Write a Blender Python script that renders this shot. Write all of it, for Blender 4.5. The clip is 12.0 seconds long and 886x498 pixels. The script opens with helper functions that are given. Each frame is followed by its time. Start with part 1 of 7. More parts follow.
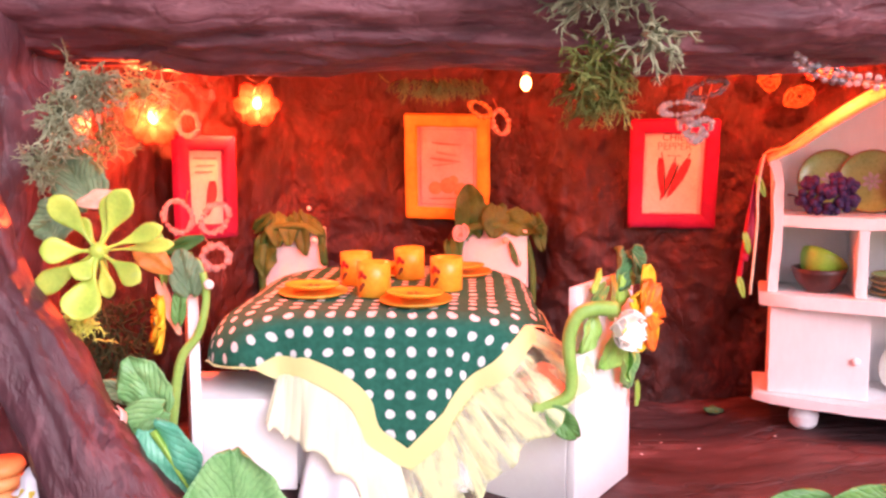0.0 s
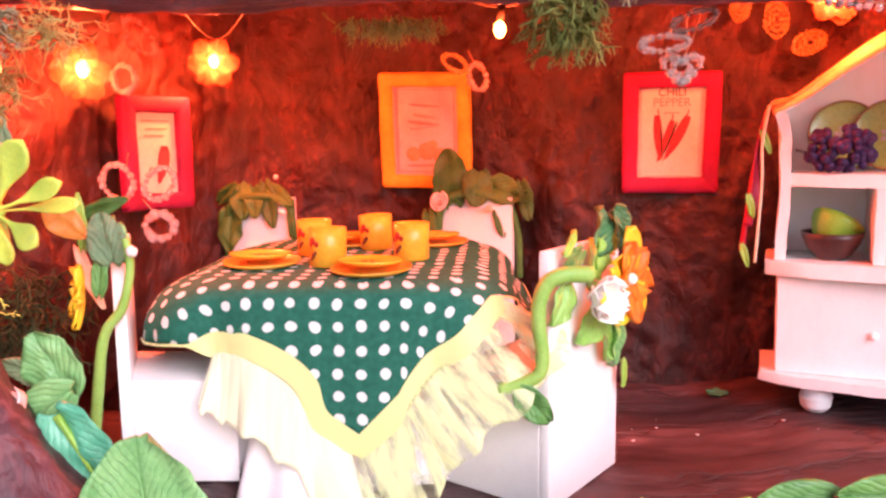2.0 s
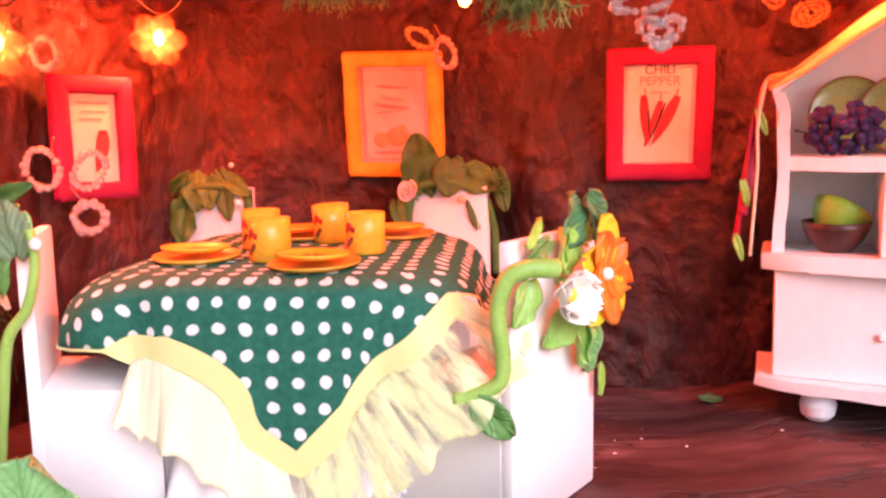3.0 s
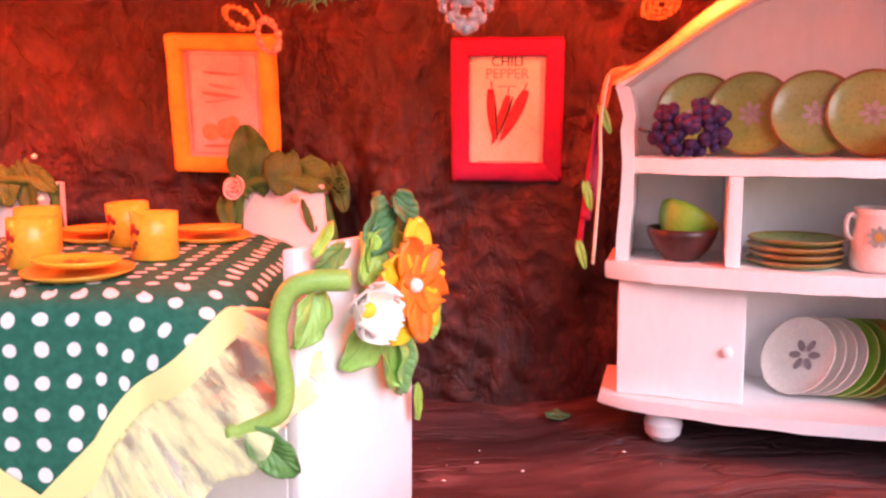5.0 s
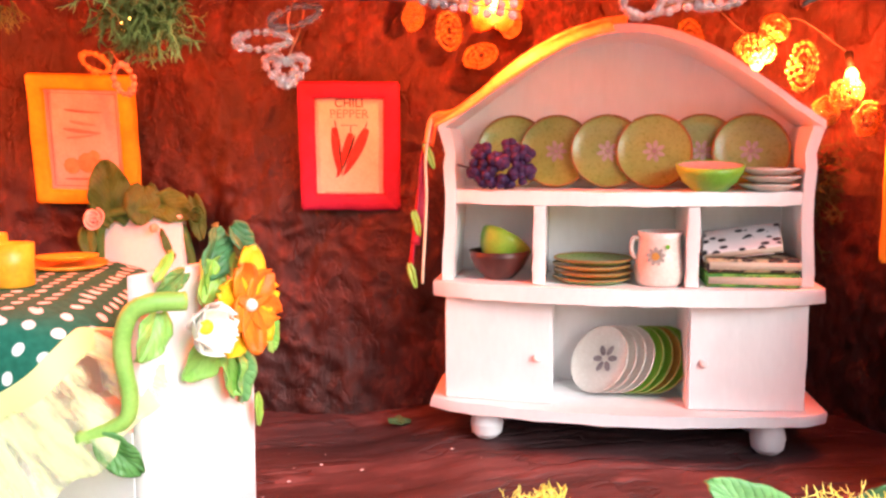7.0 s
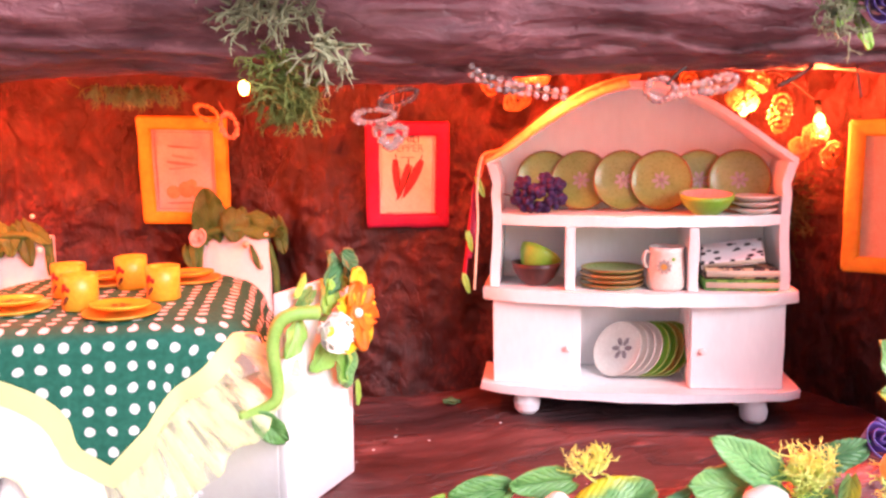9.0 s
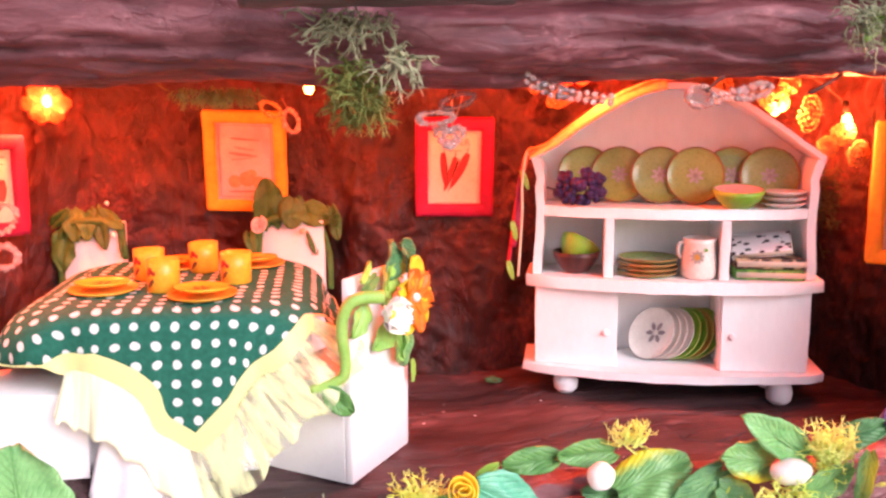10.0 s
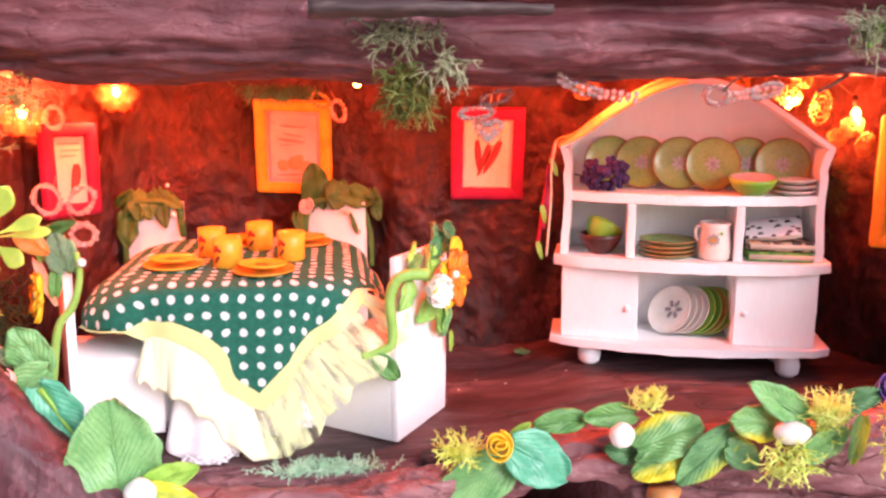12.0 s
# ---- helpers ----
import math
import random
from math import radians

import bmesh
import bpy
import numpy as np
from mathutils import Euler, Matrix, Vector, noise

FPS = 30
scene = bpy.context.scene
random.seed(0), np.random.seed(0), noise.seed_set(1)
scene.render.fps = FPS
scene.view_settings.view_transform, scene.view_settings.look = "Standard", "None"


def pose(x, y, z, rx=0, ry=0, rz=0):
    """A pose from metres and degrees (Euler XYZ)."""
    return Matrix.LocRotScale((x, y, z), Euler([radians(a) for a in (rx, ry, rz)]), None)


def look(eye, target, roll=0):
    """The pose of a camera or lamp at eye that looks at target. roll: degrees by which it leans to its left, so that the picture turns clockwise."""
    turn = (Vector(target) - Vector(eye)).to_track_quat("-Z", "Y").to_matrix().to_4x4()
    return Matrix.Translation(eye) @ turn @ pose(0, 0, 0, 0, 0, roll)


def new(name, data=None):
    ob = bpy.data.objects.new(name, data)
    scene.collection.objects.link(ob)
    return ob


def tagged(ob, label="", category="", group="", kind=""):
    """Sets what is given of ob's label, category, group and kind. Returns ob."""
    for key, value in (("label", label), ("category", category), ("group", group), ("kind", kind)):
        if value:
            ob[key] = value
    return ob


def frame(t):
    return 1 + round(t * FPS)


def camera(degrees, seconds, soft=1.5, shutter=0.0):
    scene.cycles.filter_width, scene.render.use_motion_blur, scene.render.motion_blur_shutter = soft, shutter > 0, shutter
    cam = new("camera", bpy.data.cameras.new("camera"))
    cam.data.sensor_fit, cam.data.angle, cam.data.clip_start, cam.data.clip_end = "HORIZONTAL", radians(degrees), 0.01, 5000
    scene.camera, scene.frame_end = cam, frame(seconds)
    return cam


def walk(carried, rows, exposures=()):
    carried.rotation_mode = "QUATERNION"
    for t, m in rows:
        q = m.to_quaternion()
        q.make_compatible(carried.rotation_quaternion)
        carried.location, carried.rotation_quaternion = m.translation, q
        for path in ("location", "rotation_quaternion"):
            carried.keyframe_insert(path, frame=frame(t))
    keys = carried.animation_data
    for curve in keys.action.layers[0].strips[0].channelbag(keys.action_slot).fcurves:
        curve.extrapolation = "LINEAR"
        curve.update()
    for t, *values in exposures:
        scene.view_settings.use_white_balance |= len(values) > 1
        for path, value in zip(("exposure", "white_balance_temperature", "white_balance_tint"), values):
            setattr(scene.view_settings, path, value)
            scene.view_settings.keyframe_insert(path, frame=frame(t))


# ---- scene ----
cam = camera(54.5, 12.0, soft=2.55)
PATH = [
    (0, (0.051, 0.047, 0.139), (-0.01, 2.03, -0.11), 0.0),
    (0.5, (0.056, 0.048, 0.134), (-0.017, 2.03, -0.126), -0.1),
    (1, (0.064, 0.056, 0.129), (-0.033, 2.037, -0.127), -0.5),
    (1.5, (0.067, 0.069, 0.126), (-0.033, 2.049, -0.137), -0.6),
    (2, (0.073, 0.083, 0.125), (-0.047, 2.061, -0.148), -0.8),
    (2.5, (0.08, 0.099, 0.122), (-0.058, 2.075, -0.155), -1.1),
    (4.5, (0.112, 0.151, 0.112), (0.083, 2.13, -0.169), -0.2),
    (5, (0.119, 0.149, 0.116), (0.182, 2.128, -0.166), 0.2),
    (5.5, (0.124, 0.144, 0.117), (0.288, 2.119, -0.15), 0.6),
    (6, (0.132, 0.134, 0.117), (0.369, 2.106, -0.125), 0.5),
    (6.5, (0.14, 0.124, 0.118), (0.417, 2.092, -0.109), 0.4),
    (8.5, (0.103, 0.058, 0.137), (0.477, 2.007, -0.11), -0.4),
    (9, (0.095, 0.041, 0.144), (0.436, 1.994, -0.123), -0.3),
    (9.5, (0.086, 0.028, 0.152), (0.398, 1.98, -0.154), -0.1),
    (10, (0.077, 0.015, 0.152), (0.37, 1.968, -0.159), 0.1),
    (10.5, (0.071, 0.004, 0.152), (0.344, 1.959, -0.17), 0.1),
    (11, (0.068, -0.006, 0.154), (0.33, 1.948, -0.183), 0.3),
    (11.5, (0.069, -0.014, 0.156), (0.304, 1.941, -0.194), 0.3),
    (12, (0.063, -0.02, 0.16), (0.312, 1.931, -0.204), 0.4),
]
walk(cam, [(t, look(eye, target, roll)) for t, eye, target, roll in PATH],
     [(0, 0.07, 6500, 34), (2.5, 0.02, 6500, 28), (4.5, -0.08, 6500, 40), (5.5, -0.03, 6500, 26), (6, 0.12, 6500, 16), (6.5, 0.23, 6500, 8), (8.5, 0.41, 6500, 15), (9, 0.37, 6500, 28), (9.5, 0.27, 6500, 24), (12, 0.15, 6500, 24)])

# ---------------------------------------------------------------- light
world = bpy.data.worlds.new("daylight")
scene.world = world
world.use_nodes = True
wn = world.node_tree
sky = wn.nodes.new("ShaderNodeTexSky")
sky.sky_type = "NISHITA"
sky.sun_disc = False
SUN_FROM = Vector((0.50, -0.86, 0.49)).normalized()
sky.sun_elevation = math.asin(SUN_FROM.z)
sky.sun_rotation = math.atan2(SUN_FROM.x, SUN_FROM.y)
wn.nodes["Background"].inputs["Strength"].default_value = 0.11
wn.links.new(sky.outputs["Color"], wn.nodes["Background"].inputs["Color"])

sun_data = bpy.data.lights.new("sun", "SUN")
sun_data.energy = 4.0
sun_data.angle = radians(40)
sun_data.color = (0.95, 0.955, 1.0)
sun = new("sun", sun_data)
sun.matrix_world = Matrix.Translation((0.6, -1.0, 0.8)) @ SUN_FROM.to_track_quat("Z", "Y").to_matrix().to_4x4()


# ---------------------------------------------------------------- materials
def node_mat(name):
    m = bpy.data.materials.new(name)
    m.use_nodes = True
    nt = m.node_tree
    return m, nt, nt.nodes["Principled BSDF"]


def clay(name, c1, c2, rough=0.55, scale=120.0, bump=0.12, fine=900.0, stretch=(1, 1, 1), spec=0.4,
         sub=0.0, trans=0.0, third=None, edge=(0.35, 0.65), metal=0.0, coat=0.0, veins=0.0, half=None):
    """A mottled surface: two colours by a coarse noise, a finer grain, bump at both scales."""
    m, nt, b = node_mat(name)
    n, l = nt.nodes, nt.links
    tc = n.new("ShaderNodeTexCoord")
    mp = n.new("ShaderNodeMapping")
    mp.inputs["Scale"].default_value = stretch
    l.new(tc.outputs["Object"], mp.inputs["Vector"])
    info = n.new("ShaderNodeObjectInfo")
    a = n.new("ShaderNodeTexNoise")
    a.noise_dimensions = "4D"
    a.inputs["Scale"].default_value = scale
    a.inputs["Detail"].default_value = 6
    a.inputs["Roughness"].default_value = 0.6
    l.new(mp.outputs["Vector"], a.inputs["Vector"])
    mul = n.new("ShaderNodeMath")
    mul.operation = "MULTIPLY"
    mul.inputs[1].default_value = 37.0
    l.new(info.outputs["Random"], mul.inputs[0])
    l.new(mul.outputs[0], a.inputs["W"])
    r = n.new("ShaderNodeValToRGB")
    r.color_ramp.elements[0].position, r.color_ramp.elements[1].position = edge
    r.color_ramp.elements[0].color = (*c1, 1)
    r.color_ramp.elements[1].color = (*c2, 1)
    if third:
        e = r.color_ramp.elements.new(min(0.98, edge[1] + 0.12))
        e.color = (*third, 1)
    l.new(a.outputs["Fac"], r.inputs["Fac"])
    g = n.new("ShaderNodeTexNoise")
    g.inputs["Scale"].default_value = fine
    g.inputs["Detail"].default_value = 4
    l.new(mp.outputs["Vector"], g.inputs["Vector"])
    mix = n.new("ShaderNodeMix")
    mix.data_type, mix.blend_type = "RGBA", "OVERLAY"
    mix.inputs["Factor"].default_value = 0.22
    l.new(r.outputs["Color"], mix.inputs[6])
    if half:
        # a second clay blended into one side of the leaf: colour, where the blend starts and ends
        tint, lo, hi = half
        sy = n.new("ShaderNodeSeparateXYZ")
        l.new(tc.outputs["Object"], sy.inputs[0])
        w1 = n.new("ShaderNodeMath")
        w1.operation = "MULTIPLY_ADD"
        w1.inputs[1].default_value = 100.0
        l.new(sy.outputs["Y"], w1.inputs[0])
        l.new(a.outputs["Fac"], w1.inputs[2])
        w2 = n.new("ShaderNodeMapRange")
        w2.inputs["From Min"].default_value, w2.inputs["From Max"].default_value = lo, hi
        l.new(w1.outputs[0], w2.inputs["Value"])
        two = n.new("ShaderNodeMix")
        two.data_type = "RGBA"
        l.new(w2.outputs["Result"], two.inputs["Factor"])
        l.new(r.outputs["Color"], two.inputs[6])
        two.inputs[7].default_value = (*tint, 1)
        l.new(two.outputs[2], mix.inputs[6])
    l.new(g.outputs["Fac"], mix.inputs[7])
    hs = n.new("ShaderNodeHueSaturation")
    mr = n.new("ShaderNodeMapRange")
    mr.inputs["To Min"].default_value, mr.inputs["To Max"].default_value = 0.86, 1.12
    l.new(info.outputs["Random"], mr.inputs["Value"])
    l.new(mr.outputs["Result"], hs.inputs["Value"])
    bw = n.new("ShaderNodeRGBToBW")
    l.new(mix.outputs[2], hs.inputs["Color"])
    l.new(hs.outputs["Color"], b.inputs["Base Color"])
    rr = n.new("ShaderNodeMapRange")
    rr.inputs["To Min"].default_value, rr.inputs["To Max"].default_value = max(0.05, rough - 0.12), min(1, rough + 0.12)
    l.new(g.outputs["Fac"], rr.inputs["Value"])
    l.new(rr.outputs["Result"], b.inputs["Roughness"])
    b.inputs["Specular IOR Level"].default_value = spec
    b.inputs["Metallic"].default_value = metal
    b.inputs["Coat Weight"].default_value = coat
    b.inputs["Coat Roughness"].default_value = 0.2
    if sub:
        b.inputs["Subsurface Weight"].default_value = sub
        b.inputs["Subsurface Radius"].default_value = (0.004, 0.002, 0.0012)
        b.inputs["Subsurface Scale"].default_value = 0.5
    if trans:
        b.inputs["Transmission Weight"].default_value = trans
    add = n.new("ShaderNodeMath")
    l.new(a.outputs["Fac"], add.inputs[0])
    l.new(g.outputs["Fac"], add.inputs[1])
    bp = n.new("ShaderNodeBump")
    bp.inputs["Strength"].default_value = bump
    bp.inputs["Distance"].default_value = 0.0012
    l.new(add.outputs[0], bp.inputs["Height"])
    l.new(bp.outputs["Normal"], b.inputs["Normal"])
    if veins:
        # side ribs pressed into the leaf, running outwards and forwards from the midrib
        sx = n.new("ShaderNodeSeparateXYZ")
        l.new(tc.outputs["Object"], sx.inputs[0])

        def op(kind, *args):
            q = n.new("ShaderNodeMath")
            q.operation = kind
            for k, v in enumerate(args):
                if isinstance(v, (int, float)):
                    q.inputs[k].default_value = v
                else:
                    l.new(v, q.inputs[k])
            return q.outputs[0]

        ay = op("ABSOLUTE", sx.outputs["Y"])
        run = op("SUBTRACT", sx.outputs["X"], op("MULTIPLY", op("POWER", op("MULTIPLY", ay, 100.0), 0.85), 0.0190))
        wob = op("MULTIPLY", a.outputs["Fac"], 0.0105)
        wave = op("ABSOLUTE", op("SINE", op("MULTIPLY", op("ADD", run, wob), 880.0)))
        groove = op("ADD", op("MULTIPLY", op("POWER", wave, 0.35), op("MULTIPLY", a.outputs["Fac"], 1.3)), 0.2)
        mid = op("MINIMUM", op("MULTIPLY", ay, 1400.0), 1.0)
        h = op("MULTIPLY", groove, mid)
        b2 = n.new("ShaderNodeBump")
        b2.inputs["Strength"].default_value = veins
        b2.inputs["Distance"].default_value = 0.0009
        l.new(h, b2.inputs["Height"])
        l.new(bp.outputs["Normal"], b2.inputs["Normal"])
        l.new(b2.outputs["Normal"], b.inputs["Normal"])
        dk = n.new("ShaderNodeMix")
        dk.data_type, dk.blend_type = "RGBA", "MULTIPLY"
        dk.inputs["Factor"].default_value = 1.0
        tone = n.new("ShaderNodeMapRange")
        tone.inputs["To Min"].default_value, tone.inputs["To Max"].default_value = 0.91, 1.03
        l.new(h, tone.inputs["Value"])
        l.new(hs.outputs["Color"], dk.inputs[6])
        l.new(tone.outputs["Result"], dk.inputs[7])
        l.new(dk.outputs[2], b.inputs["Base Color"])
    return m


def bark_mat(name, dark, mid, light, stretch, rough=0.5, spec=0.45, bump=0.7, scale=55.0, crack_depth=0.4, crumple=0.0):
    """Painted bark: long grain, blotches, pale rubbed streaks on the ridges."""
    m, nt, b = node_mat(name)
    n, l = nt.nodes, nt.links
    tc = n.new("ShaderNodeTexCoord")
    mp = n.new("ShaderNodeMapping")
    mp.inputs["Scale"].default_value = stretch
    l.new(tc.outputs["Object"], mp.inputs["Vector"])
    warp = n.new("ShaderNodeTexNoise")
    warp.inputs["Scale"].default_value = 18
    warp.inputs["Detail"].default_value = 3
    l.new(tc.outputs["Object"], warp.inputs["Vector"])
    va = n.new("ShaderNodeVectorMath")
    va.operation = "MULTIPLY_ADD"
    va.inputs[1].default_value = (0.02, 0.02, 0.02)
    l.new(warp.outputs["Color"], va.inputs[0])
    l.new(mp.outputs["Vector"], va.inputs[2])
    a = n.new("ShaderNodeTexNoise")
    a.inputs["Scale"].default_value = scale
    a.inputs["Detail"].default_value = 9
    a.inputs["Roughness"].default_value = 0.68
    l.new(va.outputs[0], a.inputs["Vector"])
    r = n.new("ShaderNodeValToRGB")
    r.color_ramp.elements[0].position = 0.30
    r.color_ramp.elements[1].position = 0.74
    r.color_ramp.elements[0].color = (*dark, 1)
    r.color_ramp.elements[1].color = (*light, 1)
    e = r.color_ramp.elements.new(0.52)
    e.color = (*mid, 1)
    l.new(a.outputs["Fac"], r.inputs["Fac"])
    blot = n.new("ShaderNodeTexNoise")
    blot.inputs["Scale"].default_value = 22
    blot.inputs["Detail"].default_value = 5
    l.new(tc.outputs["Object"], blot.inputs["Vector"])
    mix = n.new("ShaderNodeMix")
    mix.data_type, mix.blend_type = "RGBA", "OVERLAY"
    mix.inputs["Factor"].default_value = 0.55
    l.new(r.outputs["Color"], mix.inputs[6])
    l.new(blot.outputs["Fac"], mix.inputs[7])
    # thin cracks
    vo = n.new("ShaderNodeTexNoise")
    vo.inputs["Scale"].default_value = scale * 0.7
    vo.inputs["Detail"].default_value = 6
    l.new(va.outputs[0], vo.inputs["Vector"])
    crack = n.new("ShaderNodeValToRGB")
    crack.color_ramp.elements[0].position, crack.color_ramp.elements[1].position = 0.485, 0.52
    crack.color_ramp.elements[0].color = (1, 1, 1, 1)
    crack.color_ramp.elements[1].color = (0, 0, 0, 1)
    e2 = crack.color_ramp.elements.new(0.47)
    e2.color = (0, 0, 0, 1)
    l.new(vo.outputs["Fac"], crack.inputs["Fac"])
    mix2 = n.new("ShaderNodeMix")
    mix2.data_type = "RGBA"
    sc = n.new("ShaderNodeMath")
    sc.operation = "MULTIPLY"
    sc.inputs[1].default_value = crack_depth
    l.new(crack.outputs["Color"], sc.inputs[0])
    l.new(sc.outputs[0], mix2.inputs["Factor"])
    l.new(mix.outputs[2], mix2.inputs[6])
    mix2.inputs[7].default_value = (*[c * 0.25 for c in dark], 1)
    # pale rubbed scratches
    fine = n.new("ShaderNodeTexNoise")
    fine.inputs["Scale"].default_value = scale * 4.5
    fine.inputs["Detail"].default_value = 3
    l.new(va.outputs[0], fine.inputs["Vector"])
    gate = n.new("ShaderNodeMath")
    gate.operation = "MULTIPLY"
    l.new(fine.outputs["Fac"], gate.inputs[0])
    l.new(blot.outputs["Fac"], gate.inputs[1])
    scr = n.new("ShaderNodeMapRange")
    scr.inputs["From Min"].default_value, scr.inputs["From Max"].default_value = 0.320, 0.38
    scr.inputs["To Max"].default_value = 0.38
    l.new(gate.outputs[0], scr.inputs["Value"])
    mix3 = n.new("ShaderNodeMix")
    mix3.data_type = "RGBA"
    l.new(scr.outputs["Result"], mix3.inputs["Factor"])
    l.new(mix2.outputs[2], mix3.inputs[6])
    mix3.inputs[7].default_value = (*[min(0.6, c * 1.5) for c in light], 1)
    l.new(mix3.outputs[2], b.inputs["Base Color"])
    rr = n.new("ShaderNodeMapRange")
    rr.inputs["To Min"].default_value, rr.inputs["To Max"].default_value = rough - 0.18, rough + 0.22
    l.new(blot.outputs["Fac"], rr.inputs["Value"])
    l.new(rr.outputs["Result"], b.inputs["Roughness"])
    b.inputs["Specular IOR Level"].default_value = spec
    hgt = n.new("ShaderNodeMath")
    hgt.operation = "SUBTRACT"
    l.new(a.outputs["Fac"], hgt.inputs[0])
    l.new(sc.outputs[0], hgt.inputs[1])
    bp = n.new("ShaderNodeBump")
    bp.inputs["Strength"].default_value = bump
    bp.inputs["Distance"].default_value = 0.004
    l.new(hgt.outputs[0], bp.inputs["Height"])
    l.new(bp.outputs["Normal"], b.inputs["Normal"])
    if crumple:
        # pinched ridges pressed into the clay, in patches
        rg = n.new("ShaderNodeTexNoise")
        rg.noise_type = "RIDGED_MULTIFRACTAL"
        rg.inputs["Scale"].default_value = scale * 1.5
        rg.inputs["Detail"].default_value = 4
        rg.inputs["Roughness"].default_value = 0.55
        rg.inputs["Distortion"].default_value = 0.6
        l.new(va.outputs[0], rg.inputs["Vector"])
        patch = n.new("ShaderNodeMapRange")
        patch.inputs["From Min"].default_value, patch.inputs["From Max"].default_value = 0.40, 0.60
        patch.inputs["To Min"].default_value = 0.25
        l.new(blot.outputs["Fac"], patch.inputs["Value"])
        rh = n.new("ShaderNodeMath")
        rh.operation = "MULTIPLY"
        l.new(rg.outputs["Fac"], rh.inputs[0])
        l.new(patch.outputs["Result"], rh.inputs[1])
        b2 = n.new("ShaderNodeBump")
        b2.inputs["Strength"].default_value = crumple
        b2.inputs["Distance"].default_value = 0.003
        l.new(rh.outputs[0], b2.inputs["Height"])
        l.new(bp.outputs["Normal"], b2.inputs["Normal"])
        l.new(b2.outputs["Normal"], b.inputs["Normal"])
    return m


BEAM = bark_mat("beam_bark", (0.085, 0.022, 0.027), (0.18, 0.052, 0.058), (0.34, 0.13, 0.135), (0.42, 1, 1), rough=0.38, crack_depth=0.12, scale=75.0, crumple=0.5)
BRANCH = bark_mat("branch_bark", (0.048, 0.014, 0.018), (0.098, 0.030, 0.037), (0.20, 0.080, 0.088), (1, 1, 0.2), rough=0.36, crack_depth=0.12, bump=0.6, crumple=0.35)
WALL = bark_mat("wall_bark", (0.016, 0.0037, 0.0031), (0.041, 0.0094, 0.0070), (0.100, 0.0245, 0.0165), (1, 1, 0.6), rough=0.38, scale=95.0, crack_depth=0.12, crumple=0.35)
LIP = bark_mat("lip_bark", (0.14, 0.044, 0.050), (0.27, 0.105, 0.110), (0.47, 0.25, 0.25), (0.4, 1, 1), rough=0.33, scale=85.0, crumple=0.60)
FLOOR = bark_mat("floor_wood", (0.032, 0.015, 0.015), (0.078, 0.039, 0.040), (0.18, 0.100, 0.102), (0.22, 1, 1), rough=0.52, bump=0.7, spec=0.4, crumple=0.2)
WHITE = clay("white_paint", (0.80, 0.78, 0.77), (0.86, 0.85, 0.84), rough=0.5, scale=40, bump=0.10, fine=420, stretch=(1, 1, 0.35))
WHITE_CARD = clay("white_card", (0.82, 0.80, 0.79), (0.88, 0.87, 0.86), rough=0.65, scale=30, bump=0.05, fine=500)
YELLOW = clay("yellow_clay", (0.70, 0.34, 0.015), (0.77, 0.42, 0.03), rough=0.4, scale=150, bump=0.06, fine=700, coat=0.2)
YELLOW_PLATE = clay("yellow_plate", (0.64, 0.28, 0.02), (0.73, 0.37, 0.04), rough=0.4, scale=150, bump=0.06, fine=700, coat=0.2)
RED_DECOR = clay("red_decor", (0.30, 0.02, 0.012), (0.42, 0.04, 0.02), rough=0.5, scale=300, bump=0.02)
BROWN_DECOR = clay("brown_decor", (0.12, 0.03, 0.015), (0.18, 0.05, 0.02), rough=0.5, scale=300, bump=0.02)
GREEN = clay("leaf_green", (0.14, 0.38, 0.12), (0.27, 0.54, 0.20), rough=0.42, scale=110, bump=0.10, third=(0.46, 0.66, 0.28), coat=0.15, veins=0.6)
TEAL = clay("leaf_teal", (0.055, 0.33, 0.19), (0.13, 0.46, 0.28), rough=0.36, scale=110, bump=0.10, third=(0.30, 0.60, 0.38), coat=0.2, veins=0.5)
LIME = clay("leaf_lime", (0.24, 0.48, 0.06), (0.38, 0.60, 0.10), rough=0.42, scale=120, bump=0.10, third=(0.58, 0.64, 0.14), coat=0.15, veins=0.4)
OLIVE = clay("leaf_olive", (0.034, 0.105, 0.016), (0.068, 0.175, 0.032), rough=0.55, scale=120, bump=0.12, third=(0.13, 0.25, 0.045), veins=0.4)
FRESH = clay("leaf_fresh_green", (0.22, 0.50, 0.08), (0.37, 0.65, 0.16), rough=0.42, scale=110, bump=0.10, third=(0.54, 0.74, 0.24), coat=0.15, veins=0.5)
DEEP = clay("leaf_deep_green", (0.07, 0.22, 0.05), (0.14, 0.34, 0.09), rough=0.45, scale=110, bump=0.10, third=(0.26, 0.44, 0.13), coat=0.1, veins=0.6)
DARKLEAF = clay("leaf_dark", (0.045, 0.15, 0.05), (0.09, 0.24, 0.09), rough=0.45, scale=120, bump=0.1, veins=0.75)
GREYLEAF = clay("leaf_greygreen", (0.13, 0.22, 0.11), (0.25, 0.36, 0.18), rough=0.55, scale=110, bump=0.12, third=(0.45, 0.46, 0.16), veins=0.75)
LIME_EDGE = clay("leaf_lime_yellow", (0.14, 0.38, 0.11), (0.27, 0.54, 0.18), rough=0.4, scale=110, bump=0.08, third=(0.42, 0.62, 0.22), coat=0.15, veins=0.7, half=((0.80, 0.70, 0.03), 0.85, 1.25))
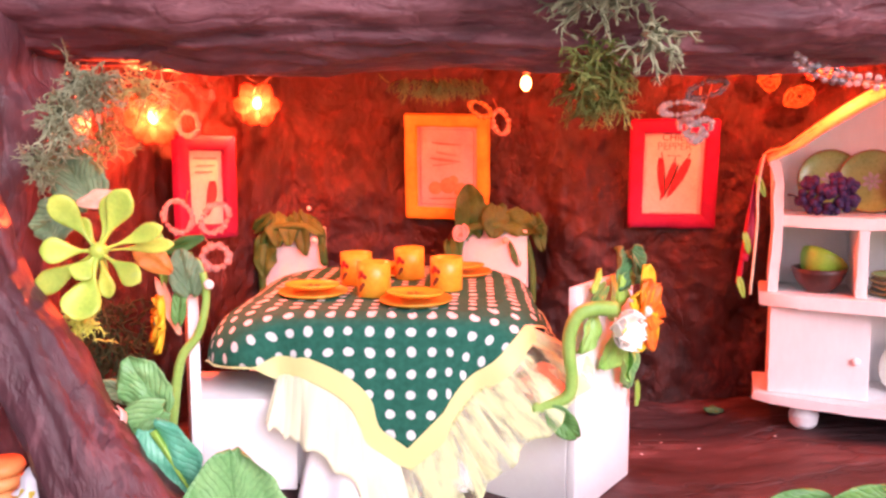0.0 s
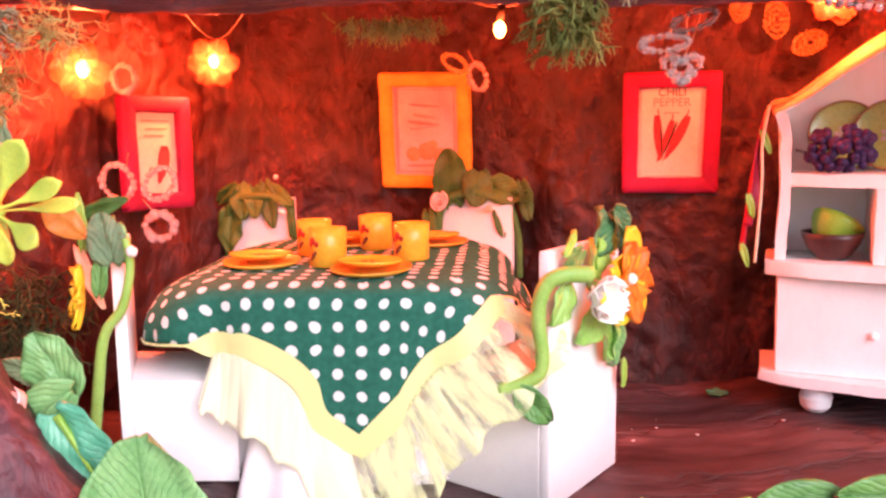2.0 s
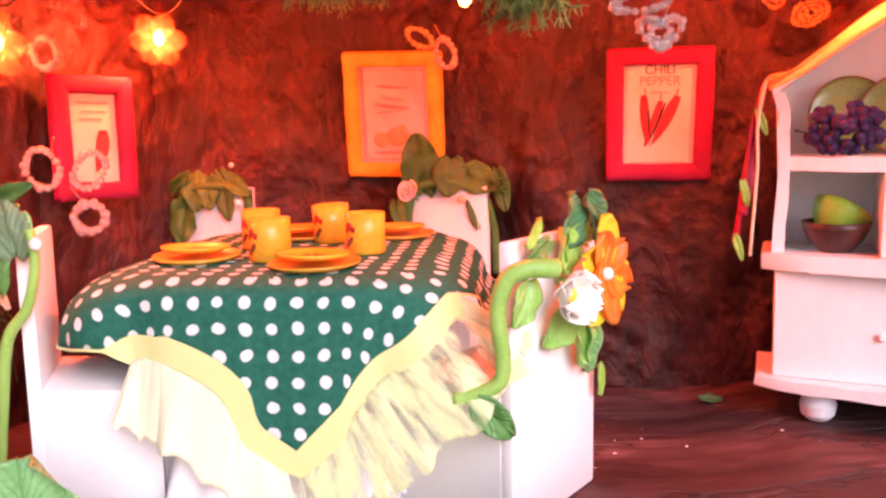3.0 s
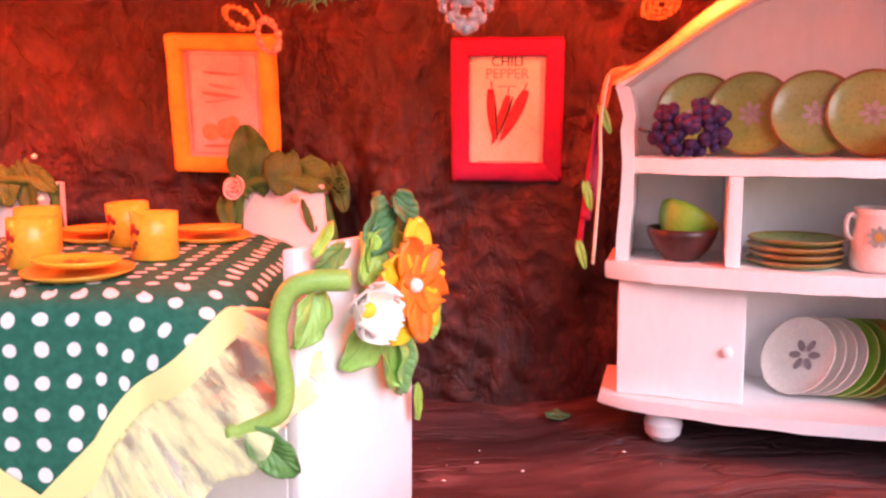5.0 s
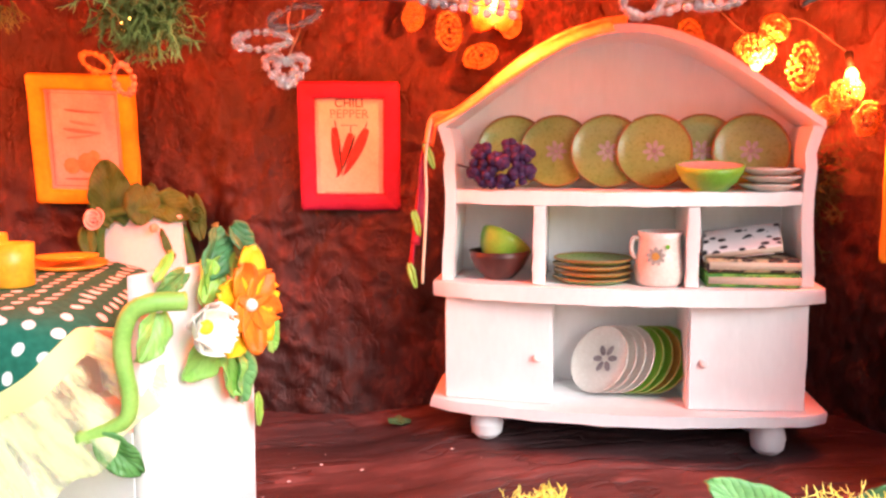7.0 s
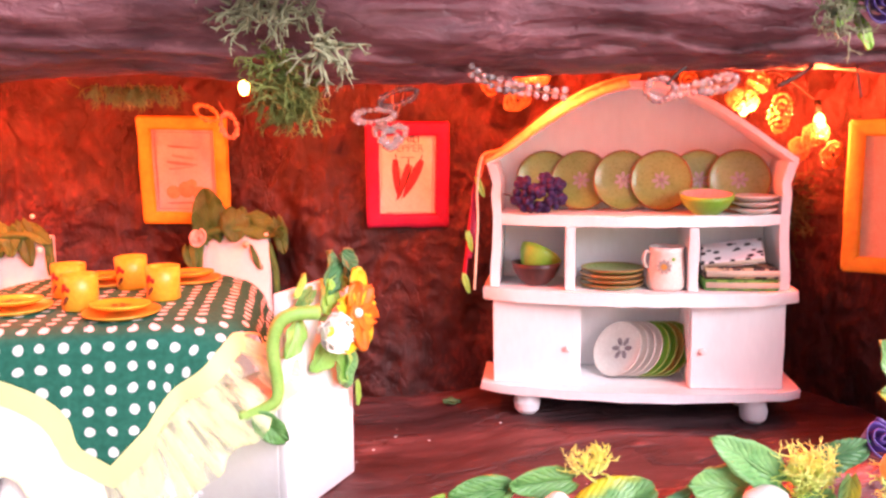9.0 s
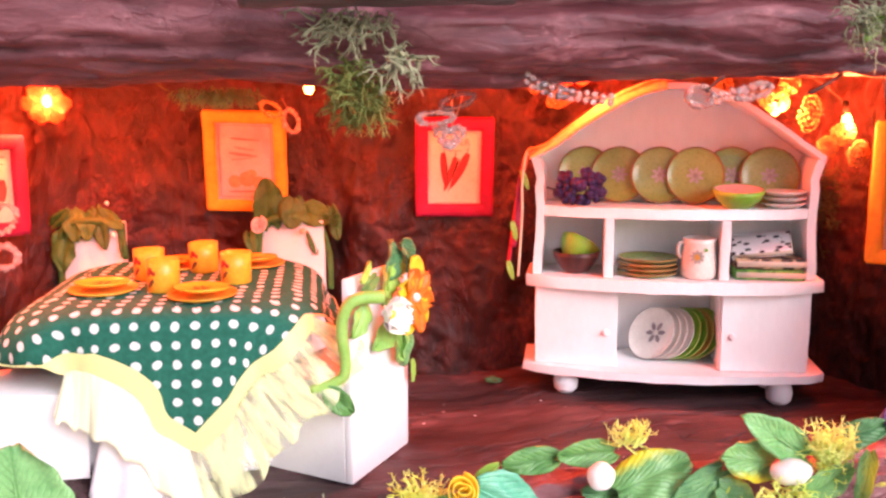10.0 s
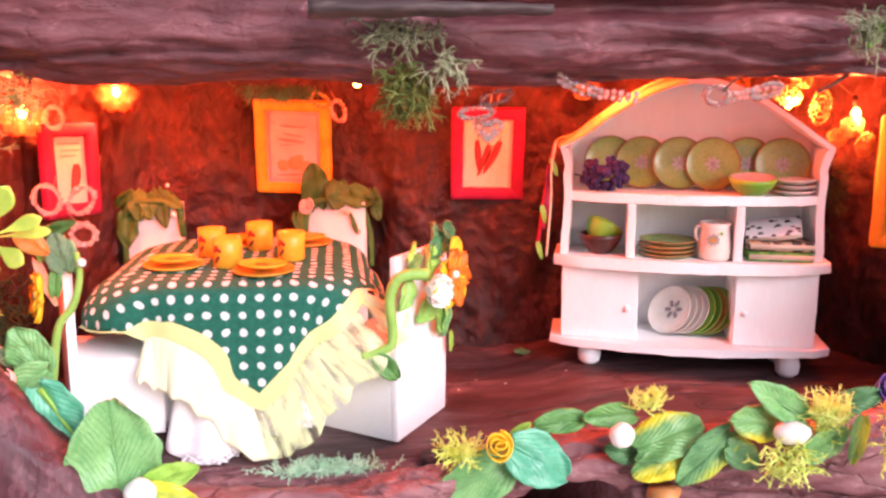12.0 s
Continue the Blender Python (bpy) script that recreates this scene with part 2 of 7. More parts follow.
YELLOW_EDGE = clay("leaf_yellow_green", (0.10, 0.28, 0.07), (0.20, 0.42, 0.12), rough=0.4, scale=110, bump=0.08, coat=0.15, veins=0.6, half=((0.82, 0.70, 0.03), 0.35, 0.80))
GREEN_TIP = clay("leaf_green_tipped", (0.09, 0.28, 0.10), (0.20, 0.45, 0.16), rough=0.4, scale=110, bump=0.08, third=(0.34, 0.55, 0.20), coat=0.15, veins=0.7, half=((0.56, 0.64, 0.06), 0.75, 1.2))
PEACH = clay("peach_clay", (0.70, 0.32, 0.20), (0.82, 0.50, 0.36), rough=0.5, scale=120, bump=0.08, sub=0.1)
PINK = clay("pink_clay", (0.78, 0.48, 0.44), (0.87, 0.65, 0.60), rough=0.5, scale=120, bump=0.08, sub=0.1)
ORANGELEAF = clay("leaf_orange", (0.50, 0.13, 0.02), (0.66, 0.28, 0.05), rough=0.45, scale=90, bump=0.1)
SPOON = clay("succulent_yellow_green", (0.36, 0.50, 0.07), (0.62, 0.68, 0.10), rough=0.45, scale=75, bump=0.06, third=(0.46, 0.60, 0.20), coat=0.1, sub=0.2)
VINE = clay("vine_green", (0.26, 0.50, 0.09), (0.40, 0.62, 0.14), rough=0.45, scale=90, bump=0.06)
ORANGE = clay("orange_petal", (0.82, 0.13, 0.012), (0.90, 0.28, 0.02), rough=0.45, scale=110, bump=0.1, sub=0.1)
AMBER = clay("amber_petal", (0.84, 0.36, 0.012), (0.90, 0.50, 0.03), rough=0.45, scale=110, bump=0.1, sub=0.1)
ROSE_YELLOW = clay("yellow_rose", (0.84, 0.50, 0.015), (0.90, 0.62, 0.03), rough=0.45, scale=130, bump=0.05)
ROSE_ORANGE = clay("orange_rose", (0.84, 0.38, 0.05), (0.90, 0.52, 0.10), rough=0.45, scale=130, bump=0.05)
BUD = clay("white_bud", (0.80, 0.74, 0.66), (0.90, 0.86, 0.80), rough=0.45, scale=130, bump=0.05, sub=0.15)
PEARL = clay("pearl", (0.82, 0.70, 0.64), (0.88, 0.80, 0.74), rough=0.2, scale=60, bump=0.0, coat=0.6)
PURPLE = clay("purple_clay", (0.055, 0.02, 0.15), (0.12, 0.06, 0.28), rough=0.4, scale=150, bump=0.05, coat=0.2)
GRAPE = clay("grape_purple", (0.030, 0.013, 0.055), (0.065, 0.030, 0.105), rough=0.55, scale=150, bump=0.03, spec=0.25)
PLATE_GREEN = clay("plate_green", (0.21, 0.30, 0.06), (0.29, 0.38, 0.09), rough=0.3, scale=70, bump=0.03, third=(0.34, 0.43, 0.14), coat=0.4)
PLATE_RIM = clay("plate_rim_brown", (0.20, 0.11, 0.03), (0.30, 0.18, 0.05), rough=0.4, scale=200, bump=0.03)
PLATE_MOTIF = clay("plate_motif", (0.26, 0.24, 0.22), (0.38, 0.35, 0.32), rough=0.4, scale=300, bump=0.02)
MOTIF_DARK = clay("plate_motif_dark", (0.22, 0.17, 0.18), (0.34, 0.27, 0.27), rough=0.4, scale=300, bump=0.02)
CHINA = clay("white_china", (0.66, 0.60, 0.54), (0.75, 0.70, 0.63), rough=0.25, scale=60, bump=0.02, coat=0.5)
CHINA_GREEN = clay("green_china", (0.15, 0.38, 0.03), (0.24, 0.49, 0.05), rough=0.45, scale=60, bump=0.02, coat=0.1)
CHINA_OCHRE = clay("ochre_china", (0.50, 0.26, 0.05), (0.62, 0.36, 0.09), rough=0.3, scale=60, bump=0.02, coat=0.4)
BOWL_PINK = clay("bowl_pink_glaze", (0.76, 0.50, 0.44), (0.84, 0.60, 0.54), rough=0.3, scale=60, bump=0.02, coat=0.4)
BOWL_WOOD = clay("dark_wood_bowl", (0.035, 0.013, 0.012), (0.085, 0.034, 0.028), rough=0.4, scale=200, bump=0.1, stretch=(1, 1, 0.3))
BOOK_BROWN = clay("brown_patterned_cover", (0.05, 0.022, 0.018), (0.52, 0.34, 0.20), rough=0.6, scale=210, bump=0.02, edge=(0.48, 0.53))
BOOK_GREEN = clay("green_patterned_cover", (0.05, 0.20, 0.025), (0.22, 0.44, 0.07), rough=0.6, scale=300, bump=0.02, edge=(0.47, 0.53))
RED_FRAME = clay("red_frame", (0.22, 0.007, 0.042), (0.30, 0.013, 0.066), rough=0.7, scale=60, bump=0.12, fine=400)
YELLOW_FRAME = clay("yellow_frame", (0.74, 0.34, 0.015), (0.84, 0.46, 0.03), rough=0.7, scale=60, bump=0.12, fine=400)
PAPER = clay("aged_paper", (0.60, 0.50, 0.38), (0.72, 0.62, 0.50), rough=0.7, scale=60, bump=0.03)
# aged paper with the lamps' warm light put into its colour
PAPER_LAMPLIT = clay("lamplit_paper", (0.66, 0.46, 0.26), (0.78, 0.58, 0.36), rough=0.7, scale=60, bump=0.03)
PAPER_PINK = clay("faded_paper", (0.40, 0.36, 0.38), (0.52, 0.48, 0.50), rough=0.7, scale=60, bump=0.03)
INK = clay("brown_ink", (0.36, 0.20, 0.15), (0.46, 0.28, 0.22), rough=0.7, scale=300, bump=0.0)
INK_FAINT = clay("faded_ink", (0.24, 0.18, 0.18), (0.36, 0.28, 0.27), rough=0.7, scale=120, bump=0.0)
INK_RED = clay("red_ink", (0.48, 0.03, 0.03), (0.60, 0.07, 0.05), rough=0.7, scale=200, bump=0.0)
INK_DARK = clay("dark_ink", (0.03, 0.03, 0.025), (0.06, 0.05, 0.04), rough=0.7, scale=200, bump=0.0)
INK_OCHRE = clay("ochre_ink", (0.44, 0.24, 0.11), (0.56, 0.36, 0.20), rough=0.7, scale=200, bump=0.0)
MOSS_PALE = clay("moss_pale", (0.20, 0.215, 0.11), (0.41, 0.41, 0.25), rough=0.8, scale=70, bump=0.1)
MOSS_GREEN = clay("moss_green", (0.11, 0.16, 0.035), (0.23, 0.29, 0.07), rough=0.8, scale=70, bump=0.1)
MOSS_YELLOW = clay("moss_yellow", (0.72, 0.86, 0.12), (0.86, 0.95, 0.30), rough=0.8, scale=70, bump=0.1)
# pale lichen tinted ochre to stand for the bulbs' orange light
MOSS_LIT_OCHRE = clay("moss_lit_ochre", (0.30, 0.22, 0.06), (0.46, 0.36, 0.12), rough=0.8, scale=70, bump=0.1)
MOSS_DARK = clay("moss_dark", (0.025, 0.04, 0.015), (0.06, 0.09, 0.03), rough=0.8, scale=70, bump=0.1)
MOSS_MINT = clay("moss_mint", (0.36, 0.64, 0.40), (0.62, 0.86, 0.64), rough=0.8, scale=70, bump=0.1)
WIRE = clay("copper_wire", (0.25, 0.12, 0.07), (0.36, 0.18, 0.10), rough=0.35, scale=200, bump=0.0, metal=0.8)
DARK_WIRE = clay("dark_wire", (0.02, 0.015, 0.012), (0.04, 0.03, 0.02), rough=0.5, scale=200, bump=0.0)
RIBBON_RED = clay("crimson_ribbon", (0.28, 0.01, 0.04), (0.42, 0.03, 0.08), rough=0.5, scale=120, bump=0.05)
CREAM_CORD = clay("cream_cord", (0.66, 0.52, 0.36), (0.76, 0.62, 0.46), rough=0.6, scale=200, bump=0.1)
GRIT = clay("pale_grit", (0.55, 0.45, 0.45), (0.75, 0.66, 0.66), rough=0.6, scale=300, bump=0.05)
CLAY_ORANGE = clay("terracotta_clay", (0.60, 0.22, 0.06), (0.74, 0.34, 0.12), rough=0.5, scale=120, bump=0.08)
HONEY = clay("honey", (0.55, 0.36, 0.04), (0.66, 0.48, 0.08), rough=0.2, scale=60, bump=0.02, coat=0.6)
# kept pale so the unseen table top throws light up under the beam
GROUND_BOUNCE = clay("pale_bounce_top", (0.66, 0.60, 0.56), (0.74, 0.69, 0.65), rough=0.6, scale=9, bump=0.05)
WOODCHIP = bark_mat("grey_wood_chip", (0.055, 0.036, 0.034), (0.085, 0.058, 0.055), (0.15, 0.11, 0.105), (0.25, 1, 1), rough=0.5, bump=0.3, spec=0.25)


def bead_mat(name, tint, rough=0.12):
    m, nt, b = node_mat(name)
    n, l = nt.nodes, nt.links
    tc = n.new("ShaderNodeTexCoord")
    a = n.new("ShaderNodeTexNoise")
    a.inputs["Scale"].default_value = 260
    l.new(tc.outputs["Object"], a.inputs["Vector"])
    r = n.new("ShaderNodeValToRGB")
    r.color_ramp.elements[0].color = (*[c * 0.78 for c in tint], 1)
    r.color_ramp.elements[1].color = (*tint, 1)
    l.new(a.outputs["Fac"], r.inputs["Fac"])
    l.new(r.outputs["Color"], b.inputs["Base Color"])
    b.inputs["Roughness"].default_value = rough
    b.inputs["Transmission Weight"].default_value = 0.75
    b.inputs["IOR"].default_value = 1.45
    return m


BEAD = bead_mat("clear_bead", (0.92, 0.86, 0.84))
BEAD_PINK = bead_mat("pink_bead", (0.94, 0.72, 0.68))
# amber tint paints the bulbs' warm light into the glass
BEAD_AMBER_LIT = bead_mat("amber_lit_bead", (0.96, 0.66, 0.20))
BEAD_SMOKE = bead_mat("smoky_bead", (0.42, 0.36, 0.36))


def glow_mat(name, color, strength):
    m, nt, b = node_mat(name)
    b.inputs["Base Color"].default_value = (*color, 1)
    b.inputs["Emission Color"].default_value = (*color, 1)
    b.inputs["Emission Strength"].default_value = strength
    return m


BULB = glow_mat("lit_bulb", (1.0, 0.50, 0.10), 16.0)


def petal_glass(name, tint):
    """Thin tinted translucent plastic of the lamp's flower-shaped cover."""
    m, nt, b = node_mat(name)
    n, l = nt.nodes, nt.links
    tr = n.new("ShaderNodeBsdfTranslucent")
    tr.inputs["Color"].default_value = (*tint, 1)
    b.inputs["Base Color"].default_value = (*tint, 1)
    b.inputs["Roughness"].default_value = 0.2
    noi = n.new("ShaderNodeTexNoise")
    noi.inputs["Scale"].default_value = 300
    bp = n.new("ShaderNodeBump")
    bp.inputs["Strength"].default_value = 0.3
    bp.inputs["Distance"].default_value = 0.001
    l.new(noi.outputs["Fac"], bp.inputs["Height"])
    l.new(bp.outputs["Normal"], b.inputs["Normal"])
    mx = n.new("ShaderNodeMixShader")
    mx.inputs[0].default_value = 0.65
    l.new(b.outputs[0], mx.inputs[1])
    l.new(tr.outputs[0], mx.inputs[2])
    tp = n.new("ShaderNodeBsdfTransparent")
    m2 = n.new("ShaderNodeMixShader")
    m2.inputs[0].default_value = 0.40
    l.new(tp.outputs[0], m2.inputs[1])
    l.new(mx.outputs[0], m2.inputs[2])
    l.new(m2.outputs[0], n["Material Output"].inputs["Surface"])
    return m


LAMP_COVER = petal_glass("amber_lamp_cover", (1.0, 0.17, 0.02))


def dotted_cloth(name):
    """Dark green cotton with printed white spots on a square grid, laid out in the cloth's own flat coordinates."""
    m, nt, b = node_mat(name)
    n, l = nt.nodes, nt.links
    uv = n.new("ShaderNodeUVMap")
    uv.uv_map = "flat"
    warp = n.new("ShaderNodeTexNoise")
    warp.inputs["Scale"].default_value = 0.55
    l.new(uv.outputs["UV"], warp.inputs["Vector"])
    va = n.new("ShaderNodeVectorMath")
    va.operation = "MULTIPLY_ADD"
    va.inputs[1].default_value = (0.40, 0.40, 0)
    l.new(warp.outputs["Color"], va.inputs[0])
    l.new(uv.outputs["UV"], va.inputs[2])
    fr = n.new("ShaderNodeVectorMath")
    fr.operation = "FRACTION"
    l.new(va.outputs[0], fr.inputs[0])
    sb = n.new("ShaderNodeVectorMath")
    sb.operation = "SUBTRACT"
    sb.inputs[1].default_value = (0.5, 0.5, 0)
    l.new(fr.outputs[0], sb.inputs[0])
    sx = n.new("ShaderNodeSeparateXYZ")
    l.new(sb.outputs[0], sx.inputs[0])
    cb = n.new("ShaderNodeCombineXYZ")
    l.new(sx.outputs["X"], cb.inputs["X"])
    l.new(sx.outputs["Y"], cb.inputs["Y"])
    ln = n.new("ShaderNodeVectorMath")
    ln.operation = "LENGTH"
    l.new(cb.outputs[0], ln.inputs[0])
    wob = n.new("ShaderNodeTexNoise")
    wob.inputs["Scale"].default_value = 5.0
    l.new(uv.outputs["UV"], wob.inputs["Vector"])
    ad = n.new("ShaderNodeMath")
    ad.operation = "MULTIPLY_ADD"
    ad.inputs[1].default_value = 0.035
    l.new(wob.outputs["Fac"], ad.inputs[0])
    l.new(ln.outputs["Value"], ad.inputs[2])
    st = n.new("ShaderNodeMapRange")
    st.inputs["From Min"].default_value, st.inputs["From Max"].default_value = 0.238, 0.262
    st.inputs["To Min"].default_value, st.inputs["To Max"].default_value = 1.0, 0.0
    l.new(ad.outputs[0], st.inputs["Value"])
    base = n.new("ShaderNodeTexNoise")
    base.inputs["Scale"].default_value = 3.0
    base.inputs["Detail"].default_value = 8
    l.new(uv.outputs["UV"], base.inputs["Vector"])
    ramp = n.new("ShaderNodeValToRGB")
    ramp.color_ramp.elements[0].position, ramp.color_ramp.elements[1].position = 0.3, 0.7
    ramp.color_ramp.elements[0].color = (0.010, 0.098, 0.064, 1)
    ramp.color_ramp.elements[1].color = (0.018, 0.14, 0.094, 1)
    l.new(base.outputs["Fac"], ramp.inputs["Fac"])
    mix = n.new("ShaderNodeMix")
    mix.data_type = "RGBA"
    l.new(st.outputs["Result"], mix.inputs["Factor"])
    l.new(ramp.outputs["Color"], mix.inputs[6])
    mix.inputs[7].default_value = (0.68, 0.69, 0.66, 1)
    l.new(mix.outputs[2], b.inputs["Base Color"])
    b.inputs["Roughness"].default_value = 0.8
    b.inputs["Specular IOR Level"].default_value = 0.2
    weave = n.new("ShaderNodeTexNoise")
    weave.inputs["Scale"].default_value = 60
    l.new(uv.outputs["UV"], weave.inputs["Vector"])
    bp = n.new("ShaderNodeBump")
    bp.inputs["Strength"].default_value = 0.25
    bp.inputs["Distance"].default_value = 0.0005
    l.new(weave.outputs["Fac"], bp.inputs["Height"])
    l.new(bp.outputs["Normal"], b.inputs["Normal"])
    return m


DOTS = dotted_cloth("spotted_green_cotton")


def sheer(name, tint, thin, dense, uv_map=""):
    """Sheer gauze: a translucent weave, denser along its gathers."""
    m, nt, b = node_mat(name)
    n, l = nt.nodes, nt.links
    a = n.new("ShaderNodeTexNoise")
    a.inputs["Detail"].default_value = 4
    if uv_map:
        src = n.new("ShaderNodeUVMap")
        src.uv_map = uv_map
        l.new(src.outputs["UV"], a.inputs["Vector"])
        a.inputs["Scale"].default_value = 1.0
    else:
        src = n.new("ShaderNodeTexCoord")
        l.new(src.outputs["Object"], a.inputs["Vector"])
        a.inputs["Scale"].default_value = 160
    r = n.new("ShaderNodeMapRange")
    r.inputs["From Min"].default_value, r.inputs["From Max"].default_value = 0.40, 0.56
    r.inputs["To Min"].default_value, r.inputs["To Max"].default_value = thin, dense
    l.new(a.outputs["Fac"], r.inputs["Value"])
    b.inputs["Base Color"].default_value = (*tint, 1)
    b.inputs["Roughness"].default_value = 0.5
    b.inputs["Sheen Weight"].default_value = 0.4
    bp = n.new("ShaderNodeBump")
    bp.inputs["Strength"].default_value = 0.12
    bp.inputs["Distance"].default_value = 0.0008
    l.new(a.outputs["Fac"], bp.inputs["Height"])
    l.new(bp.outputs["Normal"], b.inputs["Normal"])
    tl = n.new("ShaderNodeBsdfTranslucent")
    tl.inputs["Color"].default_value = (*tint, 1)
    m1 = n.new("ShaderNodeMixShader")
    m1.inputs[0].default_value = 0.35
    l.new(b.outputs[0], m1.inputs[1])
    l.new(tl.outputs[0], m1.inputs[2])
    tp = n.new("ShaderNodeBsdfTransparent")
    m2 = n.new("ShaderNodeMixShader")
    l.new(r.outputs["Result"], m2.inputs[0])
    l.new(tp.outputs[0], m2.inputs[1])
    l.new(m1.outputs[0], m2.inputs[2])
    l.new(m2.outputs[0], n["Material Output"].inputs["Surface"])
    return m


GAUZE = sheer("pale_gauze", (0.93, 0.97, 0.58), 0.06, 0.90, "band")
# denser weave, with the strong front light painted in as a paler tint
GAUZE_DENSE_BRIGHT = sheer("dense_bright_gauze", (0.96, 0.95, 0.72), 0.80, 0.90, "band")
RIBBON = sheer("yellow_ribbon", (0.92, 0.91, 0.44), 0.95, 0.98, "band")
ORGANZA = sheer("orange_organza", (0.92, 0.50, 0.14), 0.4, 0.75)
SKIRT = clay("white_underskirt", (0.80, 0.77, 0.79), (0.88, 0.86, 0.87), rough=0.8, scale=80, bump=0.25, fine=1500)


def spotted_paper(name):
    """White cover with black spots."""
    m, nt, b = node_mat(name)
    n, l = nt.nodes, nt.links
    tc = n.new("ShaderNodeTexCoord")
    v = n.new("ShaderNodeTexVoronoi")
    v.inputs["Scale"].default_value = 225
    l.new(tc.outputs["Object"], v.inputs["Vector"])
    r = n.new("ShaderNodeValToRGB")
    r.color_ramp.elements[0].position, r.color_ramp.elements[1].position = 0.33, 0.37
    r.color_ramp.elements[0].color = (0.02, 0.015, 0.02, 1)
    r.color_ramp.elements[1].color = (0.80, 0.74, 0.74, 1)
    l.new(v.outputs["Distance"], r.inputs["Fac"])
    l.new(r.outputs["Color"], b.inputs["Base Color"])
    b.inputs["Roughness"].default_value = 0.6
    return m


SPOTTED = spotted_paper("black_spotted_cover")


# ---------------------------------------------------------------- building helpers
def mesh_of(name, bm, material, smooth=True):
    me = bpy.data.meshes.new(name)
    bmesh.ops.recalc_face_normals(bm, faces=bm.faces)
    bm.to_mesh(me)
    bm.free()
    me.materials.append(material)
    if smooth:
        me.polygons.foreach_set("use_smooth", [True] * len(me.polygons))
    if material in (WHITE, WHITE_CARD, WALL):
        me.set_sharp_from_angle(angle=radians(75 if material is WALL else 27))
    return me


def part(name, bm, material, parent, label="", smooth=True, m=None):
    ob = new(name, mesh_of(name, bm, material, smooth))
    ob.parent = parent
    if m is not None:
        ob.matrix_basis = m
    if label:
        ob["label"] = label
    return ob


def thing(name, label, category, m=None, group="", kind=""):
    ob = new(name)
    ob.empty_display_size = 0.01
    if m is not None:
        ob.matrix_basis = m
    return tagged(ob, label, category, group, kind)


def solid(name, bm, material, label, category, m=None, group="", kind="", smooth=True):
    ob = new(name, mesh_of(name, bm, material, smooth))
    if m is not None:
        ob.matrix_basis = m
    return tagged(ob, label, category, group, kind)


def box(bm, x0, x1, y0, y1, z0, z1, bevel=0.0):
    vs = [bm.verts.new((x, y, z)) for z in (z0, z1) for y in (y0, y1) for x in (x0, x1)]
    fs = [bm.faces.new([vs[i] for i in q]) for q in ((0, 2, 3, 1), (4, 5, 7, 6), (0, 1, 5, 4), (2, 6, 7, 3), (0, 4, 6, 2), (1, 3, 7, 5))]
    if bevel:
        es = {e for f in fs for e in f.edges}
        bmesh.ops.bevel(bm, geom=list(es), offset=bevel, segments=2, affect="EDGES", profile=0.6)
    return bm


def prism(bm, outline, z0, z1, bevel=0.0):
    """An upright slab over a plan outline."""
    lo = [bm.verts.new((x, y, z0)) for x, y in outline]
    hi = [bm.verts.new((x, y, z1)) for x, y in outline]
    k = len(outline)
    fs = [bm.faces.new(lo[::-1]), bm.faces.new(hi)]
    fs += [bm.faces.new((lo[i], lo[(i + 1) % k], hi[(i + 1) % k], hi[i])) for i in range(k)]
    if bevel:
        es = list({e for f in fs[:2] for e in f.edges})
        bmesh.ops.bevel(bm, geom=es, offset=bevel, segments=2, affect="EDGES", profile=0.6)
    return bm


def lathe(bm, profile, seg=28, m=None):
    """A turned form from (radius, height) pairs."""
    rings = []
    for r, z in profile:
        if r < 1e-6:
            rings.append([bm.verts.new((0, 0, z))])
        else:
            rings.append([bm.verts.new((r * math.cos(2 * math.pi * i / seg), r * math.sin(2 * math.pi * i / seg), z)) for i in range(seg)])
    for a, b in zip(rings, rings[1:]):
        for i in range(seg):
            j = (i + 1) % seg
            if len(a) == 1 and len(b) == 1:
                continue
            if len(a) == 1:
                bm.faces.new((a[0], b[j], b[i]))
            elif len(b) == 1:
                bm.faces.new((a[i], a[j], b[0]))
            else:
                bm.faces.new((a[i], a[j], b[j], b[i]))
    if m is not None:
        bmesh.ops.transform(bm, matrix=m, verts=[v for ring in rings for v in ring])
    return bm


def tube(bm, pts, radii, seg=8, wob=0.0):
    """A round tube through points, with a radius at each."""
    pts = [Vector(p) for p in pts]
    if not hasattr(radii, "__len__"):
        radii = [radii] * len(pts)
    radii = [float(r) for r in radii]
    rings, up = [], None
    for i, p in enumerate(pts):
        d = (pts[min(i + 1, len(pts) - 1)] - pts[max(i - 1, 0)]).normalized()
        if up is None:
            up = d.orthogonal().normalized()
        side = d.cross(up).normalized()
        up = side.cross(d).normalized()
        rings.append([bm.verts.new(p + radii[i] * (1 + wob * noise.noise(p * 300 + Vector((k, 0, 0)))) * (math.cos(2 * math.pi * k / seg) * up + math.sin(2 * math.pi * k / seg) * side)) for k in range(seg)])
    for a, b in zip(rings, rings[1:]):
        for k in range(seg):
            bm.faces.new((a[k], a[(k + 1) % seg], b[(k + 1) % seg], b[k]))
    bm.faces.new(rings[0][::-1])
    bm.faces.new(rings[-1])
    return bm


def smooth_path(pts, n=8):
    """Catmull-Rom through the points."""
    P = [Vector(p) for p in pts]
    P = [2 * P[0] - P[1]] + P + [2 * P[-1] - P[-2]]
    out = []
    for i in range(1, len(P) - 2):
        for k in range(n):
            t = k / n
            a, b, c, d = P[i - 1:i + 3]
            out.append(0.5 * (2 * b + (c - a) * t + (2 * a - 5 * b + 4 * c - d) * t * t + (3 * b - a - 3 * c + d) * t ** 3))
    out.append(P[-2])
    return out


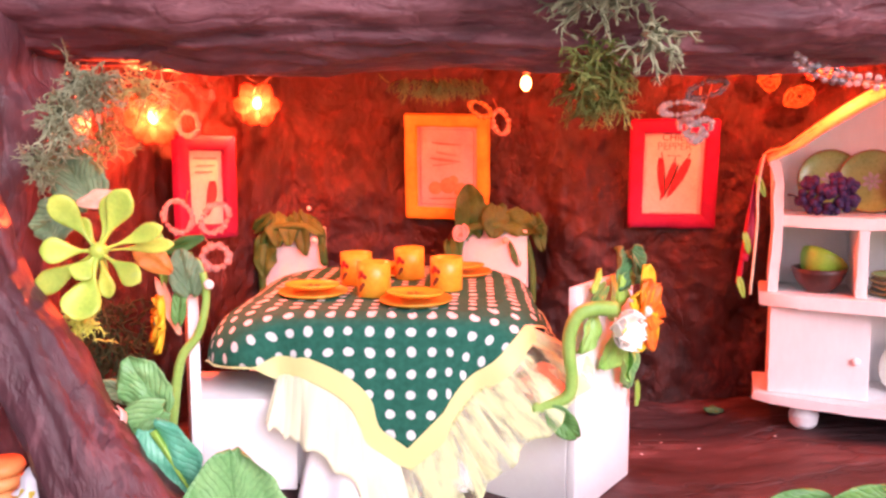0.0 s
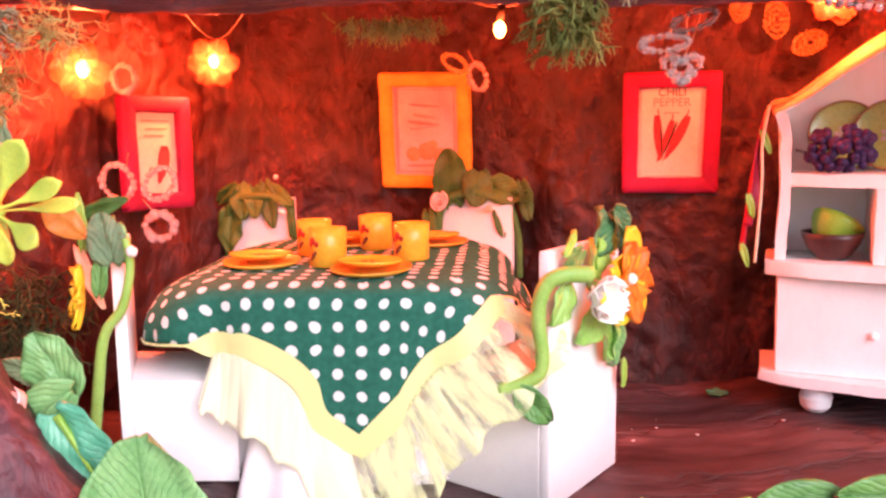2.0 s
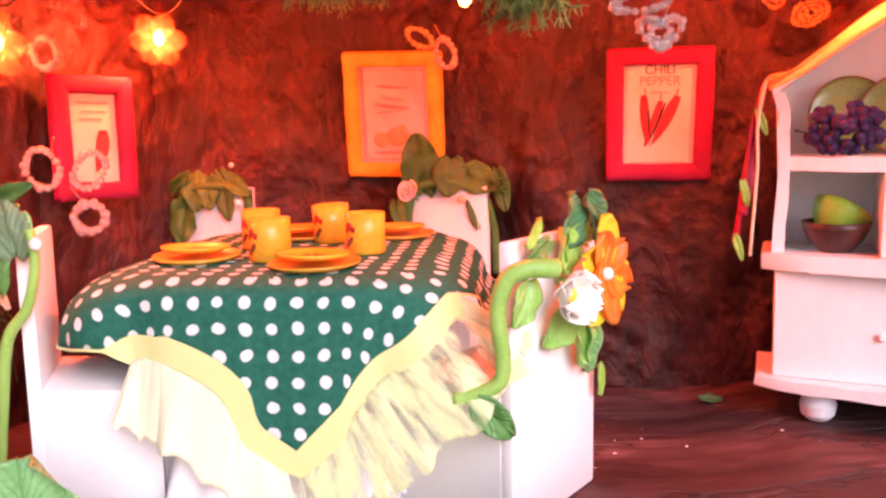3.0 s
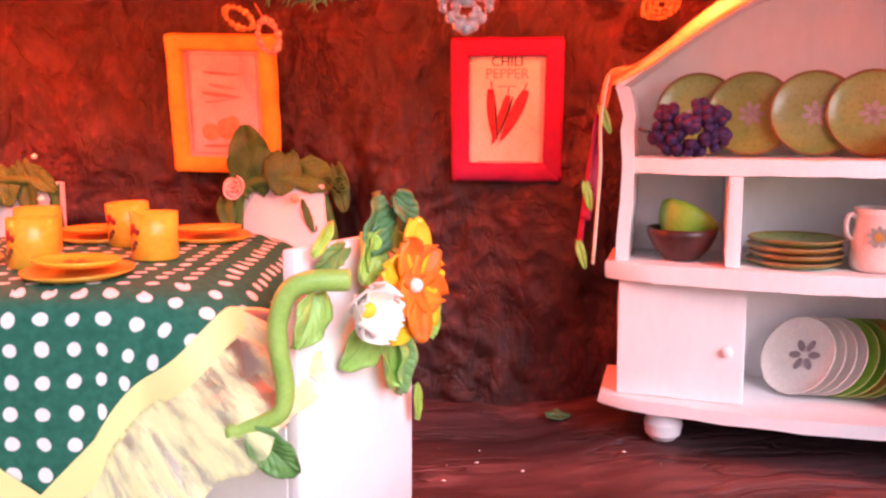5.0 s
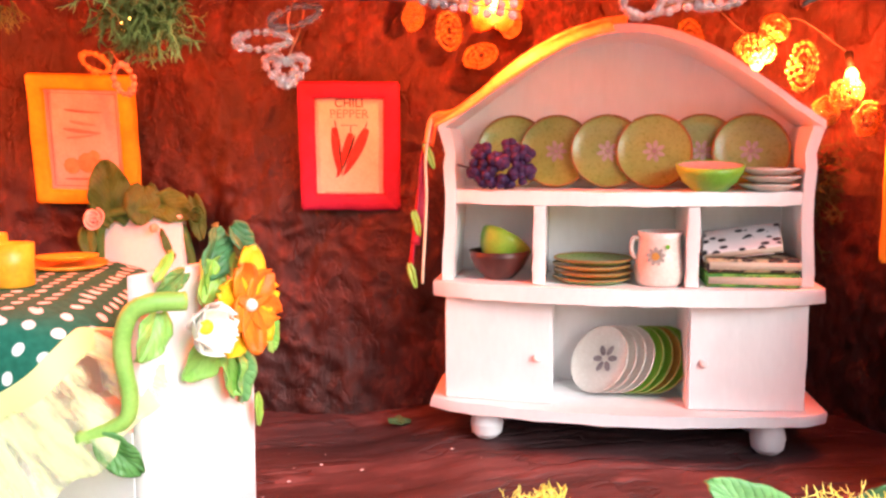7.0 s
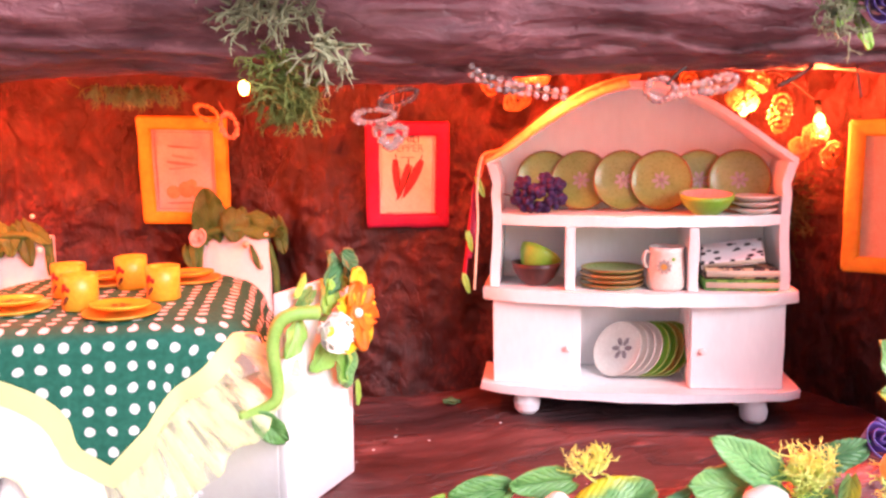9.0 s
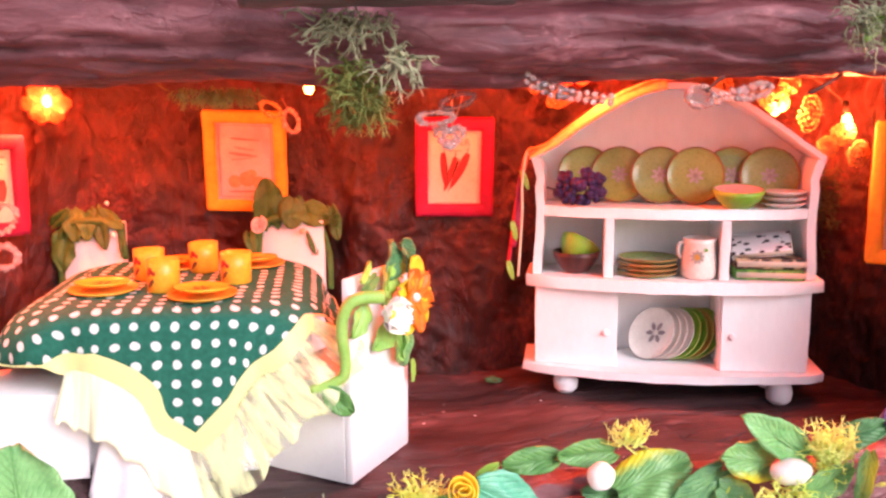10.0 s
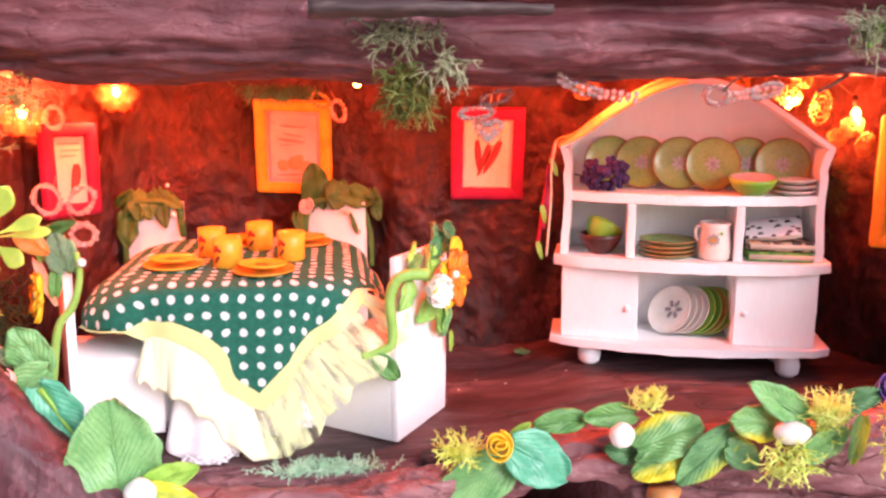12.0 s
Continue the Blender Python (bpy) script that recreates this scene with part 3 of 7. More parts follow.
def grid_faces(bm, rows, close=False):
    for a, b in zip(rows, rows[1:]):
        k = len(a)
        for i in range(k if close else k - 1):
            j = (i + 1) % k
            bm.faces.new((a[i], a[j], b[j], b[i]))


def ball(bm, c, r, seg=10, rings=6, sq=(1, 1, 1), rot=None):
    prof = []
    rows = []
    for i in range(rings + 1):
        th = math.pi * i / rings
        ring = []
        for k in range(seg if 0 < i < rings else 1):
            ph = 2 * math.pi * k / seg
            v = Vector((r * sq[0] * math.sin(th) * math.cos(ph), r * sq[1] * math.sin(th) * math.sin(ph), r * sq[2] * math.cos(th)))
            if rot is not None:
                v = rot @ v
            ring.append(bm.verts.new(Vector(c) + v))
        rows.append(ring)
    for a, b in zip(rows, rows[1:]):
        for k in range(seg):
            j = (k + 1) % seg
            if len(a) == 1:
                bm.faces.new((a[0], b[k], b[j]))
            elif len(b) == 1:
                bm.faces.new((a[k], b[0], a[j]))
            else:
                bm.faces.new((a[k], b[k], b[j], a[j]))
    return bm


def frame_at(base, along, nrm):
    x = Vector(along).normalized()
    z = (Vector(nrm) - x * x.dot(Vector(nrm))).normalized()
    y = z.cross(x)
    m = Matrix((x, y, z)).transposed().to_4x4()
    m.translation = Vector(base)
    return m


def into(ob, parent, m):
    """Give ob the world pose m under its parent."""
    ob.parent = parent
    ob.matrix_basis = (parent.matrix_basis.inverted() @ m) if parent else m
    return ob




# ---------------------------------------------------------------- the hollow log
def smoothstep(a, b, x):
    t = min(1, max(0, (x - a) / (b - a)))
    return t * t * (3 - 2 * t)


def floor_height(x, y):
    return (0.0085 * smoothstep(0.0, -0.022, x) * smoothstep(0.46, 0.42, y) + 0.0074 * smoothstep(0.15, 0.21, x) * smoothstep(0.34, 0.40, y))


def ridged(p, sx, sy, sz, octaves=5):
    q = Vector((p.x * sx, p.y * sy, p.z * sz))
    return noise.fractal(q, 0.9, 2.1, octaves, noise_basis="PERLIN_ORIGINAL")


# plan of the inside wall, from the front left round the back to the front right
PLAN = [(-0.125, 0.318), (-0.112, 0.36), (-0.099, 0.42), (-0.082, 0.482), (-0.052, 0.522), (0.0, 0.530), (0.055, 0.527),
        (0.105, 0.509), (0.155, 0.496), (0.21, 0.485), (0.27, 0.474), (0.335, 0.460), (0.364, 0.430), (0.374, 0.378), (0.386, 0.31)]


STEPS, RISE = 36, 180
WALL_PATH = smooth_path([(x, y, 0) for x, y in PLAN], STEPS)


def pinched(q):
    """Crumpled clay: sharp little ridges, warped, stronger in some patches than in others."""
    w = q + 0.010 * noise.noise_vector(q * 45)
    patch = smoothstep(-0.25, 0.35, noise.noise(q * 22 + Vector((3, 1, 5))) + 0.35 * smoothstep(0.05, 0.11, q.x))
    return patch * (0.0011 * noise.ridged_multi_fractal(w * 85, 0.9, 2.1, 3, 1.0, 1.6) + 0.0004 * noise.ridged_multi_fractal(w * 260, 0.9, 2.0, 2, 1.0, 1.6))


def wall(name, i0, i1, label):
    bm = bmesh.new()
    rows_in, rows_out = [], []
    for k in range(i0 * STEPS, i1 * STEPS + 1):
        p = WALL_PATH[k]
        d = (WALL_PATH[min(k + 1, len(WALL_PATH) - 1)] - WALL_PATH[max(k - 1, 0)]).normalized()
        inward = Vector((d.y, -d.x, 0))
        ri = []
        for j in range(RISE + 1):
            z = -0.02 + 0.25 * j / RISE
            q = Vector((p.x, p.y, z))
            h = 0.0042 * ridged(q, 24, 24, 14, 3) + 0.0016 * ridged(q, 75, 75, 50, 3) + pinched(q) - 0.0012
            ri.append(bm.verts.new(q + inward * h))
        rows_in.append(ri)
        rows_out.append([bm.verts.new(Vector((p.x, p.y, z)) - inward * 0.012) for z in (-0.02, 0.23)])
    grid_faces(bm, rows_in)
    grid_faces(bm, rows_out)
    for a, b in ((rows_in[0], rows_out[0]), (rows_in[-1], rows_out[-1])):
        bm.faces.new(a + b[::-1])
    for j in (0, 1):
        grid_faces(bm, [[r[-j] for r in rows_in], [r[j] for r in rows_out]])
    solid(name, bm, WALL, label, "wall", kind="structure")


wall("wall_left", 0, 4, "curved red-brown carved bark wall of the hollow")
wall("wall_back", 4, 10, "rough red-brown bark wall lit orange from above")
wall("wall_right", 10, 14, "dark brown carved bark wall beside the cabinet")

bm = bmesh.new()
rows = []
for i in range(150):
    x = -0.13 + 0.50 * i / 149
    row = []
    for j in range(72):
        y = 0.325 + 0.215 * j / 71
        q = Vector((x, y, 0))
        z = floor_height(x, y) + 0.0013 * ridged(q, 12, 60, 1) + 0.0007 * ridged(q, 45, 220, 1, 4)
        z -= 0.010 * smoothstep(0.345, 0.327, y) * smoothstep(0.020, 0.034, abs(x - 0.160))
        row.append(bm.verts.new((x, y, z)))
    rows.append(row)
grid_faces(bm, rows)
low = [[bm.verts.new((v.co.x, v.co.y, z)) for v, z in ((r[0], -0.014 + 0.011 * smoothstep(0.034, 0.020, abs(r[0].co.x - 0.160))), (r[-1], -0.025))] for r in rows]
grid_faces(bm, low)
grid_faces(bm, [[r[0] for r in rows], [a[0] for a in low]])
grid_faces(bm, [[r[-1] for r in rows], [a[1] for a in low]])
solid("floor", bm, FLOOR, "reddish brown grained wooden floor of the hollow", "floor", kind="structure")

bm = bmesh.new()
rows = []
for i in range(90):
    x = -0.14 + 0.53 * i / 89
    row = []
    for j in range(40):
        y = 0.34 + 0.205 * j / 39
        q = Vector((x, y, 0.3))
        z = 0.199 + 0.004 * ridged(q, 20, 20, 1) + 0.002 * ridged(q, 70, 70, 1)
        row.append(bm.verts.new((x, y, z)))
    rows.append(row)
grid_faces(bm, rows)
top = [[bm.verts.new((v.co.x, v.co.y, 0.225)) for v in (r[0], r[-1])] for r in rows]
grid_faces(bm, top)
grid_faces(bm, [[r[0] for r in rows], [a[0] for a in top]])
grid_faces(bm, [[r[-1] for r in rows], [a[1] for a in top]])
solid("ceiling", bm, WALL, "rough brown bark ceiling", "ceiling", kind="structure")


def log_tube(name, pts, radii, material, label, category, seg=40, n=14, rough=(0.0035, 0.0016), stretch=(14, 60), squash=1.0, kind="structure"):
    """A bark-covered limb: a swept tube with long grain and lumps."""
    path = smooth_path(pts, n)
    rad = [v.x for v in smooth_path([(r, 0, 0) for r in radii], n)]
    bm = bmesh.new()
    rows = []
    run = 0.0
    up = None
    for i, p in enumerate(path):
        d = (path[min(i + 1, len(path) - 1)] - path[max(i - 1, 0)]).normalized()
        if up is None:
            up = Vector((0, 0, 1)) if abs(d.z) < 0.7 else Vector((0, -1, 0))
        side = d.cross(up).normalized()
        up = side.cross(d).normalized()
        if i:
            run += (p - path[i - 1]).length
        ring = []
        for k in range(seg):
            a = 2 * math.pi * k / seg
            w = math.cos(a) * up + squash * math.sin(a) * side
            q = Vector((run * stretch[0], math.cos(a) * rad[i] * stretch[1], math.sin(a) * rad[i] * stretch[1]))
            h = rough[0] * noise.fractal(q, 0.8, 2.0, 4) + rough[1] * noise.fractal(q * 3.3, 0.8, 2.1, 5)
            ring.append(bm.verts.new(p + w * (rad[i] + h)))
        rows.append(ring)
    grid_faces(bm, rows, close=True)
    bm.faces.new(rows[0][::-1])
    bm.faces.new(rows[-1])
    return solid(name, bm, material, label, category, kind=kind)


log_tube("beam", [(-0.16, 0.345, 0.1995), (-0.06, 0.348, 0.1975), (0.03, 0.347, 0.1955), (0.12, 0.346, 0.1945), (0.20, 0.345, 0.1975), (0.29, 0.342, 0.1985), (0.40, 0.338, 0.2005)],
         [0.034, 0.032, 0.033, 0.032, 0.032, 0.032, 0.036], BEAM, "purplish brown bark beam over the opening", "wooden beam", seg=140, n=44, rough=(0.0040, 0.0015), stretch=(9, 55))
# long creases where the limbs of the beam meet
for v in bpy.data.objects["beam"].data.vertices:
    if v.co.y < 0.352:
        run = smoothstep(0.055, 0.115, v.co.x)
        sway = 0.0016 * math.sin(v.co.x * 31) + 0.0010 * math.sin(v.co.x * 83)
        v.co.y += 0.016 * run * math.exp(-((v.co.z - 0.1935 - sway) / 0.0042) ** 2)
        v.co.y += 0.0036 * smoothstep(0.10, 0.14, v.co.x) * math.exp(-((v.co.z - 0.1775 + 1.6 * sway) / 0.0011) ** 2)
        v.co.y += 0.0030 * math.exp(-((v.co.z - 0.1700 - 0.0045 * math.sin(v.co.x * 19 + 1)) / 0.0010) ** 2)
log_tube("beam_upper", [(-0.17, 0.352, 0.262), (0.0, 0.350, 0.258), (0.10, 0.349, 0.256), (0.22, 0.350, 0.258), (0.42, 0.345, 0.262)],
         [0.036, 0.034, 0.033, 0.034, 0.036], BEAM, "second purplish brown bark limb above the beam", "wooden beam", seg=44, n=22)
log_tube("branch", [(-0.150, 0.345, 0.215), (-0.126, 0.327, 0.180), (-0.121, 0.318, 0.135), (-0.104, 0.311, 0.100), (-0.082, 0.304, 0.068), (-0.064, 0.298, 0.035), (-0.040, 0.297, 0.008), (-0.01, 0.300, -0.012)],
         [0.026, 0.024, 0.019, 0.013, 0.013, 0.015, 0.017, 0.017], BRANCH, "purplish brown bark branch framing the opening", "branch", seg=44, n=18, rough=(0.003, 0.0016), stretch=(12, 110))
log_tube("trunk_side", [(-0.128, 0.355, 0.30), (-0.130, 0.350, 0.2), (-0.137, 0.345, 0.1), (-0.142, 0.342, 0.0), (-0.142, 0.34, -0.14)],
         [0.048, 0.045, 0.040, 0.040, 0.046], BRANCH, "dark purple-brown bark side of the log", "tree trunk", seg=48, n=24, rough=(0.006, 0.003), stretch=(16, 40))
log_tube("trunk_end", [(0.395, 0.335, 0.30), (0.392, 0.33, 0.2), (0.388, 0.325, 0.1), (0.385, 0.32, 0.0), (0.385, 0.32, -0.14)],
         [0.045, 0.043, 0.040, 0.044, 0.05], BRANCH, "dark brown bark end of the log", "tree trunk", seg=48, n=24, rough=(0.006, 0.003), stretch=(16, 40))
log_tube("lip", [(-0.05, 0.302, -0.006), (0.0, 0.305, -0.0075), (0.05, 0.308, -0.0080), (0.09, 0.311, -0.0065), (0.125, 0.317, -0.004), (0.155, 0.317, 0.002), (0.19, 0.313, 0.005), (0.225, 0.303, 0.008), (0.26, 0.292, 0.012), (0.31, 0.288, 0.016), (0.38, 0.292, 0.020)],
         [0.014, 0.0115, 0.0105, 0.011, 0.012, 0.0135, 0.0135, 0.0145, 0.016, 0.018, 0.022], LIP, "purplish brown bark lip of the opening", "branch", seg=64, n=26, rough=(0.0030, 0.0024))
# the underside of the lip arches over the hollow below it
for v in bpy.data.objects["lip"].data.vertices:
    roof = 0.0010 - 0.030 * abs((v.co.x - 0.160) / 0.030) ** 4
    v.co.z = max(v.co.z, roof)
log_tube("lip_rear", [(0.10, 0.335, -0.008), (0.16, 0.330, -0.003), (0.22, 0.320, 0.004), (0.29, 0.318, 0.008), (0.38, 0.318, 0.010)],
         [0.010, 0.012, 0.014, 0.017, 0.02], FLOOR, "brown wooden ridge behind the lip", "branch", seg=30, n=16, rough=(0.0026, 0.0012))
for v in bpy.data.objects["lip_rear"].data.vertices:
    v.co.z = max(v.co.z, -0.002 - 0.030 * abs((v.co.x - 0.160) / 0.030) ** 4)

# the lower front of the log, with a small arched hollow
bm = bmesh.new()
rows = []
for i in range(140):
    x = -0.15 + 0.54 * i / 139
    row = []
    for j in range(50):
        z = -0.150 + 0.148 * j / 49
        y = 0.318 + 0.006 * math.sin(x * 30) - 0.05 * smoothstep(0.12, 0.30, x) + 0.003 * ridged(Vector((x, 0, z)), 40, 1, 40)
        e = ((x - 0.160) / 0.026) ** 2 + ((z + 0.030) / 0.040) ** 2
        y += 0.150 * smoothstep(1.15, 0.75, e)
        row.append(bm.verts.new((x, y, z)))
    rows.append(row)
grid_faces(bm, rows)
back = [[bm.verts.new((v.co.x, 0.52, v.co.z)) for v in (r[0], r[-1])] for r in rows]
grid_faces(bm, [[r[0] for r in rows], [a[0] for a in back]])
grid_faces(bm, [[r[-1] for r in rows], [a[1] for a in back]])
grid_faces(bm, back)
solid("log_base", bm, LIP, "purplish brown bark base of the log with a small hollow", "log", kind="structure")
bm = bmesh.new()
tube(bm, smooth_path([(0.194, 0.296, -0.06), (0.1950, 0.294, -0.035), (0.1958, 0.2935, -0.016), (0.1950, 0.2945, 0.0005)], 6), 0.0062, 14, 0.25)
solid("stem", bm, CLAY_ORANGE, "small orange-brown clay stem under the lip", "stem")

# added out of view: carries the log and bounces daylight onto the beam
bm = bmesh.new()
box(bm, -0.70, 0.95, -0.55, 0.90, -0.18, -0.150, 0.004)
solid("ground", bm, GROUND_BOUNCE, "unseen pale table top added under the log to bounce light up", "table top", kind="structure", smooth=False)

# ledge at the side, with a jar and a stack of rings
bm = bmesh.new()
box(bm, -0.135, -0.070, 0.285, 0.335, 0.004, 0.0205, 0.003)
for v in bm.verts:
    v.co += 0.002 * noise.noise_vector(v.co * 60)
solid("ledge", bm, BRANCH, "small bark ledge beside the branch", "ledge", kind="structure")
jar_root = thing("honey_jar", "small jar of honey with a white frilled cover", "jar", pose(-0.0815, 0.299, 0.0207))
part("jar_body", lathe(bmesh.new(), [(0, 0), (0.0065, 0), (0.0075, 0.002), (0.0075, 0.010), (0.0060, 0.0125), (0, 0.0125)]), HONEY, jar_root)
bm = bmesh.new()
lathe(bm, [(0, 0.0185), (0.004, 0.0180), (0.0058, 0.0155), (0.0054, 0.0128), (0.0078, 0.0108)], 28)
for v in bm.verts:
    if v.co.z < 0.0135:
        a = math.atan2(v.co.y, v.co.x)
        v.co.x *= 1 + 0.16 * math.sin(9 * a)
        v.co.y *= 1 + 0.16 * math.sin(9 * a)
part("cover", bm, SKIRT, jar_root, "white frilled cloth cover")
stack = thing("clay_rings", "stack of orange clay rings on a ledge", "ornament", pose(-0.0975, 0.305, 0.0207))
for k in range(4):
    part("ring", lathe(bmesh.new(), [(0, 0.0002), (0.0062, 0.0002), (0.0072, 0.0022), (0.0062, 0.0043), (0, 0.0043)], 20), CLAY_ORANGE, stack, m=pose(0.0004 * (k % 2), 0, 0.0045 * k))


# ---------------------------------------------------------------- lights on the string
def fairy_light(p, power, flower=True, size=0.0095, facing=(0.1, -0.9, -0.35)):
    root = thing("fairy_light", "lit warm fairy-light bulb under the ceiling", "fairy light", Matrix.Translation(p), group="fairy lights")
    part("bulb", ball(bmesh.new(), (0, 0, 0), 0.0024, 12, 8, (1, 1, 1.4)), BULB, root)
    part("socket", tube(bmesh.new(), [(0, 0.001, 0.003), (0.001, 0.004, 0.009)], 0.0016, 8), DARK_WIRE, root)
    if flower:
        z = Vector(facing).normalized()
        fm = z.to_track_quat("Z", "Y").to_matrix().to_4x4()
        for k in range(6):
            bm = bmesh.new()
            rows = []
            for i in range(7):
                s = i / 6
                w = size * 0.50 * math.sin(math.pi * (0.12 + 0.80 * s)) ** 0.8
                rows.append([bm.verts.new((0.002 + size * s, w * u, 0.0012 + 0.006 * s - 0.006 * s * s + 0.0016 * u * u)) for u in (-1, -0.5, 0, 0.5, 1)])
            grid_faces(bm, rows)
            part("petal", bm, LAMP_COVER, root, m=fm @ pose(0, 0, 0.0, 0, 0, 60 * k))
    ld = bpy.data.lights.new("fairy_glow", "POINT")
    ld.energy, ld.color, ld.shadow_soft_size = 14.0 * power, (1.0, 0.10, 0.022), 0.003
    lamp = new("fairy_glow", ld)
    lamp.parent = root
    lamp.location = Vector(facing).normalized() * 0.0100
    return root


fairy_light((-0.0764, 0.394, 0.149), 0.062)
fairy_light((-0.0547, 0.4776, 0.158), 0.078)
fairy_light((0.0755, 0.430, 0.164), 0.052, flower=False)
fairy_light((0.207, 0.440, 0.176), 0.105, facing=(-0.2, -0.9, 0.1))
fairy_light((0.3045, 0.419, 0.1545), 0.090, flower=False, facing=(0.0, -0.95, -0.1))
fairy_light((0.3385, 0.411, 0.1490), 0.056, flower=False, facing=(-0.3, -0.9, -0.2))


# ---------------------------------------------------------------- the display cabinet
CAB = pose(0.1895, 0.4402, 0.0032, 0.35, -0.3, -17.6)
cab = thing("display_cabinet", "white-painted toy dresser with arched top and open shelves of dishes", "cabinet", CAB)
W = 0.1358


def bowed(x0, x1, y_back, y_front, bow, r=0.004, n=18):
    """Plan of a board with a bowed front and rounded corners."""
    pts = [(x1, y_back), (x0, y_back)]
    for k in range(n + 1):
        s = k / n
        x = x0 + (x1 - x0) * s
        y = y_front - bow * math.sin(math.pi * s)
        y += r * (max(0, 1 - s * n / 1.5) ** 2 + max(0, 1 - (1 - s) * n / 1.5) ** 2)
        pts.append((x, y))
    return pts


def worn(bm, amp=0.0004, f=160):
    for v in bm.verts:
        v.co += amp * noise.noise_vector(v.co * f)
    return bm


def rough(bm, amp=0.0004, cuts=5):
    """Hand-sawn, hand-painted board: cut finer, then made uneven."""
    bmesh.ops.subdivide_edges(bm, edges=[e for e in bm.edges if e.calc_length() > 0.008], cuts=cuts, use_grid_fill=True)
    return worn(bm, amp, 230)


Z_BASE, Z_LOW, Z_WAIST, Z_MID, Z_UP, Z_TOP = 0.0160, 0.0204, 0.0610, 0.0672, 0.0974, 0.1025
part("base_board", worn(prism(bmesh.new(), bowed(-0.006, W + 0.008, 0.034, -0.004, 0.011), Z_BASE, Z_LOW, 0.0008), 0.0006, 230), WHITE, cab)
part("waist_board", worn(prism(bmesh.new(), bowed(-0.005, W + 0.006, 0.034, -0.003, 0.011), Z_WAIST, Z_MID, 0.0010), 0.0006, 230), WHITE, cab)
part("upper_shelf", worn(prism(bmesh.new(), bowed(0.003, W - 0.003, 0.032, 0.000, 0.010, 0.001), Z_UP, Z_TOP, 0.0008), 0.0006, 230), WHITE, cab)
for x0 in (0.0, W - 0.0035):
    part("side_panel", rough(box(bmesh.new(), x0, x0 + 0.0035, 0.0, 0.033, Z_LOW + 0.0002, Z_WAIST - 0.0002, 0.0005)), WHITE, cab)
for x0, sgn in ((-0.0012, 1), (W - 0.0030, -1)):
    bm = bmesh.new()
    rows = []
    for k in range(13):
        s = k / 12
        z = Z_MID + 0.0002 + 0.0590 * s
        dx = sgn * (0.0012 * math.sin(math.pi * s) ** 2 + 0.0012 * math.exp(-((s - 0.86) / 0.05) ** 2) - 0.0016 * smoothstep(0.88, 1.0, s))
        t = 0.0042
        rows.append([bm.verts.new(q) for q in ((x0 + dx, 0.0, z), (x0 + dx + t, 0.0, z), (x0 + dx + t, 0.032, z), (x0 + dx, 0.032, z))])
    grid_faces(bm, rows, close=True)
    bm.faces.new(rows[0][::-1])
    bm.faces.new(rows[-1])
    part("side_post", worn(bm), WHITE, cab)
for x0 in (0.0344, 0.0904):
    part("divider", rough(box(bmesh.new(), x0, x0 + 0.0046, -0.0075, 0.0315, Z_MID + 0.0002, Z_UP - 0.0002, 0.0006)), WHITE, cab)
for x0 in (0.0410, 0.0932):
    part("inner_wall", worn(box(bmesh.new(), x0 - 0.001, x0 + 0.001, -0.003, 0.0315, Z_LOW + 0.0002, Z_WAIST - 0.0002)), WHITE, cab)
part("lower_back", box(bmesh.new(), 0.002, W - 0.002, 0.0325, 0.0345, Z_LOW + 0.0002, Z_WAIST - 0.0002), WHITE, cab, smooth=False)


def arch(s):
    """Outline of the gable: s from 0 (one eave) to 1 (the other) gives the height over the eaves."""
    b = math.sin(math.pi * s)
    return 0.0355 * b ** 1.08


bm = bmesh.new()
K = 28
outline = [(0.001, Z_MID), (W - 0.001, Z_MID)] + [(W + 0.0015 - (W + 0.003) * k / K, 0.1257 + arch(k / K)) for k in range(K + 1)]
f = [bm.verts.new((x, 0.0320, z)) for x, z in outline]
g = [bm.verts.new((x, 0.0345, z)) for x, z in outline]
bm.faces.new(f)
bm.faces.new(g[::-1])
for i in range(len(f)):
    j = (i + 1) % len(f)
    bm.faces.new((f[i], g[i], g[j], f[j]))
part("back_panel", bm, WHITE, cab, smooth=False)
bm = bmesh.new()
rows = []
for k in range(2 * K + 1):
    s = k / (2 * K)
    x, z = -0.0025 + (W + 0.005) * s, 0.1252 + arch(s)
    rows.append([bm.verts.new(q) for q in ((x, -0.001, z), (x, 0.0345, z), (x, 0.0345, z + 0.0030), (x, -0.001, z + 0.0030))])
grid_faces(bm, rows, close=True)
bm.faces.new(rows[0][::-1])
bm.faces.new(rows[-1])
part("arched_roof", worn(bm, 0.0003), WHITE, cab)


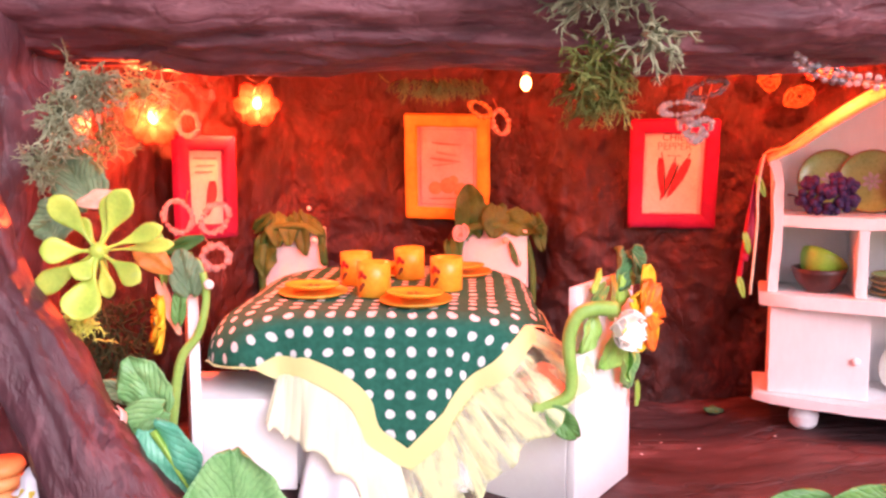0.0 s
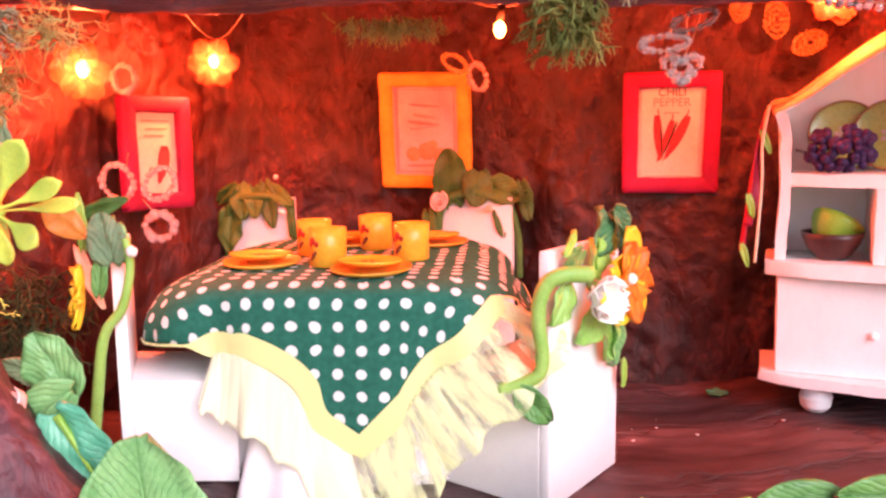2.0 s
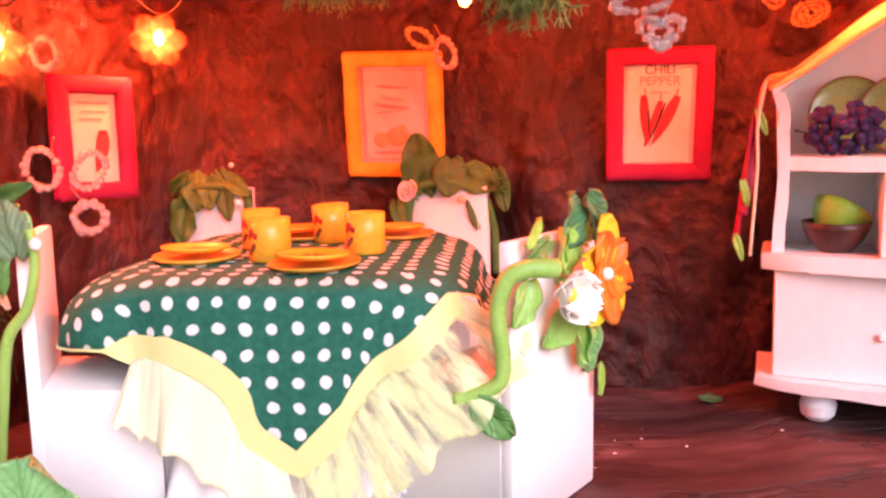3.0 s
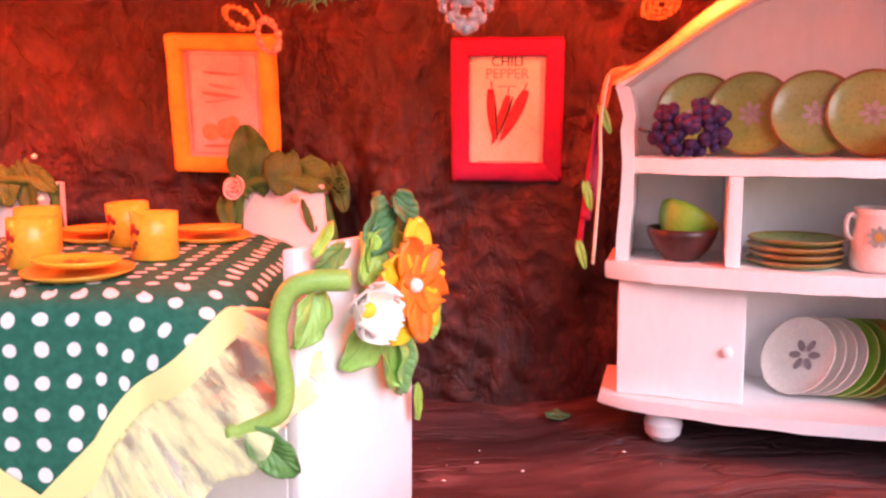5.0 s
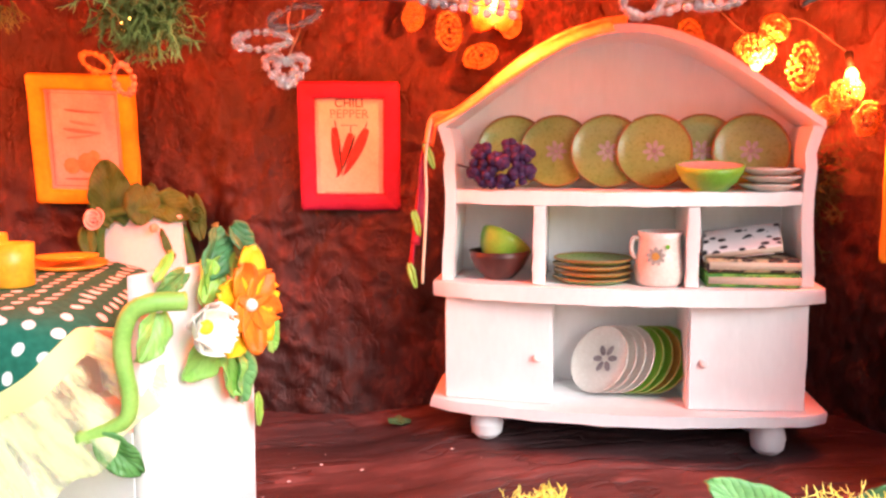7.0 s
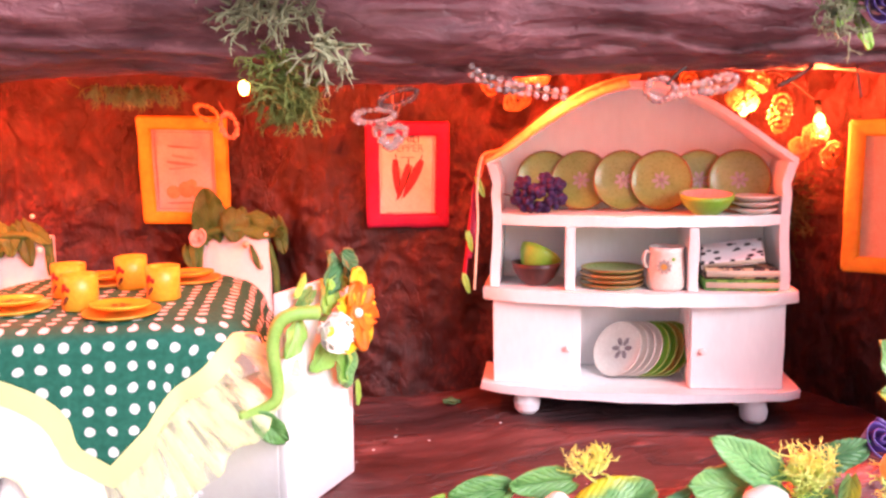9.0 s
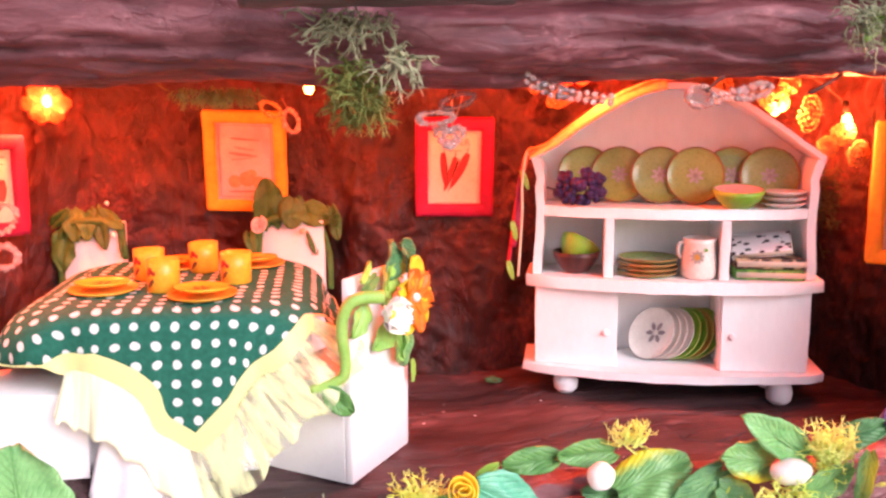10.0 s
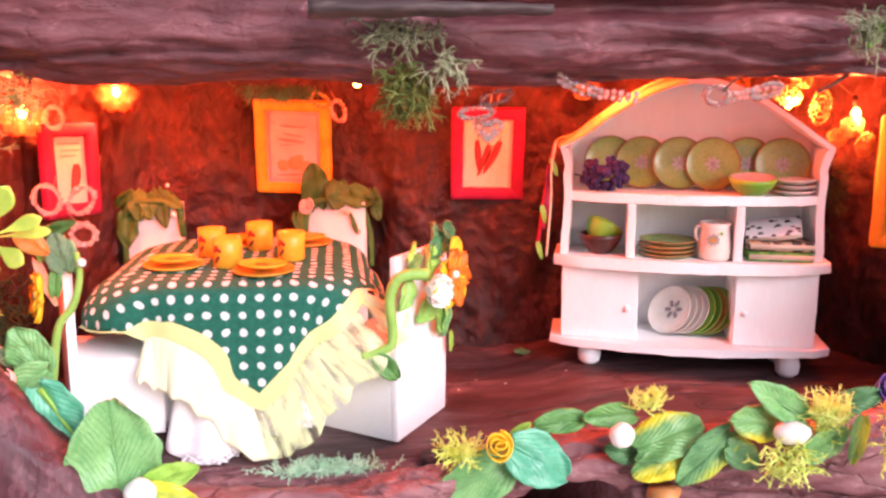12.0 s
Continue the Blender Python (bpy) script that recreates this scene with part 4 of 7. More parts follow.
def cabinet_door(x0, x1, knob_x):
    bm = bmesh.new()
    n = 8
    rows = []
    for k in range(n + 1):
        x = x0 + (x1 - x0) * k / n
        y = -0.0012 - 0.0045 * math.sin(math.pi * min(max(x / W, 0), 1))
        rows.append([bm.verts.new(q) for q in ((x, y, Z_LOW + 0.0005), (x, y + 0.0022, Z_LOW + 0.0005), (x, y + 0.0022, Z_WAIST - 0.0004), (x, y, Z_WAIST - 0.0004))])
    grid_faces(bm, rows, close=True)
    bm.faces.new(rows[0][::-1])
    bm.faces.new(rows[-1])
    bmesh.ops.bevel(bm, geom=[e for e in bm.edges if e.is_manifold and e.calc_face_angle() > 1.0], offset=0.0005, segments=2, affect="EDGES")
    d = part("cabinet_door", worn(bm, 0.0002), WHITE, cab)
    k = lathe(bmesh.new(), [(0, 0), (0.0010, 0), (0.0010, 0.0005), (0.0016, 0.0009), (0.0017, 0.0016), (0.0011, 0.0022), (0, 0.0024)], 16)
    part("knob", k, WHITE, d, m=pose(knob_x, -0.0010 - 0.0045 * math.sin(math.pi * knob_x / W), 0.0388, 90, 0, 0))


cabinet_door(0.0005, 0.0413, 0.0365)
cabinet_door(0.0930, W - 0.0005, 0.0982)
for x, y in ((0.0165, 0.001), (W - 0.0125, 0.001), (0.0165, 0.027), (W - 0.0125, 0.027)):
    z0 = 0.0048 if x < 0.06 else 0.0036
    bm = lathe(bmesh.new(), [(0, z0), (0.0040, z0), (0.0060, z0 + 0.002), (0.0066, z0 + 0.006), (0.0060, 0.0125), (0.0050, 0.0164), (0, 0.0164)], 20)
    part("foot", bm, WHITE, cab, m=pose(x, y, 0))


# ---------------------------------------------------------------- crockery
def dish_bm(r, h=0.0016, lip=0.75):
    return lathe(bmesh.new(), [(0, 0.0006), (r * 0.55, 0.0006), (r * lip, 0.0009), (r * 0.97, h), (r, h + 0.0003), (r * 0.985, h - 0.0005), (r * lip, 0.0), (0, 0)], 36)


def rim_bm(r, z, t=0.0005):
    bm = bmesh.new()
    pts = [(r * math.cos(a), r * math.sin(a), z) for a in np.linspace(0, 2 * math.pi, 41)]
    tube(bm, pts, t, 6)
    return bm


def motif_bm(r, petals=6, z=0.0010):
    """A small flower print: petals and a centre, thin raised patches."""
    bm = bmesh.new()
    for k in range(petals):
        a = 2 * math.pi * k / petals + 0.2
        c = Vector((0.62 * r * math.cos(a), 0.62 * r * math.sin(a), z))
        ring = [bm.verts.new(c + Vector((0.40 * r * math.cos(b) * math.cos(a) - 0.22 * r * math.sin(b) * math.sin(a), 0.40 * r * math.cos(b) * math.sin(a) + 0.22 * r * math.sin(b) * math.cos(a), 0))) for b in np.linspace(0, 2 * math.pi, 9)[:-1]]
        bm.faces.new(ring)
    return bm


def dot_bm(r, z):
    bm = bmesh.new()
    bm.faces.new([bm.verts.new((r * math.cos(a), r * math.sin(a), z)) for a in np.linspace(0, 2 * math.pi, 11)[:-1]])
    return bm


def standing_plate(x, lean_x, spin, dy):
    """A plate stood on edge against the back of the top shelf."""
    r = 0.0145
    m = CAB @ pose(x, 0.0215 + 0.0016 * dy, Z_TOP + 0.0002 + r * 0.985, 78, 0, lean_x) @ pose(0, 0, 0, 0, 0, spin)
    root = thing("plate", "olive-green toy plate with a pale flower on the top shelf", "plate", m, group="plates on the top shelf")
    part("dish", dish_bm(r), PLATE_GREEN, root)
    part("rim", rim_bm(r * 0.985, 0.0016), PLATE_RIM, root, "thin brown rim")
    part("flower_print", motif_bm(0.0044, 7, 0.0009), PLATE_MOTIF, root, "pale flower print")
    part("print_centre", dot_bm(0.0010, 0.0011), MOTIF_DARK, root)


for i, x in enumerate((0.0245, 0.0420, 0.0622, 0.0800, 0.0985, 0.1165)):
    standing_plate(x, (6, -4, 3, -3, 4, -2)[i], 40 * i, (1.2, 0.3, -1.2, -2.2, 0.0, -1.5)[i])


def bowl_bm(r, h, t=0.0009):
    return lathe(bmesh.new(), [(0, 0), (r * 0.42, 0), (r * 0.5, h * 0.06), (r * 0.78, h * 0.38), (r * 0.95, h * 0.75), (r, h), (r - t, h), (r * 0.95 - t, h * 0.75), (r * 0.76 - t, h * 0.42), (r * 0.4, h * 0.14), (0, h * 0.12)], 36)


b1 = thing("bowl", "green toy bowl with a pink inside on the top shelf", "bowl", CAB @ pose(0.0985, -0.0005, Z_TOP + 0.0002, 7, 0, 0))
part("bowl_body", bowl_bm(0.0124, 0.0098), CHINA_GREEN, b1)
part("glaze", lathe(bmesh.new(), [(0, 0.0086), (0.0100, 0.0088), (0.0115, 0.0096)], 36), BOWL_PINK, b1, "pink glazed inside")
for k in range(3):
    s = thing("saucer", "small white saucer in a stack on the top shelf", "saucer", CAB @ pose(0.1205 + 0.0004 * (k % 2), 0.0040, Z_TOP + 0.0002 + 0.0029 * k), group="saucers on the top shelf")
    part("dish", lathe(bmesh.new(), [(0, 0), (0.0062, 0), (0.0075, 0.0006), (0.0104, 0.0020), (0.0108, 0.0026), (0.0098, 0.0026), (0.0070, 0.0014), (0, 0.0012)], 32), CHINA, s)

grape = thing("grape_bunch", "bunch of small purple grapes lying on the top shelf", "grapes", CAB @ pose(0.0215, 0.001, Z_TOP + 0.0002))
rg = random.Random(4)
for k in range(95):
    u, a, v = rg.random() ** 0.5, rg.random() * 6.283, rg.random()
    x, z = 0.0130 * u * math.cos(a), 0.0098 + 0.0090 * u * math.sin(a)
    y = -0.0060 * math.sqrt(max(0, 1 - u * u)) * (0.4 + 0.6 * v)
    part("grape", ball(bmesh.new(), (0, 0, 0), 0.0017 + 0.0004 * rg.random(), 8, 6), GRAPE, grape, m=pose(x, y, max(0.0019, z)))
part("stalk", tube(bmesh.new(), [(-0.010, -0.004, 0.008), (-0.0145, -0.003, 0.009), (-0.0160, -0.005, 0.0095)], 0.0005, 6), BOWL_WOOD, grape)

b2 = thing("wooden_bowl", "dark wooden toy bowl on the middle shelf", "bowl", CAB @ pose(0.0205, 0.007, Z_MID + 0.0002))
part("bowl_body", bowl_bm(0.0120, 0.0112), BOWL_WOOD, b2)
b3 = thing("bowl", "lime-green toy bowl tilted inside a wooden bowl", "bowl", CAB @ pose(0.0185, 0.0072, Z_MID + 0.0062, -26, 28, 0))
part("bowl_body", bowl_bm(0.0108, 0.0108), CHINA_GREEN, b3)
for k in range(4):
    mat = (PLATE_GREEN, CHINA_OCHRE, CHINA_OCHRE, PLATE_GREEN)[k]
    s = thing("plate", "green or ochre toy plate in a stack on the middle shelf", "plate", CAB @ pose(0.0565 + 0.0005 * (k % 2), 0.006, Z_MID + 0.0002 + 0.0024 * k), group="stacked plates on the middle shelf")
    part("dish", dish_bm(0.0150, 0.0018), mat, s)
    part("rim", rim_bm(0.0147, 0.0018), PLATE_RIM, s, "thin brown rim")
jug = thing("jug", "white toy mug with a yellow daisy print on the middle shelf", "mug", CAB @ pose(0.0815, 0.001, Z_MID + 0.0002, 0, 0, 10))
part("mug_body", lathe(bmesh.new(), [(0, 0), (0.0078, 0), (0.0088, 0.0012), (0.0091, 0.0045), (0.0088, 0.009), (0.0079, 0.0145), (0.0077, 0.0175), (0.0083, 0.0200), (0.0077, 0.0200), (0.0071, 0.016), (0.0069, 0.003), (0, 0.002)], 32), CHINA, jug)
part("handle", tube(bmesh.new(), smooth_path([(-0.0076, 0, 0.0172), (-0.0098, 0, 0.0176), (-0.0108, 0, 0.0145), (-0.0100, 0, 0.0110), (-0.0078, 0, 0.0098)], 5), 0.0008, 8), CHINA, jug)
pm = Matrix.Translation((-0.0034, -0.0077, 0.0115)) @ pose(0, 0, 0, 90, 0, -22)
part("daisy", motif_bm(0.0036, 9, 0.0006), PLATE_MOTIF, jug, "grey daisy petals", m=pm)
part("daisy_centre", dot_bm(0.0015, 0.0009), CHINA_OCHRE, jug, "orange daisy centre", m=pm)
part("leaf_print", dot_bm(0.0009, 0.0007), CHINA_GREEN, jug, "green leaf print", m=Matrix.Translation((0.0006, -0.0081, 0.0150)) @ pose(0, 0, 0, 90, 0, 0))


def book(name, x, y, z, w, d, h, rz, cover, label, tilt=0, tip=0):
    root = thing(name, label, "book", CAB @ pose(x, y, z + 0.5 * d * math.sin(radians(tip)), tip, tilt, rz), group="books on the middle shelf")
    part("cover", box(bmesh.new(), -w / 2, w / 2, -d / 2, d / 2, 0, h, 0.0005), cover, root)
    part("page_block", box(bmesh.new(), -w / 2 + 0.0006, w / 2 + 0.0004, -d / 2 - 0.0003, d / 2 - 0.0008, h * 0.22, h * 0.78), PAPER, root)


book("book", 0.1150, 0.008, Z_MID + 0.0002, 0.033, 0.022, 0.0048, 0, BOOK_GREEN, "green patterned toy book at the bottom of a pile")
book("book", 0.1150, 0.009, Z_MID + 0.0054, 0.033, 0.021, 0.0050, 2, BOOK_BROWN, "brown and cream patterned toy book in a pile")
book("book", 0.1130, 0.0100, Z_MID + 0.0108, 0.028, 0.021, 0.0036, -12, SPOTTED, "white toy book with black spots on a pile", -9, 18)

# plates leaning in the lower niche
for k in range(8):
    mat = CHINA if k < 4 else (CHINA_GREEN, CHINA_GREEN, CHINA_OCHRE, CHINA_GREEN)[k - 4]
    lab = "white toy plate leaning in the lower niche" if k < 4 else ("ochre" if k == 6 else "green") + " toy plate leaning in the lower niche"
    r = 0.0142
    root = thing("plate", lab, "plate", CAB @ pose(0.0615 + 0.0034 * k, 0.0145 + 0.0004 * k, Z_LOW + 0.0006 + r * 0.885, 62, 0, -46), group="plates in the lower niche")
    part("dish", dish_bm(r, 0.0020), mat, root)
    if k == 0:
        part("flower_print", motif_bm(0.0060, 6, 0.0010), MOTIF_DARK, root, "dark flower print", m=pose(0.002, 0.001, 0))
    if k > 3:
        part("rim", rim_bm(r * 0.985, 0.0019, 0.0004), PLATE_GREEN, root, "olive rim")


# ---------------------------------------------------------------- pictures on the wall
def text_part(body, size, m, material, parent):
    cu = bpy.data.curves.new("lettering", "FONT")
    cu.body, cu.size, cu.align_x, cu.align_y = body, size, "CENTER", "CENTER"
    tmp = bpy.data.objects.new("lettering", cu)
    scene.collection.objects.link(tmp)
    me = bpy.data.meshes.new_from_object(tmp.evaluated_get(bpy.context.evaluated_depsgraph_get()))
    bpy.data.objects.remove(tmp)
    bpy.data.curves.remove(cu)
    me.materials.clear()
    me.materials.append(material)
    ob = new("lettering", me)
    ob.parent = parent
    ob.matrix_basis = m
    return ob


def bar_bm(x0, x1, y0, y1, z):
    bm = bmesh.new()
    bm.faces.new([bm.verts.new(q) for q in ((x0, y0, z), (x1, y0, z), (x1, y1, z), (x0, y1, z))])
    return bm


def pod_bm(L, w, bend, z):
    """A chilli pod: a tapering flat crescent, slightly domed."""
    bm = bmesh.new()
    rows = []
    for i in range(11):
        s = i / 10
        hw = w * (math.sin(math.pi * min(1, 0.12 + s * 0.88)) ** 0.7) * (1 - 0.25 * s)
        cx = bend * (s * s)
        rows.append([bm.verts.new((cx + hw * u, -L * s, z + 0.0002 * (1 - u * u))) for u in (-1, 0, 1)])
    grid_faces(bm, rows)
    return bm


def picture(name, label, m, w, h, border, frame_mat, paper_mat):
    """A thick rounded clay frame with a recessed print. Origin at the middle, z out of the wall, y up."""
    root = thing(name, label, "picture", m)
    bm = bmesh.new()
    corners = [(-1, -1), (1, -1), (1, 1), (-1, 1)]
    rows = []
    for c in range(4):
        (ax, ay), (bx, by) = corners[c], corners[(c + 1) % 4]
        for k in range(14):
            s = 0.5 - 0.5 * math.cos(math.pi * k / 14)
            ux, uy = ax + (bx - ax) * s, ay + (by - ay) * s
            row = []
            for q in range(9):
                a = math.pi * q / 8
                inset = border * (0.5 + 0.5 * math.cos(a))
                rise = 0.0046 * math.sin(a) ** 0.22
                x, y = ux * (w / 2 - inset), uy * (h / 2 - inset)
                r = 0.0010 if q > 4 else 0.0
                if k < 1:
                    x, y = x - ux * r, y - uy * r
                v = Vector((x, y, rise))
                row.append(bm.verts.new(v + 0.0005 * noise.noise_vector(Vector((x * 90, y * 90, h * 500)))))
            rows.append(row)
    rows.append(rows[0])
    grid_faces(bm, rows)
    part("frame", bm, frame_mat, root)
    part("print", box(bmesh.new(), -w / 2 + border * 0.9, w / 2 - border * 0.9, -h / 2 + border * 0.9, h / 2 - border * 0.9, 0, 0.0016), paper_mat, root, smooth=False)
    return root


def on_wall(tl, tr, bl):
    """Pose of a picture from three of its corners."""
    tl, tr, bl = Vector(tl), Vector(tr), Vector(bl)
    x = (tr - tl).normalized()
    y = (tl - bl)
    y = (y - x * x.dot(y)).normalized()
    m = Matrix((x, y, x.cross(y))).transposed().to_4x4()
    m.translation = (tr + bl) / 2
    return m


pic = picture("picture_chilli", "red-framed print of chilli peppers hung on the bark wall", on_wall((0.1322, 0.4880, 0.1502), (0.1755, 0.4815, 0.1500), (0.1336, 0.4965, 0.0940)) @ pose(0, 0, -0.003), 0.0440, 0.0562, 0.0075, RED_FRAME, PAPER)
text_part("CHILI", 0.0052, pose(0.000, 0.0188, 0.0018), INK_DARK, pic)
text_part("PEPPER", 0.0054, pose(0.000, 0.0142, 0.0018), INK, pic)
for x, y, L_, w_, bend, turn in ((-0.0065, 0.0085, 0.0215, 0.0022, 0.0004, 4), (0.0005, 0.0060, 0.0210, 0.0019, -0.0016, -14), (0.0075, 0.0080, 0.0230, 0.0026, -0.0010, -24)):
    part("chilli", pod_bm(L_, w_, bend, 0.0018), INK_RED, pic, "red printed chilli pod", m=pose(x, y, 0, 0, 0, turn))
    part("stalk", pod_bm(0.0034, 0.0003, 0.0004, 0.0019), INK_DARK, pic, "dark printed stalk", m=pose(x + 0.0003, y + 0.0030, 0, 0, 0, turn))
part("shade_line", pod_bm(0.0190, 0.0004, 0.0005, 0.0023), INK_DARK, pic, "dark printed outline", m=pose(-0.0047, 0.0050, 0, 0, 0, 3))
part("shade_line", pod_bm(0.0185, 0.0005, -0.0018, 0.0023), INK_DARK, pic, "dark printed outline", m=pose(0.0024, 0.0055, 0, 0, 0, -16))
part("small_print", bar_bm(-0.0035, 0.0035, 0.0092, 0.0097, 0.0018), INK, pic)
part("small_print", bar_bm(-0.0110, 0.0110, -0.0205, -0.0200, 0.0018), INK, pic)

pic = picture("picture_yellow", "yellow-framed faded print hung crooked on the bark wall", on_wall((0.0148, 0.5150, 0.1540), (0.0605, 0.5085, 0.1530), (0.0165, 0.5240, 0.0960)) @ pose(0, 0, -0.003), 0.0462, 0.0580, 0.0068, YELLOW_FRAME, PAPER_PINK)
for x0, x1, y0, y1 in ((-0.0145, 0.0145, 0.0205, 0.0209), (-0.0145, 0.0145, -0.0209, -0.0205), (-0.0149, -0.0145, -0.0205, 0.0205), (0.0145, 0.0149, -0.0205, 0.0205)):
    part("ruled_line", bar_bm(x0, x1, y0, y1, 0.0018), INK_FAINT, pic)
for x, y, L_, w_, turn in ((-0.0080, 0.0135, 0.0170, 0.0007, 84), (-0.0060, 0.0085, 0.0120, 0.0009, 78), (-0.0090, 0.0050, 0.0170, 0.0010, 82), (-0.0080, 0.0010, 0.0150, 0.0006, 95), (-0.0100, -0.0175, 0.0190, 0.0005, 90)):
    part("small_print", pod_bm(L_, w_, 0.0008, 0.0019), INK_FAINT, pic, m=pose(x, y, 0, 0, 0, turn))
for x, y, r in ((-0.0065, -0.0115, 0.0038), (0.0005, -0.0100, 0.0046), (0.0075, -0.0120, 0.0040), (0.0035, -0.0070, 0.0028)):
    part("printed_fruit", dot_bm(r, 0.0019 + 0.0001 * r / 0.004), INK_OCHRE, pic, "ochre printed fruit", m=pose(x, y, 0))

pic = picture("picture_red", "red-framed print on the curved side wall", on_wall((-0.0865, 0.4400, 0.1420), (-0.0665, 0.4700, 0.1415), (-0.0845, 0.4400, 0.0925)) @ pose(0, 0, -0.0010), 0.0350, 0.0495, 0.0075, RED_FRAME, PAPER)
for x0, x1, y in ((-0.007, 0.007, 0.0135), (-0.005, 0.006, 0.0100), (-0.006, 0.004, 0.0070)):
    part("small_print", bar_bm(x0, x1, y, y + 0.0008, 0.0019), INK, pic)
part("chilli", pod_bm(0.0170, 0.0034, -0.004, 0.0019), INK_RED, pic, "red printed chilli pod", m=pose(0.004, 0.003, 0))

pic = picture("picture_orange", "yellow-framed print on the wall beside the cabinet", frame_at((0.3590, 0.376, 0.1150), (0.74, -0.67, 0.0), (-0.67, -0.74, 0.05)) @ pose(0, 0, 0.002), 0.0480, 0.0680, 0.0075, YELLOW_FRAME, PAPER_LAMPLIT)
part("chilli", pod_bm(0.0220, 0.0050, 0.003, 0.0019), INK_OCHRE, pic, "ochre printed pod", m=pose(-0.003, 0.006, 0))
part("chilli", pod_bm(0.0180, 0.0040, -0.003, 0.0020), INK_RED, pic, "red printed pod", m=pose(0.005, 0.004, 0))


# ---------------------------------------------------------------- table and cloths
def chair_pose(corner0, corner1, z):
    """Pose from the two outer foot corners of a chair's back: x forward, y along the back."""
    a, b = Vector((*corner0, z)), Vector((*corner1, z))
    y = (b - a).normalized()
    x = Vector((-y.y, y.x, 0))
    m = Matrix((x, y, Vector((0, 0, 1)))).transposed().to_4x4()
    m.translation = (a + b) / 2
    return m


POSE_A = chair_pose((0.0902, 0.3520), (0.1180, 0.3950), 0.0003)
POSE_B = pose(-0.0590, 0.3720, 0.0088, 0, 0, 20)
SIZE_A = (0.0512, 0.0390, 0.0420, 0.0865, 0.0040, -0.002)
SIZE_B = (0.0420, 0.0330, 0.0350, 0.0800, 0.0042, 0.0107)


def clear_of_chairs(v, gap):
    """Cloth lies on the seats and hangs in front of the seat blocks and backs, never through them."""
    for m, (wd, dp, sz, bz, th, sk) in ((POSE_A, SIZE_A), (POSE_B, SIZE_B)):
        p = m.inverted() @ v
        h = wd / 2
        if -0.012 < p.x < th + gap and abs(p.y) < h + 0.002 and p.z < bz:
            p.x = th + gap
        s = min(1, max(0, (p.x - th) / dp))
        front = -h - sk * s
        if th < p.x < th + dp + gap and front - gap < p.y < h - sk * s + gap and p.z < sz + gap:
            up, fwd, end = sz + gap - p.z, p.y - (front - gap), th + dp + gap - p.x
            if up <= min(fwd, end) or (up < 0.016 and fwd > 0.010):
                p.z = sz + gap
            elif fwd <= end:
                p.y = front - gap
            else:
                p.x = th + dp + gap
        v = m @ p
    return v


TX0, TX1, TY0, TY1, TZ, TR = -0.030, 0.066, 0.3585, 0.474, 0.0749, 0.024
table = thing("table", "white toy dining table under its cloths", "table", pose((TX0 + TX1) / 2, (TY0 + TY1) / 2, 0))
hw, hd = (TX1 - TX0) / 2 - 0.001, (TY1 - TY0) / 2 - 0.001
plan = []
for qx, qy, a0 in ((1, 1, 0), (-1, 1, 90), (-1, -1, 180), (1, -1, 270)):
    plan += [(qx * (hw - TR) + TR * math.cos(radians(a0 + 9 * k)), qy * (hd - TR) + TR * math.sin(radians(a0 + 9 * k))) for k in range(11)]
part("tabletop", prism(bmesh.new(), plan, TZ - 0.0065, TZ - 0.0015, 0.001), WHITE_CARD, table)
for sx in (-1, 1):
    for sy in (-1, 1):
        x, y = sx * (hw - 0.018), sy * (hd - 0.018)
        z0 = floor_height(x + (TX0 + TX1) / 2, y + (TY0 + TY1) / 2)
        part("leg", box(bmesh.new(), x - 0.003, x + 0.003, y - 0.003, y + 0.003, z0, TZ - 0.0065, 0.0006), WHITE_CARD, table)


def drape(px, py, lift, flare, fold=0.0, ph=0.0, radius=0.006):
    """Where a point of a flat cloth comes to lie when the cloth is laid over the table."""
    ix, iy = min(max(px, TX0 + TR), TX1 - TR), min(max(py, TY0 + TR), TY1 - TR)
    dx, dy = px - ix, py - iy
    far = math.hypot(dx, dy)
    d = far - TR
    if d > 0:
        qx, qy = ix + dx / far * TR, iy + dy / far * TR
    if d <= 0:
        sag = 0.0005 * noise.noise(Vector((px * 60, py * 60, 3)))
        return Vector((px, py, TZ + lift + sag))
    nx, ny = dx / far, dy / far
    left, right = smoothstep(0.3, 0.9, -nx), smoothstep(0.3, 0.9, nx)
    flare = min(0.86, flare + 0.11 * left + 0.60 * right)
    radius += 0.014 * left + 0.008 * right
    arc = radius * math.pi / 2
    if d < arc:
        a = d / radius
        out, down = radius * math.sin(a), radius * (1 - math.cos(a))
    else:
        rest = d - arc
        out, down = radius + flare * rest, radius + rest * math.sqrt(1 - flare * flare)
    wave = fold * smoothstep(0, 0.03, d) * math.sin(ph)
    return Vector((qx + nx * (out + lift + wave), qy + ny * (out + lift + wave), TZ + lift * 0.3 - down))


# flat outline of the spotted cloth: its corner hangs over the front edge of the table
OUT = [(0.029, 0.3067), (-0.015, 0.3402), (-0.034, 0.3420), (-0.052, 0.353), (-0.067, 0.386), (-0.069, 0.430), (-0.059, 0.470), (-0.036, 0.498),
       (0.010, 0.503), (0.060, 0.500), (0.086, 0.480), (0.097, 0.440), (0.097, 0.405), (0.086, 0.382), (0.0715, 0.3615)]
FRONT_LEFT = [(0.029, 0.3067), (0.0185, 0.3142), (0.0155, 0.3240), (0.0108, 0.3300), (0.003, 0.3352), (-0.0075, 0.3395), (-0.015, 0.3402)]
